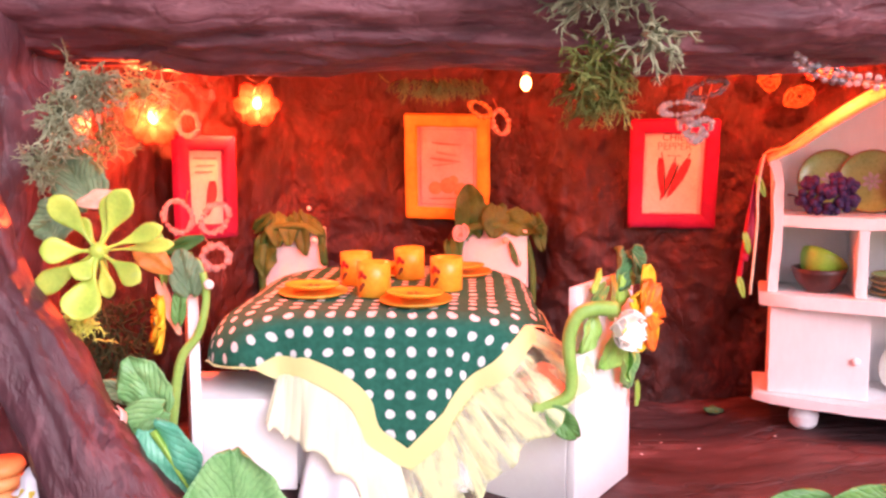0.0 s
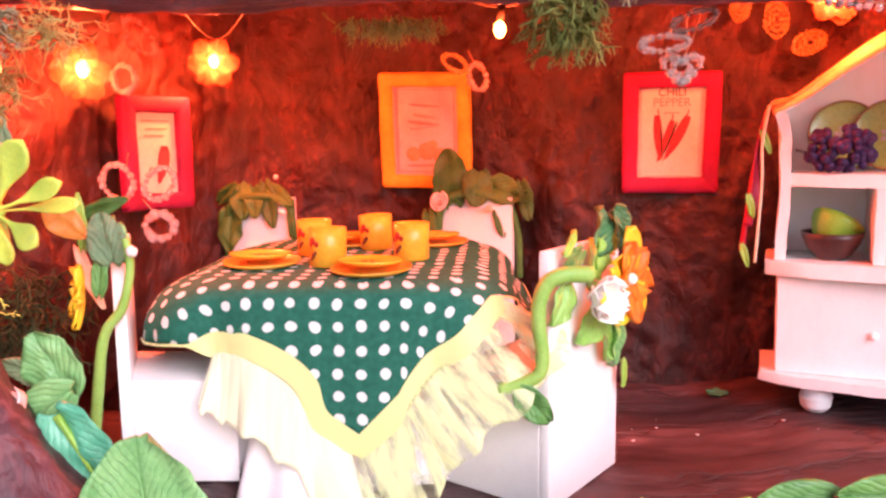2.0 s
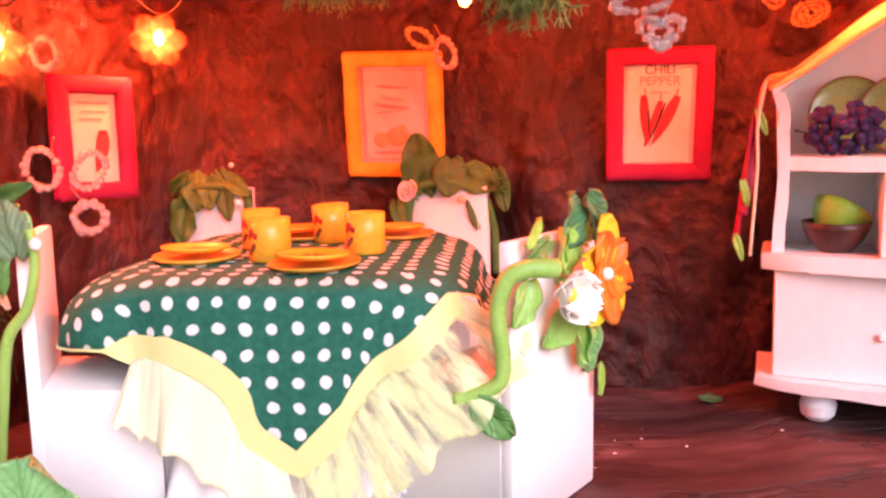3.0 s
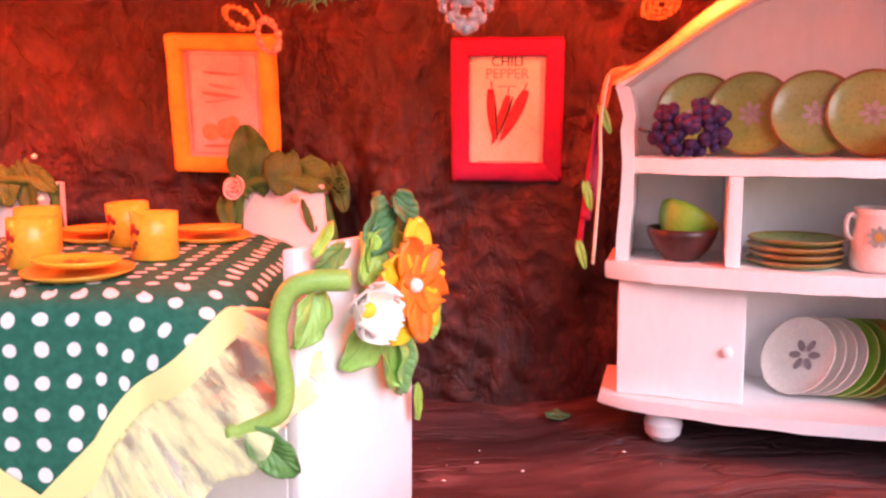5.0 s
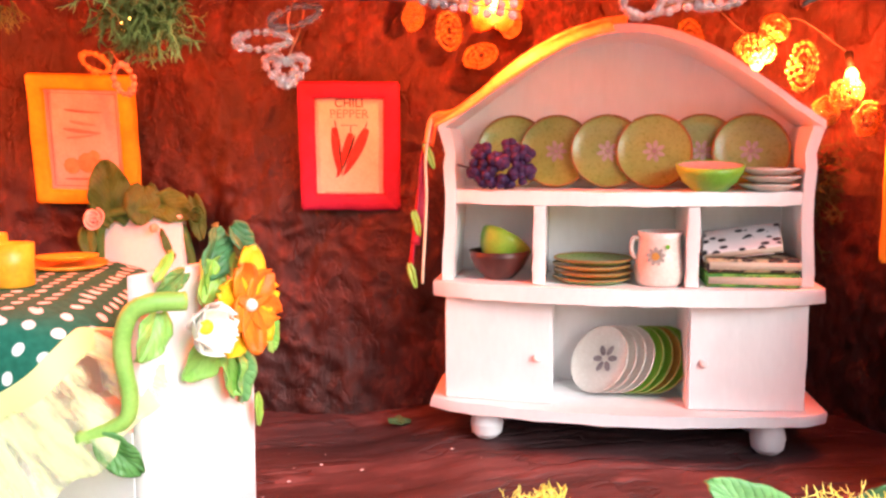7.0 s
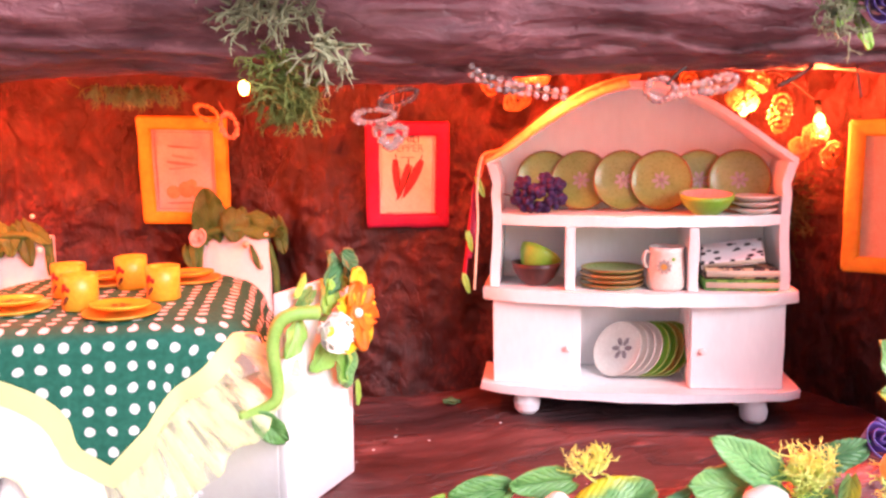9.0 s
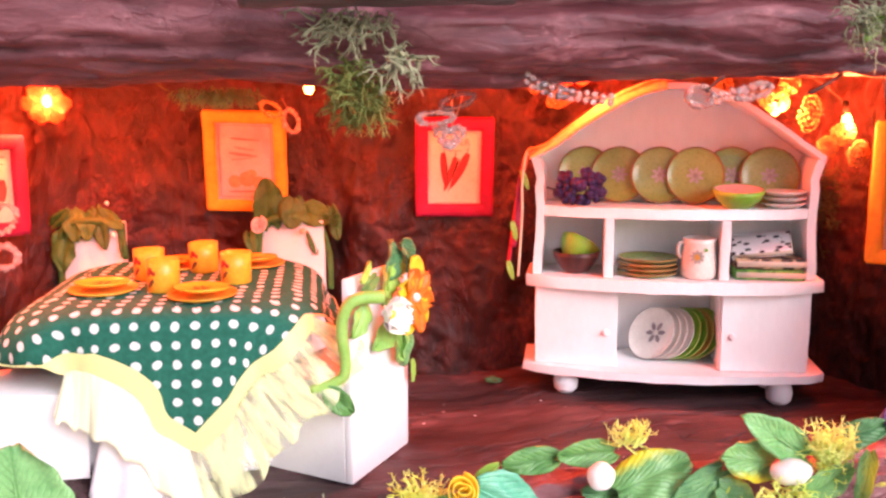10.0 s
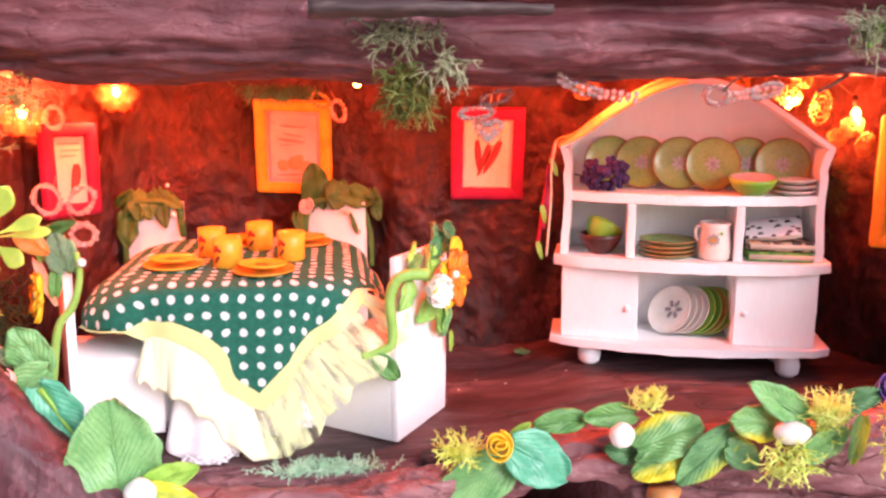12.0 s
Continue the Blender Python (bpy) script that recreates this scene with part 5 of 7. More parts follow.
FRONT_RIGHT = [(0.0715, 0.3615), (0.0660, 0.3450), (0.0560, 0.3345), (0.0425, 0.3203), (0.029, 0.3067)]
CX, CY = 0.012, 0.42


def even_steps(pts, n):
    """n points at even steps along a smooth line through the given ones, without its last."""
    P = smooth_path([(x, y, 0) for x, y in pts], 30)
    run = [0.0]
    for a, b in zip(P, P[1:]):
        run.append(run[-1] + (b - a).length)
    return [Vector((np.interp(run[-1] * k / n, run, [p.x for p in P]), np.interp(run[-1] * k / n, run, [p.y for p in P]), 0)) for k in range(n)]


def closed_path(pts, n):
    P = [Vector((x, y, 0)) for x, y in pts]
    k = len(P)
    out = even_steps(FRONT_LEFT, n)
    for i in range(1, k - 1):
        a, b, c, d = P[i - 1], P[i], P[(i + 1) % k], P[(i + 2) % k]
        for j in range(n):
            t = j / n
            cat = 0.5 * (2 * b + (c - a) * t + (2 * a - 5 * b + 4 * c - d) * t * t + (3 * b - a - 3 * c + d) * t ** 3)
            out.append(b.lerp(c, t) * 0.15 + cat * 0.85)
    return out + even_steps(FRONT_RIGHT, n)


EDGE = closed_path(OUT, 44)
NE = len(EDGE)


def edge_normal(i):
    d = EDGE[(i + 12) % NE] - EDGE[(i - 12) % NE]
    return Vector((-d.y, d.x, 0)).normalized()


def cloth_band(ring_points, lift, flare, fold, freq, uv=False, center=None, name="cloth"):
    """Mesh from rings of flat points, draped. ring_points: list of rings, each a list of flat points."""
    bm = bmesh.new()
    lay = bm.loops.layers.uv.new("flat") if uv else None
    strips = bm.loops.layers.uv.new("band")
    flat = {}
    rows = []
    for ring in ring_points:
        row = []
        for i, p in enumerate(ring):
            ph = freq * 2 * math.pi * i / len(ring) + 2.0 * noise.noise(Vector((i * 0.05, 0, 7)))
            v = bm.verts.new(clear_of_chairs(drape(p.x, p.y, lift, flare, fold, ph), 0.0010 + lift * 0.5))
            flat[v] = p
            row.append(v)
        rows.append(row)
    if center is not None:
        v = bm.verts.new(drape(center[0], center[1], lift, flare))
        flat[v] = Vector((center[0], center[1], 0))
        for i in range(len(rows[0])):
            bm.faces.new((v, rows[0][i], rows[0][(i + 1) % len(rows[0])]))
    grid_faces(bm, rows, close=True)
    for k, row in enumerate(rows[:-1]):
        for i, v in enumerate(row):
            for lp in v.link_loops:
                lp[strips].uv = (i * 0.05, k * 0.2)
    if uv:
        for fc in bm.faces:
            for lp in fc.loops:
                p = flat[lp.vert]
                lp[lay].uv = (p.x / 0.0075 + 0.3, p.y / 0.0076 + 0.2)
    return bm


def rings_between(f0, f1, n):
    c = Vector((CX, CY, 0))
    return [[c.lerp(p, f0 + (f1 - f0) * k / n) for p in EDGE] for k in range(n + 1)]


cloth = thing("tablecloth", "dark green tablecloth with white spots and a yellow ruffled border", "tablecloth", pose(CX, CY, TZ + 0.001))
inv = cloth.matrix_basis.inverted()


def cloth_part(name, bm, mat, label="", thick=0.0004):
    bmesh.ops.transform(bm, matrix=inv, verts=bm.verts)
    bmesh.ops.recalc_face_normals(bm, faces=bm.faces)
    ob = part(name, bm, mat, cloth, label)
    md = ob.modifiers.new("thickness", "SOLIDIFY")
    md.thickness = thick
    return ob


cloth_part("spotted_cloth", cloth_band(rings_between(0.04, 1.0, 40), 0.0016, 0.06, 0.0008, 9, uv=True, center=(CX, CY)), DOTS, "dark green cotton with white spots")
def ribbon_width(i):
    """Full width where it hangs, turned under where the cloth lies on a seat."""
    return 1.0 - 0.90 * smoothstep(64, 88, i) * smoothstep(NE - 46, NE - 49, i)


band = [[p + edge_normal(i) * w * ribbon_width(i) for i, p in enumerate(EDGE)] for w in (-0.0008, -0.0006, 0.0012, 0.0032, 0.0052, 0.0070, 0.0072)]
cloth_part("ribbon_edge", cloth_band(band, 0.0022, 0.06, 0.0008, 9), RIBBON, "yellow ribbon edging", 0.00025)


# the gauze ruffle: gathered under the ribbon, falling from the seat corner round the front corner to the other chair
FALL = [(-50, (0.86, -0.22, -0.42), 0.0240), (-44, (0.80, -0.24, -0.52), 0.0255), (-22, (0.60, -0.28, -0.74), 0.0265), (0, (0.32, -0.30, -0.88), 0.0265),
        (22, (-0.06, -0.30, -0.94), 0.0272), (40, (0.0, -0.32, -0.94), 0.0240), (50, (-0.02, -0.34, -0.93), 0.0215), (60, (-0.08, -0.45, -0.88), 0.0195), (66, (-0.15, -0.5, -0.8), 0.0180)]


def fall_at(fall, i):
    for (a, da, la), (b, db, lb) in zip(fall, fall[1:]):
        if i <= b:
            s = max(0.0, (i - a) / (b - a))
            return Vector(da).lerp(Vector(db), s).normalized(), la + (lb - la) * s
    return Vector(fall[-1][1]).normalized(), fall[-1][2]


def in_seat(v, gap):
    for m, (wd, dp, sz, bz, th, sk) in ((POSE_A, SIZE_A), (POSE_B, SIZE_B)):
        p = m.inverted() @ v
        s = min(1, max(0, (p.x - th) / dp))
        if -gap < p.x < th + dp + gap and -wd / 2 - sk * s - gap < p.y < wd / 2 and p.z < sz + gap:
            return (m @ Vector((0, 0, sz + gap))).z
    return None


RK, SUB = 18, 4


def ruffle_band(fall, mat, label):
    bm = bmesh.new()
    band_uv = bm.loops.layers.uv.new("band")
    rows, place = [], {}
    for q in range(fall[0][0] * SUB, fall[-1][0] * SUB + 1):
        i = q / SUB
        i0 = math.floor(i)
        e0, e1 = EDGE[i0 % NE] + edge_normal(i0 % NE) * 0.0058 * ribbon_width(i0 % NE), EDGE[(i0 + 1) % NE] + edge_normal((i0 + 1) % NE) * 0.0058 * ribbon_width(i0 % NE)
        p = e0.lerp(e1, i - i0)
        v = clear_of_chairs(drape(p.x, p.y, 0.0017, 0.06), 0.0012)
        d, depth = fall_at(fall, i)
        depth *= 1 + 0.05 * math.sin(i * 0.55) + 0.05 * noise.noise(Vector((i * 0.3, 2, 0)))
        ahead = Vector((d.x, d.y, 0)).normalized()
        across = Vector((d.z * 0.25, d.z, -d.y)).normalized() if abs(d.x) < 0.5 else Vector((0.45, -0.75, 0.45)).normalized()
        ph = i * 1.15 + 2.5 * noise.noise(Vector((i * 0.12, 1, 0)))
        big = i * 0.24 + 2 * noise.noise(Vector((i * 0.05, 4, 0)))
        row, cur = [], v.copy()
        ds = depth / RK
        for k in range(RK + 1):
            s = k / RK
            off = (0.0003 if i < 8 else 0.00012) * math.sin(ph + 0.7 * math.sin(3 * s)) * (0.5 + 0.5 * s) + 0.0026 * s * math.sin(big)
            w = cur + across * (abs(off) * 0.5 + off * 0.5)
            w.z = max(w.z, floor_height(w.x, w.y) + 0.0012)
            bv = bm.verts.new(w)
            place[bv] = (i * 0.30, s * 1.2)
            row.append(bv)
            nxt = cur + d * ds
            top = in_seat(nxt, 0.0014)
            if top is not None:
                nxt = cur + ahead * ds
                nxt.z = max(top, cur.z - ds) if top - cur.z < 0.004 else cur.z - ds * 0.9
            cur = nxt
        rows.append(row)
    grid_faces(bm, rows)
    for fc in bm.faces:
        for lp in fc.loops:
            lp[band_uv].uv = place[lp.vert]
    return cloth_part("ruffle", bm, mat, label, 0.00012)


ruffle = ruffle_band(FALL, GAUZE, "sheer pale yellow gauze ruffle")
# the brightly lit half takes the denser gauze with light in its tint
ruffle.data.materials.append(GAUZE_DENSE_BRIGHT)
for poly in ruffle.data.polygons:
    poly.material_index = int(poly.index // RK - 50 * SUB > 2 * SUB)
# white underskirt down to the floor
skirt = thing("underskirt", "white cloth underskirt hanging to the floor round the table", "tablecloth", pose((TX0 + TX1) / 2, (TY0 + TY1) / 2, 0))
bm = bmesh.new()
rows = []
for k in range(16):
    s = k / 15
    row = []
    for i in range(200):
        a = 2 * math.pi * i / 200
        cx, sy = math.cos(a), math.sin(a)
        sup = (abs(cx) ** 5 + abs(sy) ** 5) ** -0.2
        wv = 0.0016 * s * math.sin(22 * a + 2 * math.sin(3 * a))
        r = sup * (0.044 + 0.008 * s) * (1 - 0.15 * smoothstep(0.2, 0.6, cx)) + wv + 0.028 * s * max(0, -sy) ** 3 * smoothstep(-0.56, -0.34, cx) * smoothstep(0.16, -0.08, cx)
        x, y = r * cx * 1.0, r * sy * 1.0
        fl = floor_height(x + (TX0 + TX1) / 2, y + (TY0 + TY1) / 2) + 0.001
        row.append(bm.verts.new((x, y, (TZ - 0.002) * (1 - s) + fl * s)))
    rows.append(row)
grid_faces(bm, rows, close=True)
part("cloth", bm, SKIRT, skirt)
md = skirt.children[0].modifiers.new("thickness", "SOLIDIFY")
md.thickness = 0.0006
bm = bmesh.new()
rl = random.Random(8)
for i in range(1100):
    a = 2 * math.pi * i / 1100
    cx, sy = math.cos(a), math.sin(a)
    if sy > -0.5 or cx < -0.28:
        continue
    r = (abs(cx) ** 5 + abs(sy) ** 5) ** -0.2 * (0.0522 + 0.0012 * rl.random()) * (1 - 0.15 * smoothstep(0.2, 0.6, cx)) + 0.028 * max(0, -sy) ** 3 * smoothstep(-0.56, -0.34, cx) * smoothstep(0.16, -0.08, cx)
    fl = floor_height(r * cx + (TX0 + TX1) / 2, r * sy + (TY0 + TY1) / 2)
    ball(bm, (r * cx, r * sy, fl + 0.001 + 0.0034 * rl.random()), 0.0004 + 0.0005 * rl.random(), 5, 4, (1.5, 0.7, 0.8))
part("lace_hem", bm, SKIRT, skirt, "white lace hem")


def mug(x, y, rz, tilt=0):
    root = thing("mug", "small yellow clay mug with a red flower on the table", "mug", pose(x, y, TZ + 0.0018, tilt, 0, rz), group="mugs on the table")
    part("mug_body", lathe(bmesh.new(), [(0, 0), (0.0062, 0), (0.0067, 0.0006), (0.0067, 0.0075), (0.0069, 0.0140), (0.0062, 0.0140), (0.0060, 0.004), (0, 0.003)], 32), YELLOW, root)
    for k, (a, z, r, mt) in enumerate(((0, 0.0110, 0.0015, RED_DECOR), (15, 0.0098, 0.0011, RED_DECOR), (-11, 0.0094, 0.0011, RED_DECOR), (4, 0.0104, 0.0007, BROWN_DECOR), (10, 0.0062, 0.0009, BROWN_DECOR), (2, 0.0050, 0.0011, BROWN_DECOR), (-6, 0.0036, 0.0008, BROWN_DECOR))):
        bm = ball(bmesh.new(), (0, 0, 0), r, 8, 4, (1, 1, 0.16))
        part("flower_decor" if mt is RED_DECOR else "stem_decor", bm, mt, root, m=pose(0, 0, 0, 0, 0, a) @ pose(0, -0.0068, z * 0.88, 90, 0, 0))


mug(0.0125, 0.390, -42)
mug(0.0415, 0.405, -44)
mug(0.0240, 0.436, -38, 3)
mug(0.0015, 0.419, -44)


def table_plate(x, y, rz):
    root = thing("plate", "yellow toy plate laid on the table", "plate", pose(x, y, TZ + 0.0018, 1.2, -0.8, rz), group="plates on the table")
    part("dish", dish_bm(0.0142, 0.0019), YELLOW_PLATE, root)
    up = thing("side_plate", "small yellow toy plate with a red flower on a larger plate", "plate", pose(x - 0.0006, y + 0.0008, TZ + 0.0046, -1.5, 1.5, rz), group="side plates on the table")
    part("dish", dish_bm(0.0112, 0.0017), YELLOW, up)
    part("flower_decor", motif_bm(0.0040, 5, 0.0011), RED_DECOR, up, "red flower decoration")


table_plate(0.0305, 0.3745, 0)
table_plate(-0.0125, 0.3915, 30)
table_plate(0.0475, 0.448, 60)
table_plate(0.0095, 0.447, 90)


# ---------------------------------------------------------------- leaves, flowers, vines
def leaf_mesh(L, w, curl, fold, seed):
    """A clay leaf: pointed oval with impressed ribs, folded on the midrib and curled at the tip."""
    bm = bmesh.new()
    NX, NY = 34, 12
    top, bot = [], []
    for i in range(NX + 1):
        s = i / NX
        hw = 0.5 * w * (math.sin(math.pi * min(1, s * 0.94 + 0.03) ** 0.85) ** 0.60)
        hw *= 1 + 0.016 * smoothstep(0.012, 0.016, w) * math.sin(s * 30 + seed)
        hw *= 1 + 0.08 * noise.noise(Vector((s * 6, seed, 0)))
        rt, rb = [], []
        for j in range(NY + 1):
            u = 2 * j / NY - 1
            y = hw * u * (1 + 0.04 * noise.noise(Vector((s * 9, u * 3, seed))))
            x = L * (s - 0.10 * u * u * (1 - s))
            z = fold * w * abs(u) ** 1.3 - curl * L * (s - 0.3) ** 2 - 0.035 * w * math.exp(-(u / 0.12) ** 2)
            z += 0.12 * w * noise.noise(Vector((s * 3, u * 2, seed + 5))) + 0.05 * w * abs(u) ** 3 * math.sin(s * 13 + seed + 2 * u)
            t = 0.0009 * (1 - abs(u) ** 4) + 0.0002
            rt.append(bm.verts.new((x, y, z + t * 0.5)))
            rb.append(bm.verts.new((x, y, z - t * 0.5)))
        top.append(rt)
        bot.append(rb)
    grid_faces(bm, top)
    grid_faces(bm, [r[::-1] for r in bot])
    grid_faces(bm, [[r[0] for r in top], [r[0] for r in bot]])
    grid_faces(bm, [[r[-1] for r in bot], [r[-1] for r in top]])
    grid_faces(bm, [top[0][::-1], bot[0][::-1]])
    grid_faces(bm, [top[-1], bot[-1]])
    return bm


LABELS = {"leaf_deep_green": "deep green clay leaf with pressed ribs", "leaf_green": "glossy green clay leaf with pressed ribs", "leaf_teal": "broad blue-green clay leaf with pressed ribs", "leaf_lime": "bright lime-green clay leaf",
          "leaf_olive": "dull olive-green clay leaf", "leaf_dark": "dark green clay leaf in the shade", "leaf_greygreen": "grey-green clay leaf streaked with yellow",
          "leaf_lime_yellow": "green clay leaf blended to a yellow edge", "leaf_yellow_green": "yellow clay leaf blended into green", "leaf_green_tipped": "green clay leaf with a lime tip",
          "peach_clay": "pale peach clay petal", "leaf_orange": "brownish orange clay leaf"}
leaf_seed = [0]


def leaf(base, tip, w, mat, nrm=(0.05, -0.95, 0.35), parent=None, curl=0.22, fold=0.10, where=" on the bark rim"):
    leaf_seed[0] += 1
    sd = leaf_seed[0] * 1.37
    d = Vector(tip) - Vector(base)
    rib = mat is TEAL_RIB
    material = TEAL if rib else mat
    jit = Vector((math.sin(sd * 3.1), 0.3 * math.cos(sd * 1.7), 0.6 * math.sin(sd * 2.3))) * 0.22
    m = frame_at(base, d, Vector(nrm) + jit)
    me = mesh_of("leaf", leaf_mesh(d.length, w * 1.10, curl * (0.8 + 0.4 * math.sin(sd)), fold, sd), material)
    ob = new("leaf", me)
    into(ob, parent, m)
    if parent is None:
        tagged(ob, LABELS[material.name] + where, "leaf", group="clay leaves on the rim")
    L = d.length
    if not rib and L > 0.016 and mat is not PEACH:
        part("midrib", tube(bmesh.new(), [(L * s, 0.0003 * math.sin(6 * s + sd), -curl * (0.8 + 0.4 * math.sin(sd)) * L * (s - 0.3) ** 2 - 0.030 * w + 0.0004) for s in np.linspace(0.0, 0.90, 9)], [0.0006 * (1 - 0.75 * s) for s in np.linspace(0, 1, 9)], 6), material, ob)
    if rib:
        part("midrib", tube(bmesh.new(), [(L * s, 0.0004 * math.sin(6 * s), -curl * L * (s - 0.3) ** 2 - 0.01 * w + 0.0006) for s in np.linspace(0.02, 0.97, 10)], [0.0013 * (1 - 0.8 * s) for s in np.linspace(0, 1, 10)], 6), LIME_RIB, ob, "yellow midrib")
    return ob


TEAL_RIB = TEAL.copy()
LIME_RIB = LIME
succulent = thing("succulent", "yellow-green spoon-petalled succulent rosette on the bark", "succulent", pose(-0.0673, 0.3160, 0.1041))


def spoon_petal(base, tip, w):
    d = Vector(tip) - Vector(base)
    L = d.length
    bm = bmesh.new()
    rows = []
    for i in range(15):
        s = i / 14
        hw = 0.47 * w * (0.15 + 0.85 * smoothstep(0.26, 0.80, s)) * math.sqrt(max(0.0, 1 - max(0, (s - 0.74) / 0.265) ** 2))
        tk = 0.0013 * (1 - 0.45 * s)
        cz = -0.05 * L + 0.35 * L * (s - 0.5) ** 2
        rows.append([bm.verts.new((L * s, hw * math.cos(a), cz + (tk + 0.07 * hw) * math.sin(a) + 0.42 * hw * abs(math.cos(a)) ** 1.5 + 0.10 * hw * s * math.sin(3 * math.cos(a) + w * 900))) for a in np.linspace(0, 2 * math.pi, 15)[:-1]])
    grid_faces(bm, rows, close=True)
    bm.faces.new(rows[0][::-1])
    bm.faces.new(rows[-1])
    ob = new("petal", mesh_of("petal", bm, SPOON))
    into(ob, succulent, frame_at(base, d, (0.1, -1, 0.15)))


part("core", ball(bmesh.new(), (0, 0, 0), 0.0030, 12, 8), SPOON, succulent)
part("stem", tube(bmesh.new(), smooth_path([(0, 0.002, -0.001), (-0.003, 0.008, -0.012), (-0.011, 0.004, -0.020)], 5), 0.0016, 8), VINE, succulent)


def petal_bm(L, w, cup, wave, seed):
    bm = bmesh.new()
    top, bot = [], []
    for i in range(11):
        s = i / 10
        hw = 0.5 * w * math.sin(math.pi * min(1, 0.10 + 0.86 * s ** 1.25)) ** 0.65
        rt, rb = [], []
        for j in range(9):
            u = j / 4 - 1
            z = cup * L * s * s + 0.25 * hw * u * u + wave * w * s * math.sin(u * 5 + seed)
            x = L * s * (1 + 0.022 * math.sin(u * 7 + seed * 2) * s)
            rt.append(bm.verts.new((x, hw * u, z + 0.00035)))
            rb.append(bm.verts.new((x, hw * u, z - 0.00035)))
        top.append(rt)
        bot.append(rb)
    grid_faces(bm, top)
    grid_faces(bm, [r[::-1] for r in bot])
    grid_faces(bm, [[r[0] for r in top], [r[0] for r in bot]])
    grid_faces(bm, [[r[-1] for r in bot], [r[-1] for r in top]])
    grid_faces(bm, [top[-1], bot[-1]])
    return bm


def blossom(c, nrm, parent, layers, centre_r=0.0022, centre_mat=None, name="flower"):
    """A ruffled clay flower as a part: petals in layers and a pearl."""
    z = Vector(nrm).normalized()
    m = z.to_track_quat("Z", "Y").to_matrix().to_4x4()
    m.translation = Vector(c)
    core = new(name, mesh_of(name, ball(bmesh.new(), (0, 0, 0.0016), centre_r, 14, 10), centre_mat or PEARL))
    into(core, parent, m)
    for n, L, w, cup, mat, turn, dz in layers:
        for k in range(n):
            part("petal", petal_bm(L * (1 + 0.08 * math.sin(3 * k + n)), w, cup, 0.10, k + n), mat, core, m=pose(0, 0, dz, 0, 0, turn + 360 * k / n))
    return core


def rose_bm(r, h, turns=3.2):
    bm = bmesh.new()
    rows = []
    N = 70
    for i in range(N + 1):
        s = i / N
        a = 2 * math.pi * turns * s
        rad = r * (0.10 + 0.80 * s)
        row = []
        for j in range(6):
            t = j / 5
            rr = rad * (0.75 + 0.32 * t) + 0.06 * r * math.sin(a * 2.3) * t
            row.append(bm.verts.new((rr * math.cos(a), rr * math.sin(a), h * (t * (1.15 - 0.55 * s) - 0.0) + 0.05 * h * math.sin(a * 3.1))))
        rows.append(row)
    grid_faces(bm, rows)
    return bm


def rose(c, r, mat, label, nrm=(0.1, -0.8, 0.55), parent=None):
    z = Vector(nrm).normalized()
    m = z.to_track_quat("Z", "Y").to_matrix().to_4x4()
    m.translation = Vector(c)
    ob = new("rose", mesh_of("rose", rose_bm(r, r * 0.95), mat))
    md = ob.modifiers.new("thickness", "SOLIDIFY")
    md.thickness = 0.0005
    into(ob, parent, m)
    if parent is None:
        tagged(ob, label, "rose")
    return ob


def bud(c, r, mat, label, parent=None, name="flower_bud"):
    bm = bmesh.new()
    ball(bm, (0, 0, 0), r, 16, 12, (1, 0.85, 1))
    for v in bm.verts:
        a = math.atan2(v.co.z, v.co.x)
        v.co *= 1 + 0.03 * math.sin(5 * a) + 0.06 * noise.noise(v.co * 400)
    ob = new(name, mesh_of(name, bm, mat))
    into(ob, parent, Matrix.Translation(c))
    if parent is None:
        tagged(ob, label, "flower bud")
    return ob


rose((0.1253, 0.2980, 0.0191), 0.0072, ROSE_YELLOW, "yellow clay rose on the bark rim")
bud((0.1767, 0.2960, 0.0234), 0.0052, BUD, "round white clay bud on the bark rim")
b_ = bud((0.2381, 0.2760, 0.0298), 0.0056, BUD, "creamy white clay bud on the bark rim")
b_.scale = (1.35, 1.0, 0.82)
bud((-0.0094, 0.2850, 0.0137), 0.0060, BUD, "round white clay bud beside a broad leaf")
rose((-0.0592, 0.3070, 0.0510), 0.0058, PINK, "pink clay rose on the branch", nrm=(-0.5, -0.8, 0.2))
rose((0.2560, 0.2415, 0.0520), 0.0100, ROSE_ORANGE, "orange clay rose on the bark rim")
rose((0.2850, 0.291, 0.0395), 0.0080, PURPLE, "dark purple clay rose on the bark rim")
rose((0.2805, 0.2950, 0.1850), 0.0080, PURPLE, "dark purple clay rose on the beam", nrm=(-0.2, -0.9, -0.1))


# ---------------------------------------------------------------- chairs
def chair(m, label, width, depth, seat_z, back_z, thick, skew=0.0):
    """A boxy toy chair: solid seat block and a plain upright back. Local x points forward, origin at the foot of the back's middle."""
    root = thing("chair", label, "chair", m, group="chairs round the table")
    h = width / 2
    plan = [(thick, -h), (thick + depth, -h - skew), (thick + depth, h - skew), (thick, h)]
    part("seat", worn(prism(bmesh.new(), plan, 0.0, seat_z, 0.0007), 0.0002), WHITE_CARD, root)
    part("backrest", worn(box(bmesh.new(), 0, thick, -h, h, 0.0, back_z, 0.0009), 0.0002), WHITE_CARD, root)
    return root


chair_a = chair(POSE_A, "white card toy chair with orange flower and green clay vine", *SIZE_A)
chair_b = chair(POSE_B, "white card toy chair with a yellow flower and clay vine", *SIZE_B)
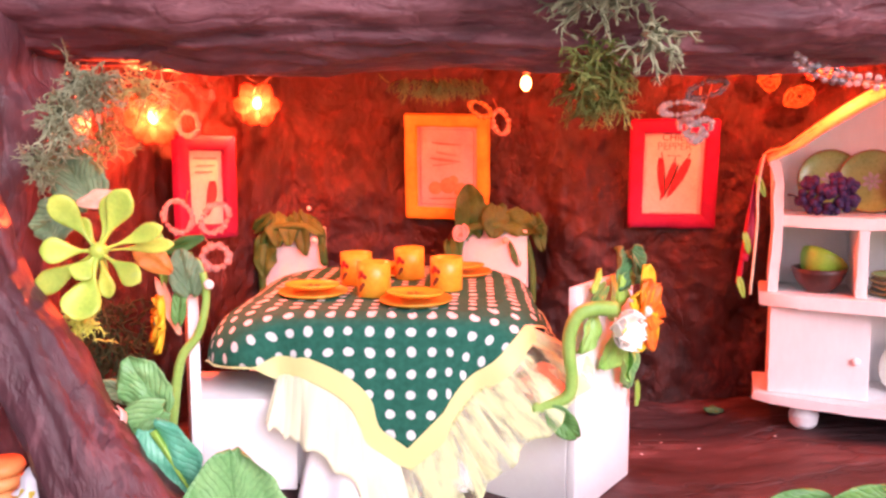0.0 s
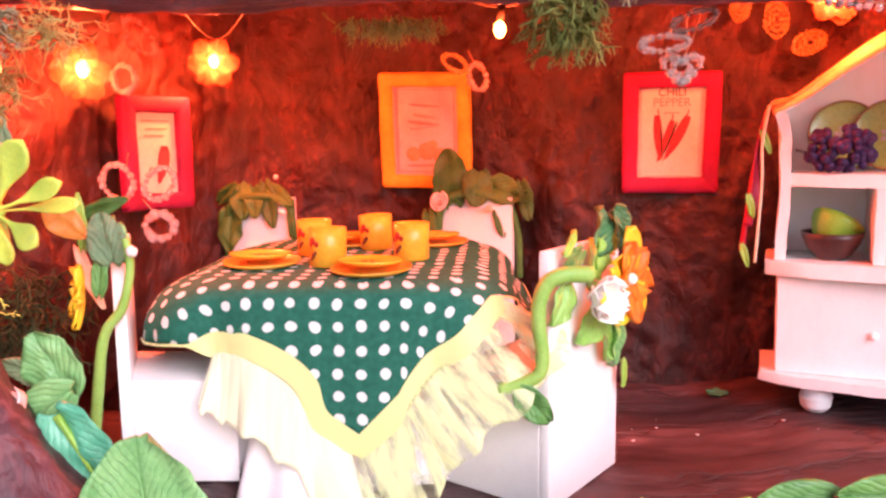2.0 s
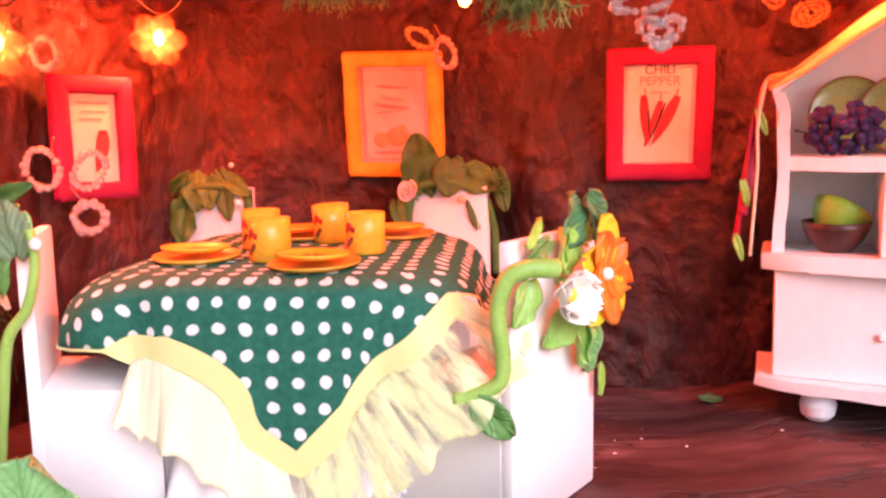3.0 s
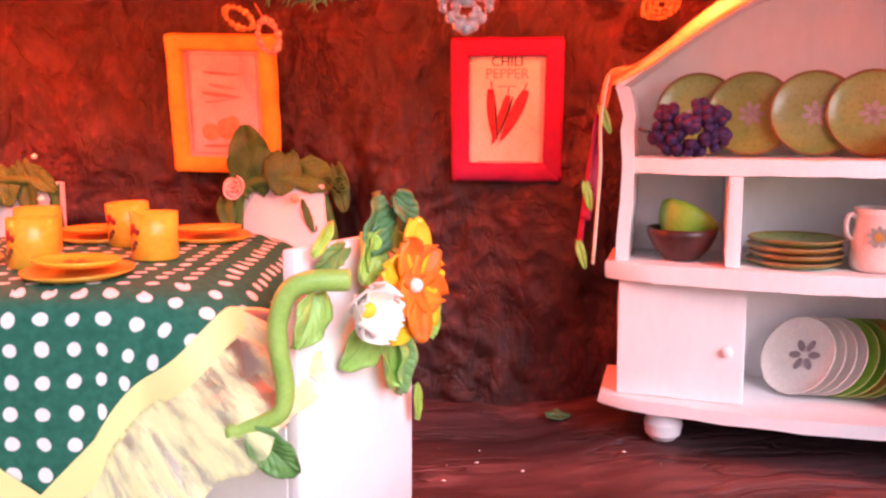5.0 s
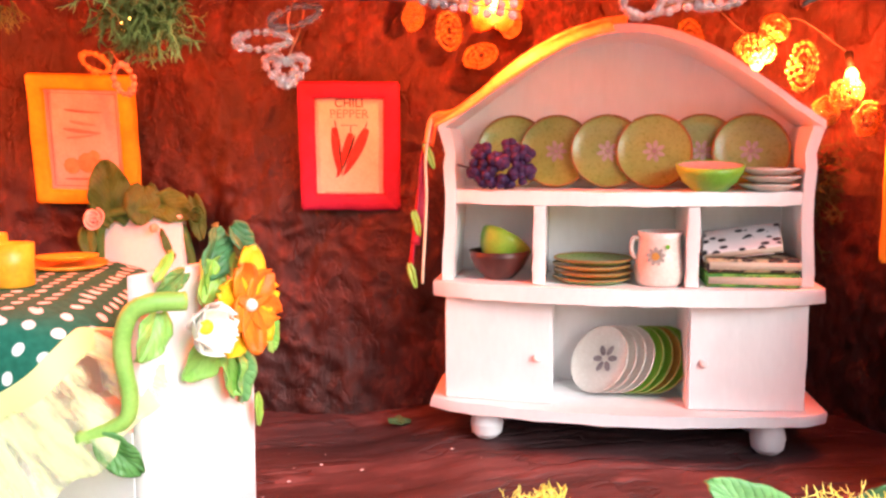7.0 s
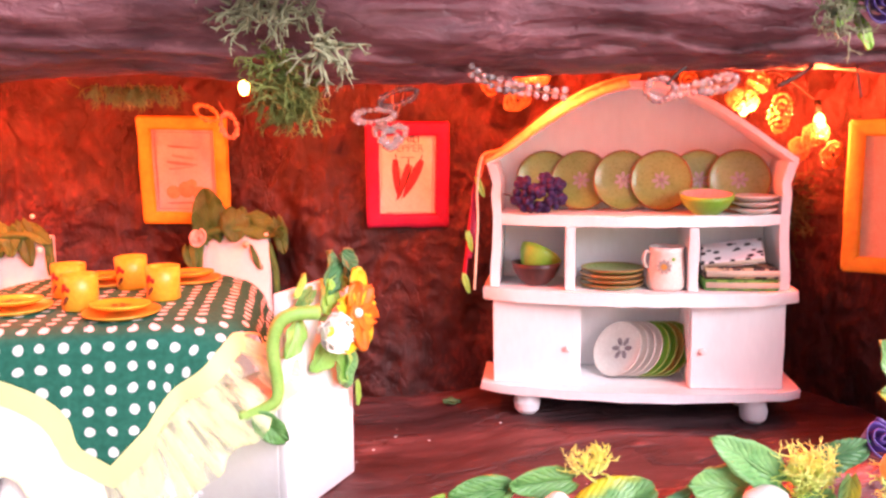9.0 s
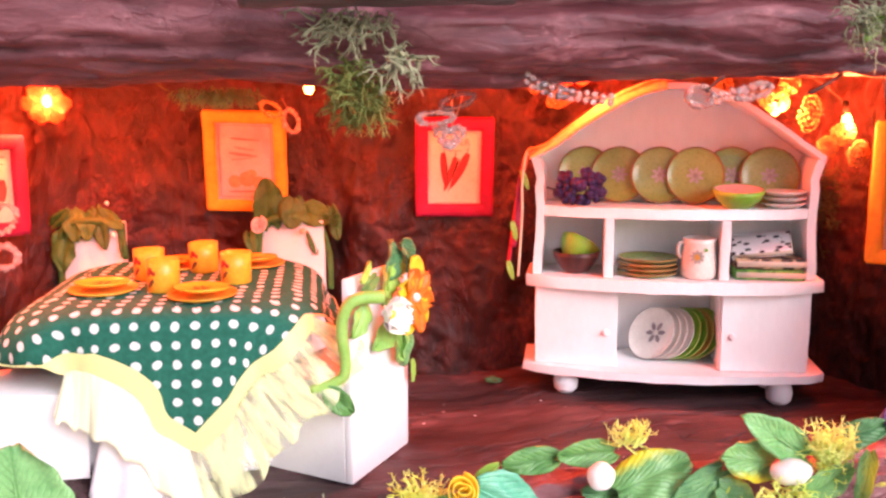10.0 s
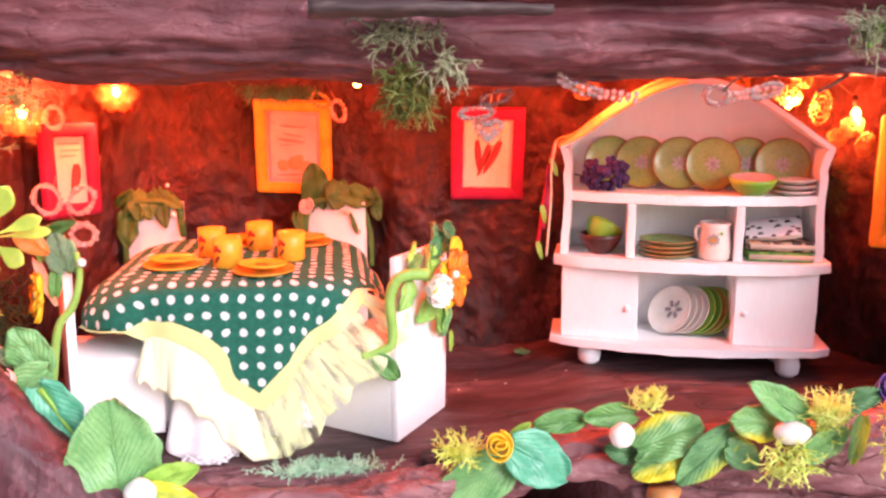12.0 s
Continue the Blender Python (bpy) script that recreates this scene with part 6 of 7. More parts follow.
chair_c = chair(pose(-0.0440, 0.5130, 0.0003, 0, 0, -92), "white toy chair draped with dull green clay leaves", 0.034, 0.030, 0.042, 0.0925, 0.0065)
chair_d = chair(pose(0.0635, 0.5120, 0.0003, 0, 0, -104), "white toy chair with green clay leaves and a pink rose", 0.040, 0.030, 0.042, 0.0920, 0.0065)


def vine(parent, pts, r, name="vine", taper=0.6, mat=None):
    P = smooth_path(pts, 7)
    bm = tube(bmesh.new(), P, [r * (1 - (1 - taper) * i / len(P)) for i in range(len(P))], 12, 0.08)
    ob = new(name, mesh_of(name, bm, mat or VINE))
    into(ob, parent, Matrix.Identity(4))
    return ob


vine(chair_a, [(0.1030, 0.3500, 0.0800), (0.0950, 0.3470, 0.0803), (0.0895, 0.3465, 0.0780), (0.0868, 0.3470, 0.0715), (0.0866, 0.3475, 0.0640), (0.0878, 0.3478, 0.0560), (0.0872, 0.3478, 0.0492), (0.0830, 0.3478, 0.0460), (0.0740, 0.3478, 0.0432)], 0.0027, taper=0.75)
blossom((0.1175, 0.3725, 0.0745), (0.86, -0.50, 0.05), chair_a,
        [(5, 0.0164, 0.0120, 0.06, ROSE_YELLOW, 10, 0.0), (5, 0.0136, 0.0115, 0.20, ORANGE, 46, 0.0007)], 0.0021)
part("flower_stem", tube(bmesh.new(), [(-0.0012, 0, 0.072), (-0.0120, -0.003, 0.0735)], 0.0016, 8), VINE, chair_a)
blossom((0.1060, 0.3610, 0.0705), (0.62, -0.78, 0.05), chair_a, [(4, 0.0072, 0.0125, 1.05, BUD, 20, 0.0), (4, 0.0060, 0.0085, 1.3, BUD, 65, 0.0003)], 0.0022, ROSE_YELLOW, "white_blossom")

vine(chair_b, [(-0.0597, 0.3470, 0.0114), (-0.0584, 0.3470, 0.0260), (-0.0564, 0.3470, 0.0405), (-0.0543, 0.3470, 0.0547), (-0.0519, 0.3470, 0.0628), (-0.0467, 0.3470, 0.0693), (-0.0440, 0.3470, 0.0768), (-0.0428, 0.3470, 0.0848), (-0.0437, 0.3470, 0.0926)], 0.0021)
blossom((-0.0585, 0.3470, 0.0744), (-0.90, -0.42, 0.10), chair_b,
        [(6, 0.0108, 0.0092, 0.18, ROSE_YELLOW, 0, 0.0), (5, 0.0080, 0.0080, 0.35, AMBER, 30, 0.0006)], 0.0020)
bud((-0.0412, 0.3450, 0.0886), 0.0019, PEARL, "", chair_b, "pearl")

# leaves hung over the backs of the two far chairs
for base, tip, w, mt in (((-0.0578, 0.506, 0.0878), (-0.0597, 0.5005, 0.0668), 0.0128, OLIVE),
                         ((-0.0539, 0.506, 0.0998), (-0.0513, 0.5005, 0.0830), 0.0106, OLIVE),
                         ((-0.0468, 0.506, 0.0982), (-0.0454, 0.5005, 0.0835), 0.0090, OLIVE),
                         ((-0.0411, 0.506, 0.1003), (-0.0363, 0.5005, 0.0783), 0.0093, OLIVE),
                         ((-0.0392, 0.506, 0.0982), (-0.0265, 0.5005, 0.0897), 0.0077, OLIVE),
                         ((-0.0648, 0.506, 0.0912), (-0.0551, 0.5005, 0.1004), 0.0061, OLIVE),
                         ((-0.0277, 0.506, 0.0910), (-0.0282, 0.5005, 0.0736), 0.0038, OLIVE)):
    leaf(base, tip, w, mt, nrm=(0, -1, 0.35), parent=chair_c)
vine(chair_c, [(-0.061, 0.509, 0.0522), (-0.0615, 0.508, 0.0742), (-0.058, 0.505, 0.0902), (-0.044, 0.504, 0.0937), (-0.030, 0.504, 0.0902), (-0.0265, 0.505, 0.0722)], 0.0026, mat=OLIVE)
bud((-0.0312, 0.4985, 0.0865), 0.0016, PEARL, "", chair_c, "pearl")
bud((-0.0345, 0.502, 0.1035), 0.0012, PEARL, "", chair_c, "pearl")
for base, tip, w, mt in (((0.0525, 0.506, 0.0894), (0.0501, 0.5005, 0.1162), 0.0173, OLIVE),
                         ((0.0652, 0.506, 0.1046), (0.0639, 0.5005, 0.0881), 0.0144, OLIVE),
                         ((0.0708, 0.506, 0.0980), (0.0857, 0.5005, 0.0924), 0.0138, OLIVE),
                         ((0.0759, 0.506, 0.0898), (0.0779, 0.5005, 0.0731), 0.0090, OLIVE),
                         ((0.0401, 0.506, 0.0856), (0.0428, 0.5005, 0.0743), 0.0070, OLIVE),
                         ((0.0862, 0.506, 0.0994), (0.0897, 0.5005, 0.0810), 0.0077, OLIVE)):
    leaf(base, tip, w, mt, nrm=(0.1, -1, 0.35), parent=chair_d)
vine(chair_d, [(0.045, 0.510, 0.0472), (0.0445, 0.509, 0.0722), (0.048, 0.506, 0.0902), (0.062, 0.504, 0.0942), (0.078, 0.504, 0.0912), (0.0845, 0.505, 0.0742), (0.0855, 0.506, 0.0522)], 0.0026, mat=OLIVE)
rose((0.0867, 0.4990, 0.0924), 0.0048, OLIVE, "", nrm=(0.5, -0.85, 0.1), parent=chair_d)
rose((0.0461, 0.4970, 0.0908), 0.0053, PINK, "", nrm=(0.0, -1, 0.2), parent=chair_d)
bud((0.0702, 0.4985, 0.0869), 0.0020, PEACH, "", chair_d, "peach_bud")

# leaves along the lip of the log
leaf((0.1322, 0.3000, 0.0192), (0.1560, 0.2980, 0.0052), 0.0199, TEAL)
leaf((0.1323, 0.3030, 0.0114), (0.1028, 0.3010, -0.0037), 0.0195, GREEN)
leaf((0.1633, 0.3080, 0.0263), (0.1429, 0.3060, 0.0254), 0.0095, DEEP)
leaf((0.1848, 0.3060, 0.0284), (0.1628, 0.3040, 0.0283), 0.0098, DEEP)
leaf((0.1832, 0.2960, 0.0169), (0.2095, 0.2940, 0.0286), 0.0174, LIME_EDGE, nrm=(-0.1, -0.75, 0.65))
leaf((0.2011, 0.2930, 0.0154), (0.1804, 0.2910, 0.0081), 0.0131, YELLOW_EDGE)
leaf((0.2190, 0.2880, 0.0267), (0.1976, 0.2860, 0.0053), 0.0133, GREEN_TIP)
leaf((0.2166, 0.2860, 0.0210), (0.2296, 0.2840, 0.0137), 0.0116, GREEN_TIP)
leaf((0.2352, 0.2840, 0.0295), (0.2156, 0.2820, 0.0339), 0.0136, LIME_EDGE)
leaf((0.2471, 0.2820, 0.0326), (0.2228, 0.2800, 0.0486), 0.0119, GREEN)
leaf((0.2436, 0.2760, 0.0203), (0.2609, 0.2740, 0.0308), 0.0101, LIME_EDGE)
leaf((0.2614, 0.2680, 0.0385), (0.2582, 0.2660, 0.0198), 0.0064, YELLOW_EDGE)
leaf((0.2602, 0.2900, 0.0334), (0.2713, 0.2880, 0.0318), 0.0081, DARKLEAF)
leaf((0.2625, 0.2880, 0.0352), (0.2813, 0.2860, 0.0412), 0.0097, DARKLEAF)
leaf((0.1857, 0.3010, 0.0127), (0.1714, 0.2990, 0.0166), 0.0097, DARKLEAF)
leaf((0.1342, 0.3100, 0.0191), (0.1419, 0.3080, 0.0252), 0.0043, LIME)
leaf((0.2703, 0.2620, 0.0376), (0.2760, 0.2620, 0.0513), 0.0131, GREEN)
leaf((0.2730, 0.2970, 0.1860), (0.2665, 0.2950, 0.1770), 0.0050, LIME)
leaf((0.2760, 0.2980, 0.1800), (0.2790, 0.2950, 0.1700), 0.0046, LIME)
leaf((0.3238, 0.3300, 0.0460), (0.3185, 0.3300, 0.0639), 0.0107, GREEN)
leaf((0.3197, 0.3200, 0.0442), (0.3100, 0.3200, 0.0469), 0.0083, YELLOW_EDGE)
# leaves on the branch
leaf((-0.0512, 0.3200, 0.0506), (-0.0607, 0.3180, 0.0687), 0.0159, GREEN)
leaf((-0.0569, 0.3240, 0.0524), (-0.0731, 0.3220, 0.0592), 0.0070, GREYLEAF)
leaf((-0.0479, 0.3140, 0.0527), (-0.0663, 0.3120, 0.0419), 0.0125, GREEN)
leaf((-0.0488, 0.3060, 0.0486), (-0.0342, 0.3040, 0.0256), 0.0170, TEAL_RIB)
leaf((-0.0188, 0.2940, 0.0081), (-0.0205, 0.2920, 0.0469), 0.0309, GREEN)
leaf((-0.0082, 0.2910, 0.0143), (0.0111, 0.2890, 0.0210), 0.0094, LIME)
leaf((-0.0097, 0.2880, 0.0136), (0.0107, 0.2860, 0.0095), 0.0085, YELLOW_EDGE)
leaf((-0.0756, 0.3320, 0.1185), (-0.0861, 0.3300, 0.1362), 0.0166, GREYLEAF)
leaf((-0.0815, 0.3300, 0.1153), (-0.0951, 0.3280, 0.1093), 0.0140, GREYLEAF)
leaf((-0.0660, 0.3260, 0.1208), (-0.0774, 0.3240, 0.1187), 0.0060, PEACH)
leaf((-0.0621, 0.3360, 0.1030), (-0.0506, 0.3340, 0.0945), 0.0084, ORANGELEAF)
# succulent rosette
spoon_petal((-0.0673, 0.3160, 0.1041), (-0.0793, 0.3120, 0.1220), 0.0097)
spoon_petal((-0.0673, 0.3160, 0.1041), (-0.0555, 0.3130, 0.1240), 0.0104)
spoon_petal((-0.0673, 0.3160, 0.1041), (-0.0624, 0.3180, 0.1219), 0.0075)
spoon_petal((-0.0673, 0.3160, 0.1041), (-0.0442, 0.3110, 0.1125), 0.0067)
spoon_petal((-0.0673, 0.3160, 0.1041), (-0.0512, 0.3090, 0.0953), 0.0083)
spoon_petal((-0.0673, 0.3160, 0.1041), (-0.0706, 0.3060, 0.0834), 0.0137)
spoon_petal((-0.0673, 0.3160, 0.1041), (-0.0720, 0.3090, 0.0960), 0.0086)
spoon_petal((-0.0673, 0.3160, 0.1041), (-0.0846, 0.3130, 0.1046), 0.0094)
spoon_petal((-0.0673, 0.3160, 0.1041), (-0.0880, 0.3160, 0.0913), 0.0088)
spoon_petal((-0.0673, 0.3160, 0.1041), (-0.0738, 0.3180, 0.1145), 0.0058)
spoon_petal((-0.0673, 0.3160, 0.1041), (-0.0446, 0.3210, 0.1059), 0.0052)
spoon_petal((-0.0673, 0.3160, 0.1041), (-0.0653, 0.3180, 0.0889), 0.0062)
# blossom bunch on the chair
leaf((0.1058, 0.3690, 0.0850), (0.1111, 0.3769, 0.0985), 0.0110, DARKLEAF, nrm=(0.80, -0.58, 0.2), parent=chair_a, curl=0.6, fold=0.25)
leaf((0.1145, 0.3820, 0.0850), (0.1174, 0.3866, 0.0960), 0.0105, DARKLEAF, nrm=(0.80, -0.58, 0.2), parent=chair_a, curl=0.8, fold=0.25)
leaf((0.1130, 0.3765, 0.0975), (0.1194, 0.3780, 0.0885), 0.0085, DARKLEAF, nrm=(0.6, -0.65, 0.5), parent=chair_a, curl=0.5, fold=0.2)
leaf((0.1048, 0.3668, 0.0765), (0.1062, 0.3695, 0.0890), 0.0090, LIME, nrm=(0.80, -0.58, 0.2), parent=chair_a, curl=0.35, fold=0.3)
leaf((0.1010, 0.3612, 0.0862), (0.0952, 0.3520, 0.0812), 0.0052, DEEP, nrm=(0.80, -0.58, 0.2), parent=chair_a, curl=0.4, fold=0.15)
leaf((0.0945, 0.3508, 0.0862), (0.0990, 0.3579, 0.0930), 0.0034, LIME, nrm=(0.80, -0.58, 0.2), parent=chair_a, curl=0.2, fold=0.3)
leaf((0.0950, 0.3518, 0.0765), (0.0918, 0.3465, 0.0640), 0.0102, FRESH, nrm=(0.80, -0.58, 0.2), parent=chair_a, curl=0.35, fold=0.18)
leaf((0.1089, 0.3733, 0.0640), (0.1012, 0.3612, 0.0552), 0.0108, FRESH, nrm=(0.80, -0.58, 0.2), parent=chair_a, curl=0.3, fold=0.15)
leaf((0.1102, 0.3754, 0.0605), (0.1130, 0.3798, 0.0440), 0.0105, FRESH, nrm=(0.80, -0.58, 0.2), parent=chair_a, curl=0.4, fold=0.22)
leaf((0.1140, 0.3812, 0.0590), (0.1163, 0.3850, 0.0405), 0.0090, GREEN, nrm=(0.80, -0.58, 0.2), parent=chair_a, curl=0.4, fold=0.25)
leaf((0.1215, 0.3930, 0.0665), (0.1246, 0.3978, 0.0540), 0.0075, FRESH, nrm=(0.80, -0.58, 0.2), parent=chair_a, curl=0.2, fold=0.2)
leaf((0.1188, 0.3888, 0.0420), (0.1195, 0.3899, 0.0315), 0.0036, LIME, nrm=(0.80, -0.58, 0.2), parent=chair_a, curl=0.1, fold=0.2)
leaf((0.1090, 0.3735, 0.0880), (0.1060, 0.3690, 0.0780), 0.0080, LIME, nrm=(0.80, -0.58, 0.2), parent=chair_a, curl=0.3, fold=0.3)
leaf((0.1135, 0.3800, 0.0830), (0.1110, 0.3765, 0.0900), 0.0060, FRESH, nrm=(0.80, -0.58, 0.2), parent=chair_a, curl=0.3, fold=0.2)
leaf((0.0805, 0.3470, 0.0435), (0.0905, 0.3470, 0.0325), 0.0088, DEEP, nrm=(-0.1, -0.95, 0.2), parent=chair_a, curl=0.3, fold=0.15)
# vine and leaves on the other front chair
leaf((-0.0484, 0.3470, 0.0848), (-0.0520, 0.3470, 0.1009), 0.0111, GREYLEAF, nrm=(0.1, -0.95, 0.2), parent=chair_b)
leaf((-0.0529, 0.3460, 0.0746), (-0.0514, 0.3460, 0.0888), 0.0053, DEEP, nrm=(0.1, -0.95, 0.2), parent=chair_b)
leaf((-0.0584, 0.3510, 0.0998), (-0.0442, 0.3510, 0.1048), 0.0050, OLIVE, nrm=(0.1, -0.95, 0.2), parent=chair_b)
leaf((-0.0582, 0.3480, 0.0894), (-0.0590, 0.3480, 0.1071), 0.0036, LIME, nrm=(0.1, -0.95, 0.2), parent=chair_b)
leaf((-0.0464, 0.3500, 0.0843), (-0.0474, 0.3500, 0.0972), 0.0065, GREEN, nrm=(0.1, -0.95, 0.2), parent=chair_b)
leaf((-0.0602, 0.3490, 0.0889), (-0.0540, 0.3490, 0.0689), 0.0042, PEACH, nrm=(0.1, -0.95, 0.2), parent=chair_b)
leaf((-0.0579, 0.3520, 0.0901), (-0.0494, 0.3520, 0.0990), 0.0057, DEEP, nrm=(0.1, -0.95, 0.2), parent=chair_b)


# ---------------------------------------------------------------- moss
def moss(name, label, mat, centre, size, n, length, r=0.00042, seed=1, droop=0.3, out=(0, -0.4, 0)):
    """A tuft of branching lichen: forked tapering threads."""
    rnd = random.Random(seed)
    bm = bmesh.new()
    c = Vector(centre)

    def thread(p, d, L, rad, depth):
        pts = [p]
        for k in range(3):
            d = (d + Vector((rnd.uniform(-1, 1), rnd.uniform(-1, 1), rnd.uniform(-1, 1))) * 0.45 + Vector((0, 0, -droop * 0.3))).normalized()
            pts.append(pts[-1] + d * L / 3)
        rows = []
        up = d.orthogonal().normalized()
        for i, q in enumerate(pts):
            dd = (pts[min(i + 1, 3)] - pts[max(i - 1, 0)]).normalized()
            side = dd.cross(up).normalized()
            u2 = side.cross(dd)
            rr = rad * (1 - 0.22 * i)
            rows.append([bm.verts.new(q + rr * (math.cos(a) * u2 + math.sin(a) * side)) for a in (0, 2.1, 4.2)])
        grid_faces(bm, rows, close=True)
        if depth > 0:
            for k in range(2 if rnd.random() < 0.75 else 3):
                nd = (d + Vector((rnd.uniform(-1, 1), rnd.uniform(-1, 1), rnd.uniform(-1, 1))) * 0.9).normalized()
                thread(pts[-1] if k < 2 else pts[2], nd, L * 0.68, rad * 0.66, depth - 1)

    for k in range(n):
        o = Vector((rnd.gauss(0, 0.42) * size[0], rnd.gauss(0, 0.42) * size[1], rnd.gauss(0, 0.42) * size[2]))
        d = (o * 40 + Vector(out) + Vector((rnd.uniform(-1, 1), rnd.uniform(-1, 1), rnd.uniform(-1, 1)))).normalized()
        thread(c + o, d, length * rnd.uniform(0.6, 1.2), r * rnd.uniform(0.8, 1.3), 2)
    me = bpy.data.meshes.new(name)
    bm.to_mesh(me)
    bm.free()
    me.materials.append(mat)
    me.polygons.foreach_set("use_smooth", [True] * len(me.polygons))
    tagged(new(name, me), label, "moss", kind="stuff")


moss("moss_tuft", "pale grey-green wiry lichen on the front of the beam", MOSS_PALE, (0.088, 0.312, 0.1800), (0.013, 0.003, 0.003), 44, 0.0056, 0.00085, 1)
moss("moss_tuft", "pale lichen strand hanging down the beam", MOSS_PALE, (0.1060, 0.311, 0.1700), (0.005, 0.003, 0.005), 22, 0.0068, 0.0010, 2)
moss("moss_tuft", "bushy green moss hanging under the beam", MOSS_GREEN, (0.0945, 0.352, 0.1565), (0.0085, 0.007, 0.0060), 150, 0.0058, 0.00072, 3, 0.4)
moss("moss_tuft", "green moss running up the beam", MOSS_GREEN, (0.0915, 0.322, 0.1640), (0.005, 0.004, 0.0070), 45, 0.0062, 0.00070, 4)
moss("moss_tuft", "thin dark moss fringe under the beam", MOSS_GREEN, (0.0400, 0.372, 0.1610), (0.020, 0.008, 0.0015), 110, 0.0040, 0.00036, 5, 0.6, (0, -0.3, -0.8))
moss("moss_tuft", "pale wiry lichen on the branch", MOSS_PALE, (-0.0715, 0.322, 0.1560), (0.0060, 0.004, 0.0060), 120, 0.0046, 0.00060, 6)
moss("moss_tuft", "pale lichen hanging down the branch", MOSS_PALE, (-0.0780, 0.318, 0.1450), (0.0045, 0.004, 0.0085), 110, 0.0044, 0.00060, 7)
moss("moss_tuft", "pale lichen tips low on the branch", MOSS_PALE, (-0.0835, 0.315, 0.1315), (0.0030, 0.003, 0.0055), 50, 0.0040, 0.00055, 20)
moss("moss_tuft", "pale lichen coloured ochre for the bulbs' orange light", MOSS_LIT_OCHRE, (-0.0722, 0.335, 0.1385), (0.0032, 0.004, 0.0080), 34, 0.0048, 0.00060, 8)
moss("moss_tuft", "tangled lichen under the beam near the branch", MOSS_LIT_OCHRE, (-0.0600, 0.338, 0.1560), (0.008, 0.005, 0.0055), 55, 0.0056, 0.0005, 9)
moss("moss_strip", "mint-green dried moss strip along the lip", MOSS_MINT, (0.058, 0.329, -0.0005), (0.028, 0.0035, 0.0008), 260, 0.0032, 0.00042, 10, -0.1, (0, -0.5, 0.35))
moss("moss_tuft", "pale yellow moss beside the yellow rose", MOSS_YELLOW, (0.1122, 0.3040, 0.0148), (0.008, 0.004, 0.005), 60, 0.0048, 0.0006, 11, 0.0, (0, -0.4, 0.5))
moss("moss_tuft", "yellow moss tuft behind a leaf on the rim", MOSS_YELLOW, (0.1898, 0.3020, 0.0336), (0.006, 0.003, 0.003), 50, 0.0042, 0.0005, 12, -0.2, (0, -0.2, 0.8))
moss("moss_tuft", "yellow moss tuft on the rim", MOSS_YELLOW, (0.2548, 0.2800, 0.0338), (0.008, 0.004, 0.006), 120, 0.0050, 0.0006, 13, 0.0, (0, -0.4, 0.6))
moss("moss_tuft", "pale yellow moss hanging below the rim", MOSS_YELLOW, (0.2355, 0.2720, 0.0201), (0.009, 0.003, 0.005), 60, 0.0055, 0.00065, 14, 0.3)
moss("moss_tuft", "yellow moss at the end of the rim", MOSS_YELLOW, (0.2680, 0.255, 0.0330), (0.006, 0.004, 0.008), 70, 0.0050, 0.0006, 15)
moss("moss_tuft", "pale green moss on the end of the beam", MOSS_PALE, (0.2690, 0.297, 0.1830), (0.007, 0.004, 0.006), 60, 0.0052, 0.0006, 16)
moss("moss_tuft", "dark moss on the wall behind the cabinet", MOSS_DARK, (0.336, 0.425, 0.108), (0.006, 0.005, 0.016), 80, 0.0060, 0.0005, 17)
moss("moss_tuft", "dark green moss in the corner behind the chair", MOSS_DARK, (-0.090, 0.375, 0.060), (0.012, 0.010, 0.018), 130, 0.0080, 0.0006, 18)
moss("moss_tuft", "small yellowish moss tuft on the branch", MOSS_YELLOW, (-0.0740, 0.317, 0.0810), (0.005, 0.003, 0.005), 40, 0.0045, 0.0005, 19)


# ---------------------------------------------------------------- beads and wires
def bead_loop(c, rx, rz, n, bead_r, mat, rot=0, facing=(0, -1, 0), tilt=0.0, label="loop of clear glass beads on a wire", heart=False, wire_to=None):
    root = thing("bead_loop", label, "beads", Matrix.Translation(c), group="bead loops")
    m = Vector(facing).to_track_quat("Z", "Y").to_matrix().to_4x4() @ pose(0, 0, 0, 0, 0, rot)
    me = mesh_of("bead", ball(bmesh.new(), (0, 0, 0), bead_r * 1.0, 8, 6, (1, 1, 0.85)), mat)
    pts = []
    for k in range(n):
        a = 2 * math.pi * k / n
        x, y = rx * math.cos(a), rz * math.sin(a)
        if heart:
            x = rx * 0.98 * math.sin(a) ** 3
            y = rz * (0.81 * math.cos(a) - 0.31 * math.cos(2 * a) - 0.12 * math.cos(3 * a))
        p = m @ Vector((x, y, 0.0006 * math.sin(5 * a)))
        pts.append(p)
        ob = new("bead", me)
        ob.parent = root
        ob.matrix_basis = Matrix.Translation(p) @ m.to_3x3().to_4x4() @ pose(0, 0, 0, 30 * k, 50 * k, 0) @ Matrix.Scale(1 + 0.18 * math.sin(k * 4.7), 4)
    part("wire", tube(bmesh.new(), pts + [pts[0]], 0.00022, 5), WIRE, root)
    if wire_to is not None:
        w = Vector(wire_to) - Vector(c)
        part("hanger", tube(bmesh.new(), smooth_path([pts[0], w * 0.5 + Vector((0.001, 0.001, 0)), w], 6), 0.0003, 5), WIRE, root)
    return root


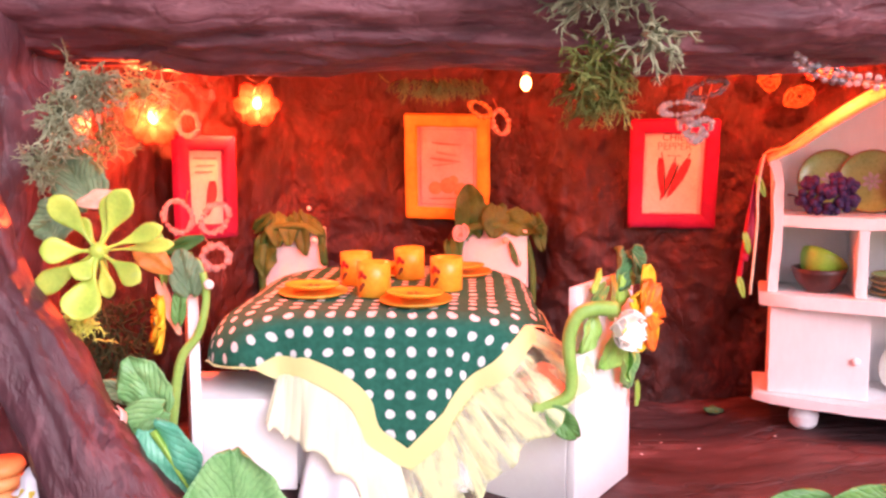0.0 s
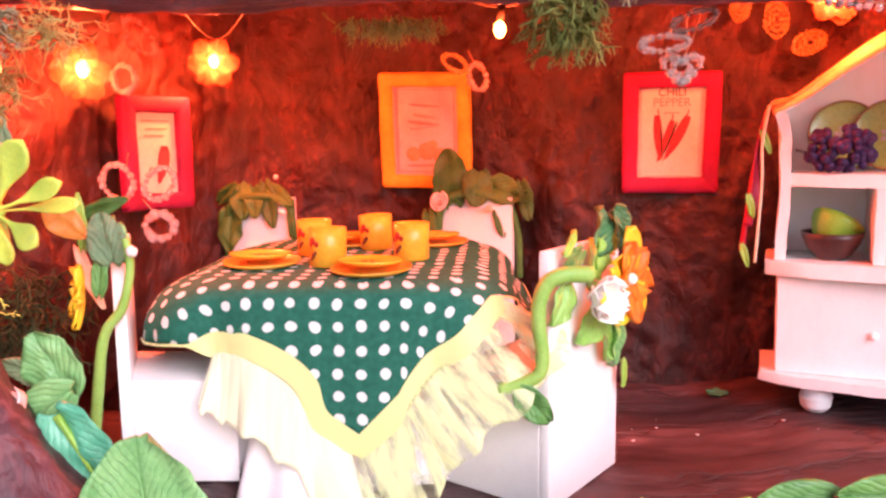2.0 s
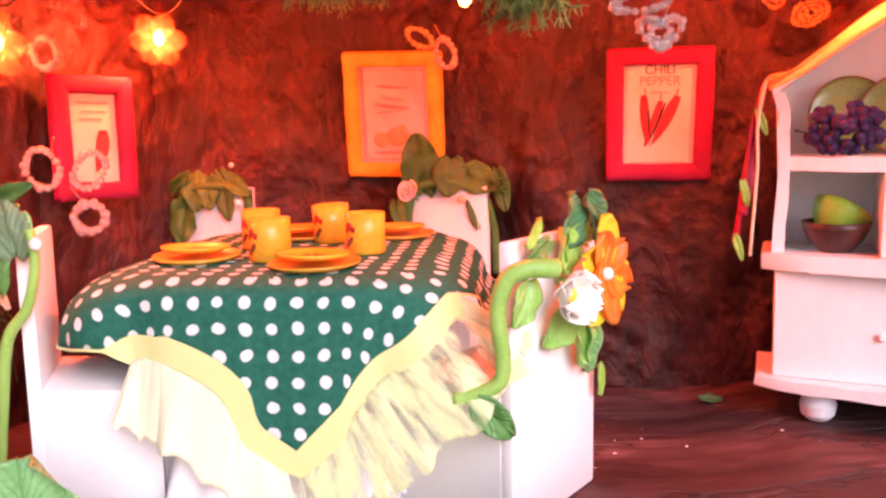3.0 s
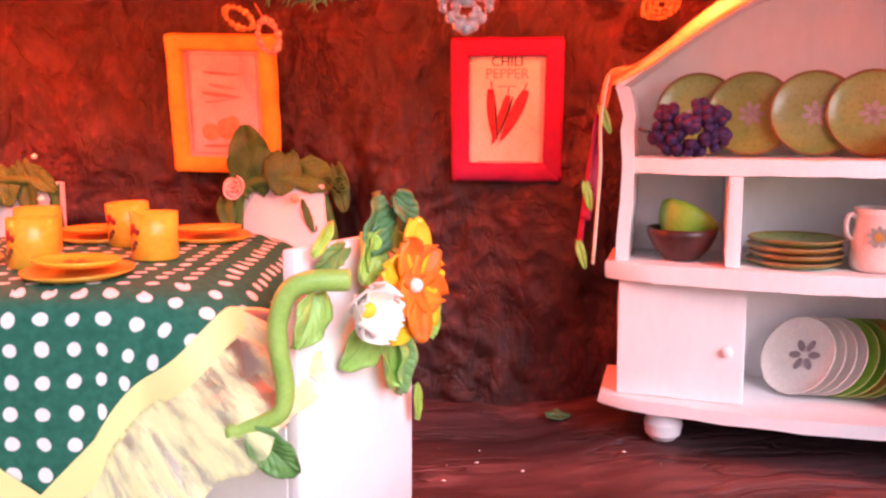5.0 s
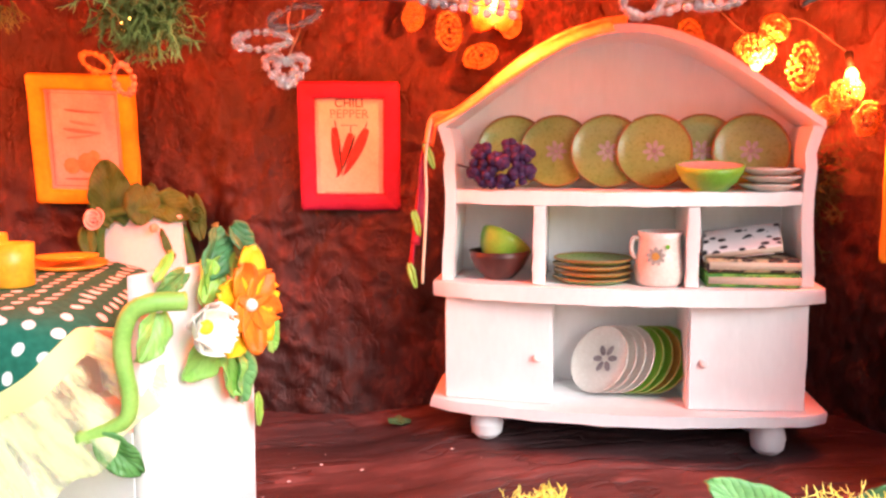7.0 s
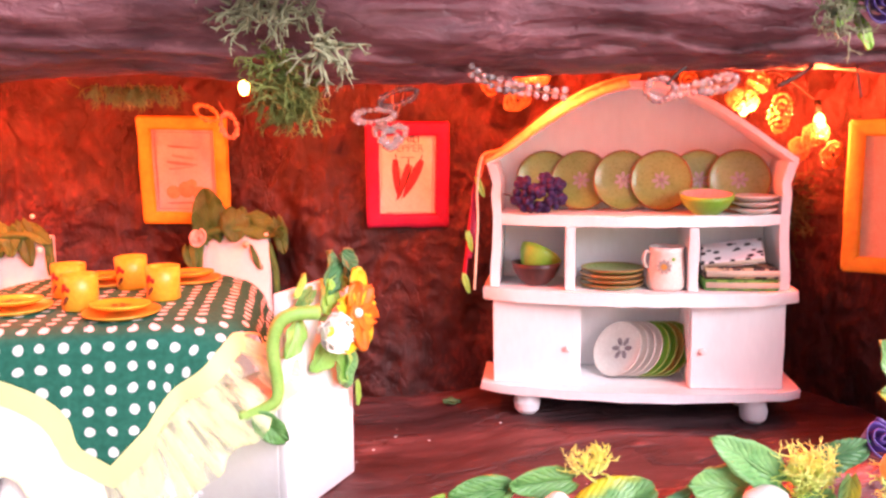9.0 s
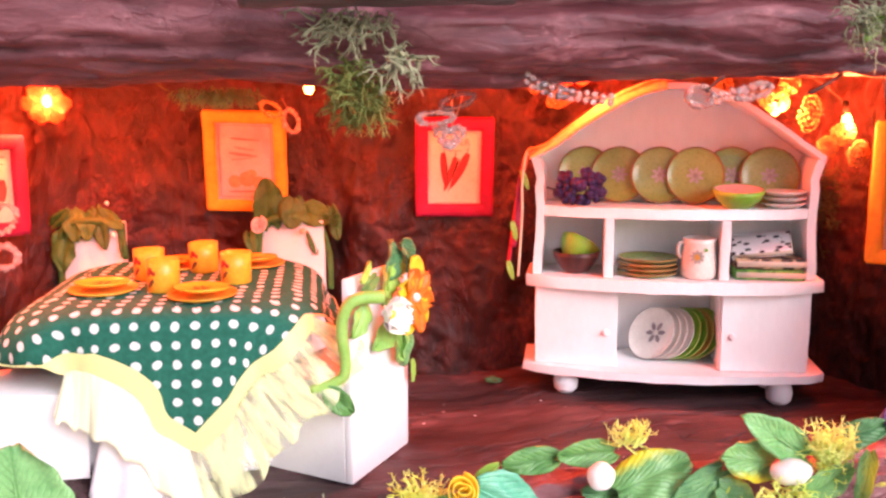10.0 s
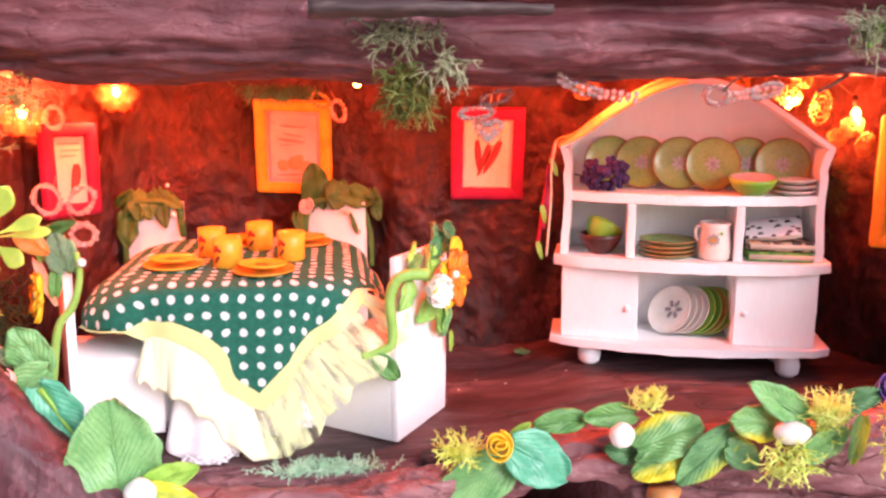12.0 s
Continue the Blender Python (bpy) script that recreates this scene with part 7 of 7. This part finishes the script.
def bead_chain(pts, bead_r, mat, label, sides=2):
    P = smooth_path(pts, 10)
    root = thing("bead_chain", label, "beads", Matrix.Translation(P[0]), group="bead chains")
    me = mesh_of("bead", ball(bmesh.new(), (0, 0, 0), bead_r * 1.0, 8, 6, (1, 1, 0.85)), mat)
    run, last = 0.0, -1.0
    k = 0
    for a, b in zip(P, P[1:]):
        run += (b - a).length
        if run - last > bead_r * 1.7:
            last = run
            for s in range(sides):
                ob = new("bead", me)
                ob.parent = root
                off = Vector((0.0, 0.0006 * (-1) ** k, (s - (sides - 1) / 2) * bead_r * 1.9 + 0.0004 * math.sin(k * 2.1)))
                ob.matrix_basis = Matrix.Translation(a - P[0] + off) @ pose(0, 0, 0, 40 * k, 25 * k, 0)
                k += 1
    part("wire", tube(bmesh.new(), [q - P[0] for q in P], 0.00025, 5), WIRE, root)


bead_loop((0.1308, 0.357, 0.1432), 0.0058, 0.0048, 18, 0.0015, BEAD, heart=True, rot=0, label="small heart of clear glass beads hanging on a wire", wire_to=(0.137, 0.355, 0.1660))
bead_loop((0.1308, 0.357, 0.1432), 0.0026, 0.0020, 7, 0.0012, BEAD, label="small ring of clear beads inside a heart")
bead_loop((0.1246, 0.353, 0.1502), 0.0073, 0.0022, 18, 0.0013, BEAD, rot=4, label="long petal of clear glass beads", wire_to=(0.137, 0.355, 0.1660))
bead_loop((0.1334, 0.353, 0.1568), 0.0070, 0.0024, 18, 0.0012, BEAD_SMOKE, rot=18, label="long petal of smoky glass beads", wire_to=(0.142, 0.355, 0.1670))
bead_chain([(0.1565, 0.334, 0.1650), (0.1640, 0.334, 0.1610), (0.1752, 0.334, 0.1588), (0.1910, 0.334, 0.1570)], 0.0013, BEAD, "chain of clear glass beads hung in front of the cabinet")
bead_loop((0.1680, 0.335, 0.1605), 0.0062, 0.0020, 14, 0.0012, BEAD_SMOKE, rot=-16, label="petal of smoky beads in a chain")
bead_loop((0.2205, 0.324, 0.1585), 0.0050, 0.0036, 16, 0.0014, BEAD_PINK, label="ring of pale pink beads before the cabinet top")
bead_chain([(0.2255, 0.324, 0.1575), (0.2330, 0.324, 0.1590), (0.2480, 0.324, 0.1610)], 0.0013, BEAD, "short chain of clear glass beads")
bead_loop((0.2420, 0.324, 0.1605), 0.0070, 0.0026, 18, 0.0013, BEAD, rot=14, label="petal of clear beads under the beam")
bead_loop((0.0660, 0.468, 0.1480), 0.0036, 0.0058, 13, 0.0015, BEAD_PINK, rot=14, label="loop of pale beads hanging by the yellow picture", wire_to=(0.062, 0.464, 0.1590))
bead_loop((0.0560, 0.466, 0.1540), 0.0055, 0.0030, 14, 0.0013, BEAD_AMBER_LIT, rot=-30, label="loop of warm-lit beads hanging by the yellow picture")
bead_loop((-0.0743, 0.4123, 0.1066), 0.0060, 0.0070, 17, 0.0015, BEAD_PINK, rot=25, label="loop of pink-lit glass beads before the red picture", wire_to=(-0.070, 0.414, 0.118))
bead_loop((-0.0600, 0.4181, 0.1055), 0.0052, 0.0072, 16, 0.0015, BEAD_PINK, rot=-40, label="loop of pink-lit glass beads before the red picture")
bead_loop((-0.0590, 0.414, 0.0890), 0.0058, 0.0050, 11, 0.0020, BEAD_PINK, rot=10, label="ring of larger pale beads hanging below a loop", wire_to=(-0.066, 0.415, 0.100))
bead_loop((-0.0685, 0.428, 0.1640), 0.0040, 0.0085, 14, 0.0014, BEAD_PINK, rot=40, label="long loop of pink-lit beads under the ceiling")
bead_loop((-0.0660, 0.405, 0.1460), 0.0042, 0.0050, 14, 0.0015, BEAD_PINK, label="loop of glowing beads beside a bulb")
for x, y, z, rx, rz, a in ((0.1958, 0.4749, 0.1707, 0.0050, 0.0075, 5),
                           (0.2084, 0.4697, 0.1602, 0.0070, 0.0045, 20),
                           (0.2200, 0.4665, 0.1738, 0.0045, 0.0060, 0),
                           (0.1812, 0.4781, 0.1770, 0.0040, 0.0060, -10),
                           (0.2923, 0.4508, 0.1665, 0.0050, 0.0080, 10),
                           (0.3005, 0.4130, 0.1585, 0.0075, 0.0048, -10),
                           (0.3185, 0.4110, 0.1525, 0.0054, 0.0088, -8),
                           (0.3085, 0.4140, 0.1665, 0.0052, 0.0046, 0),
                           (0.3330, 0.4050, 0.1425, 0.0064, 0.0050, 15),
                           (0.3400, 0.4020, 0.1330, 0.0050, 0.0060, -25),
                           (0.3270, 0.4080, 0.1360, 0.0044, 0.0050, 30)):
    for k in (1.0, 0.66, 0.34):
        bead_loop((x, y - 0.0012 * (1 - k), z), rx * k, rz * k, max(4, int(20 * k)), 0.0011, BEAD_AMBER_LIT, rot=a, label="loop of amber-lit glass beads behind the cabinet")


def wire(pts, r=0.0004, mat=None):
    bm = tube(bmesh.new(), smooth_path(pts, 8), r, 6)
    solid("wire", bm, mat or DARK_WIRE, "thin dark wire of the light string under the ceiling", "wire")


wire([(-0.10, 0.37, 0.180), (-0.0764, 0.397, 0.160), (-0.066, 0.43, 0.188), (-0.0540, 0.481, 0.168), (-0.02, 0.46, 0.192), (0.03, 0.43, 0.192), (0.0758, 0.434, 0.173), (0.12, 0.41, 0.190), (0.16, 0.41, 0.194), (0.207, 0.442, 0.185), (0.24, 0.42, 0.194), (0.27, 0.42, 0.188), (0.3055, 0.423, 0.1635), (0.322, 0.424, 0.172), (0.3395, 0.415, 0.158)])
wire([(0.268, 0.330, 0.1600), (0.276, 0.330, 0.1640), (0.284, 0.331, 0.1690)], 0.0007)
wire([(0.300, 0.330, 0.1720), (0.3000, 0.331, 0.1660), (0.3015, 0.330, 0.1560)], 0.0004)
wire([(0.229, 0.322, 0.1660), (0.226, 0.322, 0.1640), (0.222, 0.322, 0.1600)], 0.0005)

# ---------------------------------------------------------------- ribbons on the cabinet
rib = thing("ribbon_garland", "orange organza ribbon draped over the cabinet's arch with hanging tails", "ribbon", CAB @ pose(0, 0, 0))


def strip(pts, w, mat, name, label="", twist=0.0, up=(0, 1, 0)):
    P = smooth_path(pts, 10)
    bm = bmesh.new()
    rows = []
    for i, p in enumerate(P):
        s = i / (len(P) - 1)
        d = (P[min(i + 1, len(P) - 1)] - P[max(i - 1, 0)]).normalized()
        a = twist * s
        side = d.cross(Vector(up)).normalized()
        sd = math.cos(a) * Vector(up) + math.sin(a) * side
        sd = (sd - d * d.dot(sd)).normalized()
        rows.append([bm.verts.new(p + sd * w * u + d.cross(sd) * 0.0006 * math.sin(7 * s + 3 * u)) for u in (-0.5, -0.17, 0.17, 0.5)])
    grid_faces(bm, rows)
    ob = part(name, bm, mat, rib, label)
    md = ob.modifiers.new("thickness", "SOLIDIFY")
    md.thickness = 0.0003
    return ob


strip([(W * s, 0.006, 0.1305 + arch(s)) for s in (0.50, 0.42, 0.34, 0.26, 0.18, 0.10, 0.03)] + [(-0.0045, 0.004, 0.130), (-0.0070, 0.003, 0.120)], 0.016, ORGANZA, "ribbon", "orange organza ribbon")
strip([(W * s, -0.003, 0.1282 + arch(s)) for s in (0.46, 0.36, 0.26, 0.16, 0.06)] + [(-0.0040, -0.002, 0.128)], 0.007, ORGANZA, "ribbon", "orange organza ribbon", 0.4, (0, 0.5, 0.85))
strip([(-0.0060, 0.002, 0.128), (-0.0095, 0.002, 0.112), (-0.0095, 0.001, 0.096), (-0.0120, 0.001, 0.081)], 0.0036, RIBBON_RED, "ribbon_tail", "crimson ribbon tail", 1.6)
strip([(-0.0055, 0.003, 0.128), (-0.0090, 0.003, 0.110), (-0.0118, 0.002, 0.092), (-0.0145, 0.002, 0.070)], 0.0030, RIBBON_RED, "ribbon_tail", "crimson ribbon tail", -1.2)
part("cord", tube(bmesh.new(), smooth_path([(-0.0050, -0.001, 0.130), (-0.0072, -0.002, 0.115), (-0.0070, -0.002, 0.098), (-0.0088, -0.002, 0.066)], 8), 0.0006, 6), CREAM_CORD, rib, "cream cord")
for (x, z, r_) in ((-0.0075, 0.120, 20), (-0.0120, 0.094, 12), (-0.0140, 0.0735, 15)):
    bm = leaf_mesh(0.010, 0.0032, 0.2, 0.1, x * 1000)
    part("felt_leaf", bm, LIME, rib, "small lime felt leaf", m=pose(x, -0.001, z, 90, 90 - r_, 0))

# ---------------------------------------------------------------- wood chip and crumbs
bm = bmesh.new()
rows = []
for i in range(30):
    s = i / 29
    x = 0.055 + 0.088 * s
    hw = 0.011 * (0.35 + 0.65 * math.sin(math.pi * min(1, 0.25 + 0.72 * s)))
    th = 0.0035 * (1.0 - 0.45 * s)
    rows.append([bm.verts.new((x, 0.298 + hw * math.cos(a) + 0.0012 * noise.noise(Vector((x * 60, a, 0))), 0.1880 + 0.0012 * s + th * math.sin(a) + 0.0008 * noise.noise(Vector((x * 90, a, 4))))) for a in np.linspace(0, 2 * math.pi, 15)[:-1]])
grid_faces(bm, rows, close=True)
bm.faces.new(rows[0][::-1])
bm.faces.new(rows[-1])
solid("wood_chip", bm, WOODCHIP, "flat grey-brown wood chip stuck on the beam", "wood chip")

rc = random.Random(21)
bm = bmesh.new()
for k in range(14):
    x, y = rc.uniform(0.09, 0.33), rc.uniform(0.345, 0.47)
    r = rc.uniform(0.0002, 0.0004)
    ball(bm, (x, y, floor_height(x, y) + 0.0006 + r * 0.3), r, 6, 4, (1.4, 0.9, 0.5), Euler((0, 0, rc.uniform(0, 3))).to_matrix())
for x, y in ((0.14, 0.433), (0.128, 0.418), (0.155, 0.425), (0.19, 0.428)):
    ball(bm, (x, y, floor_height(x, y) + 0.0008), 0.0005, 6, 4, (1.7, 0.9, 0.5))
solid("crumbs", bm, GRIT, "pale crumbs and grit scattered on the floor", "crumbs", kind="stuff")
leaf((0.170, 0.470, 0.0045), (0.179, 0.470, 0.0045), 0.0060, DARKLEAF, nrm=(0, -0.3, 0.95), where=" fallen on the floor")
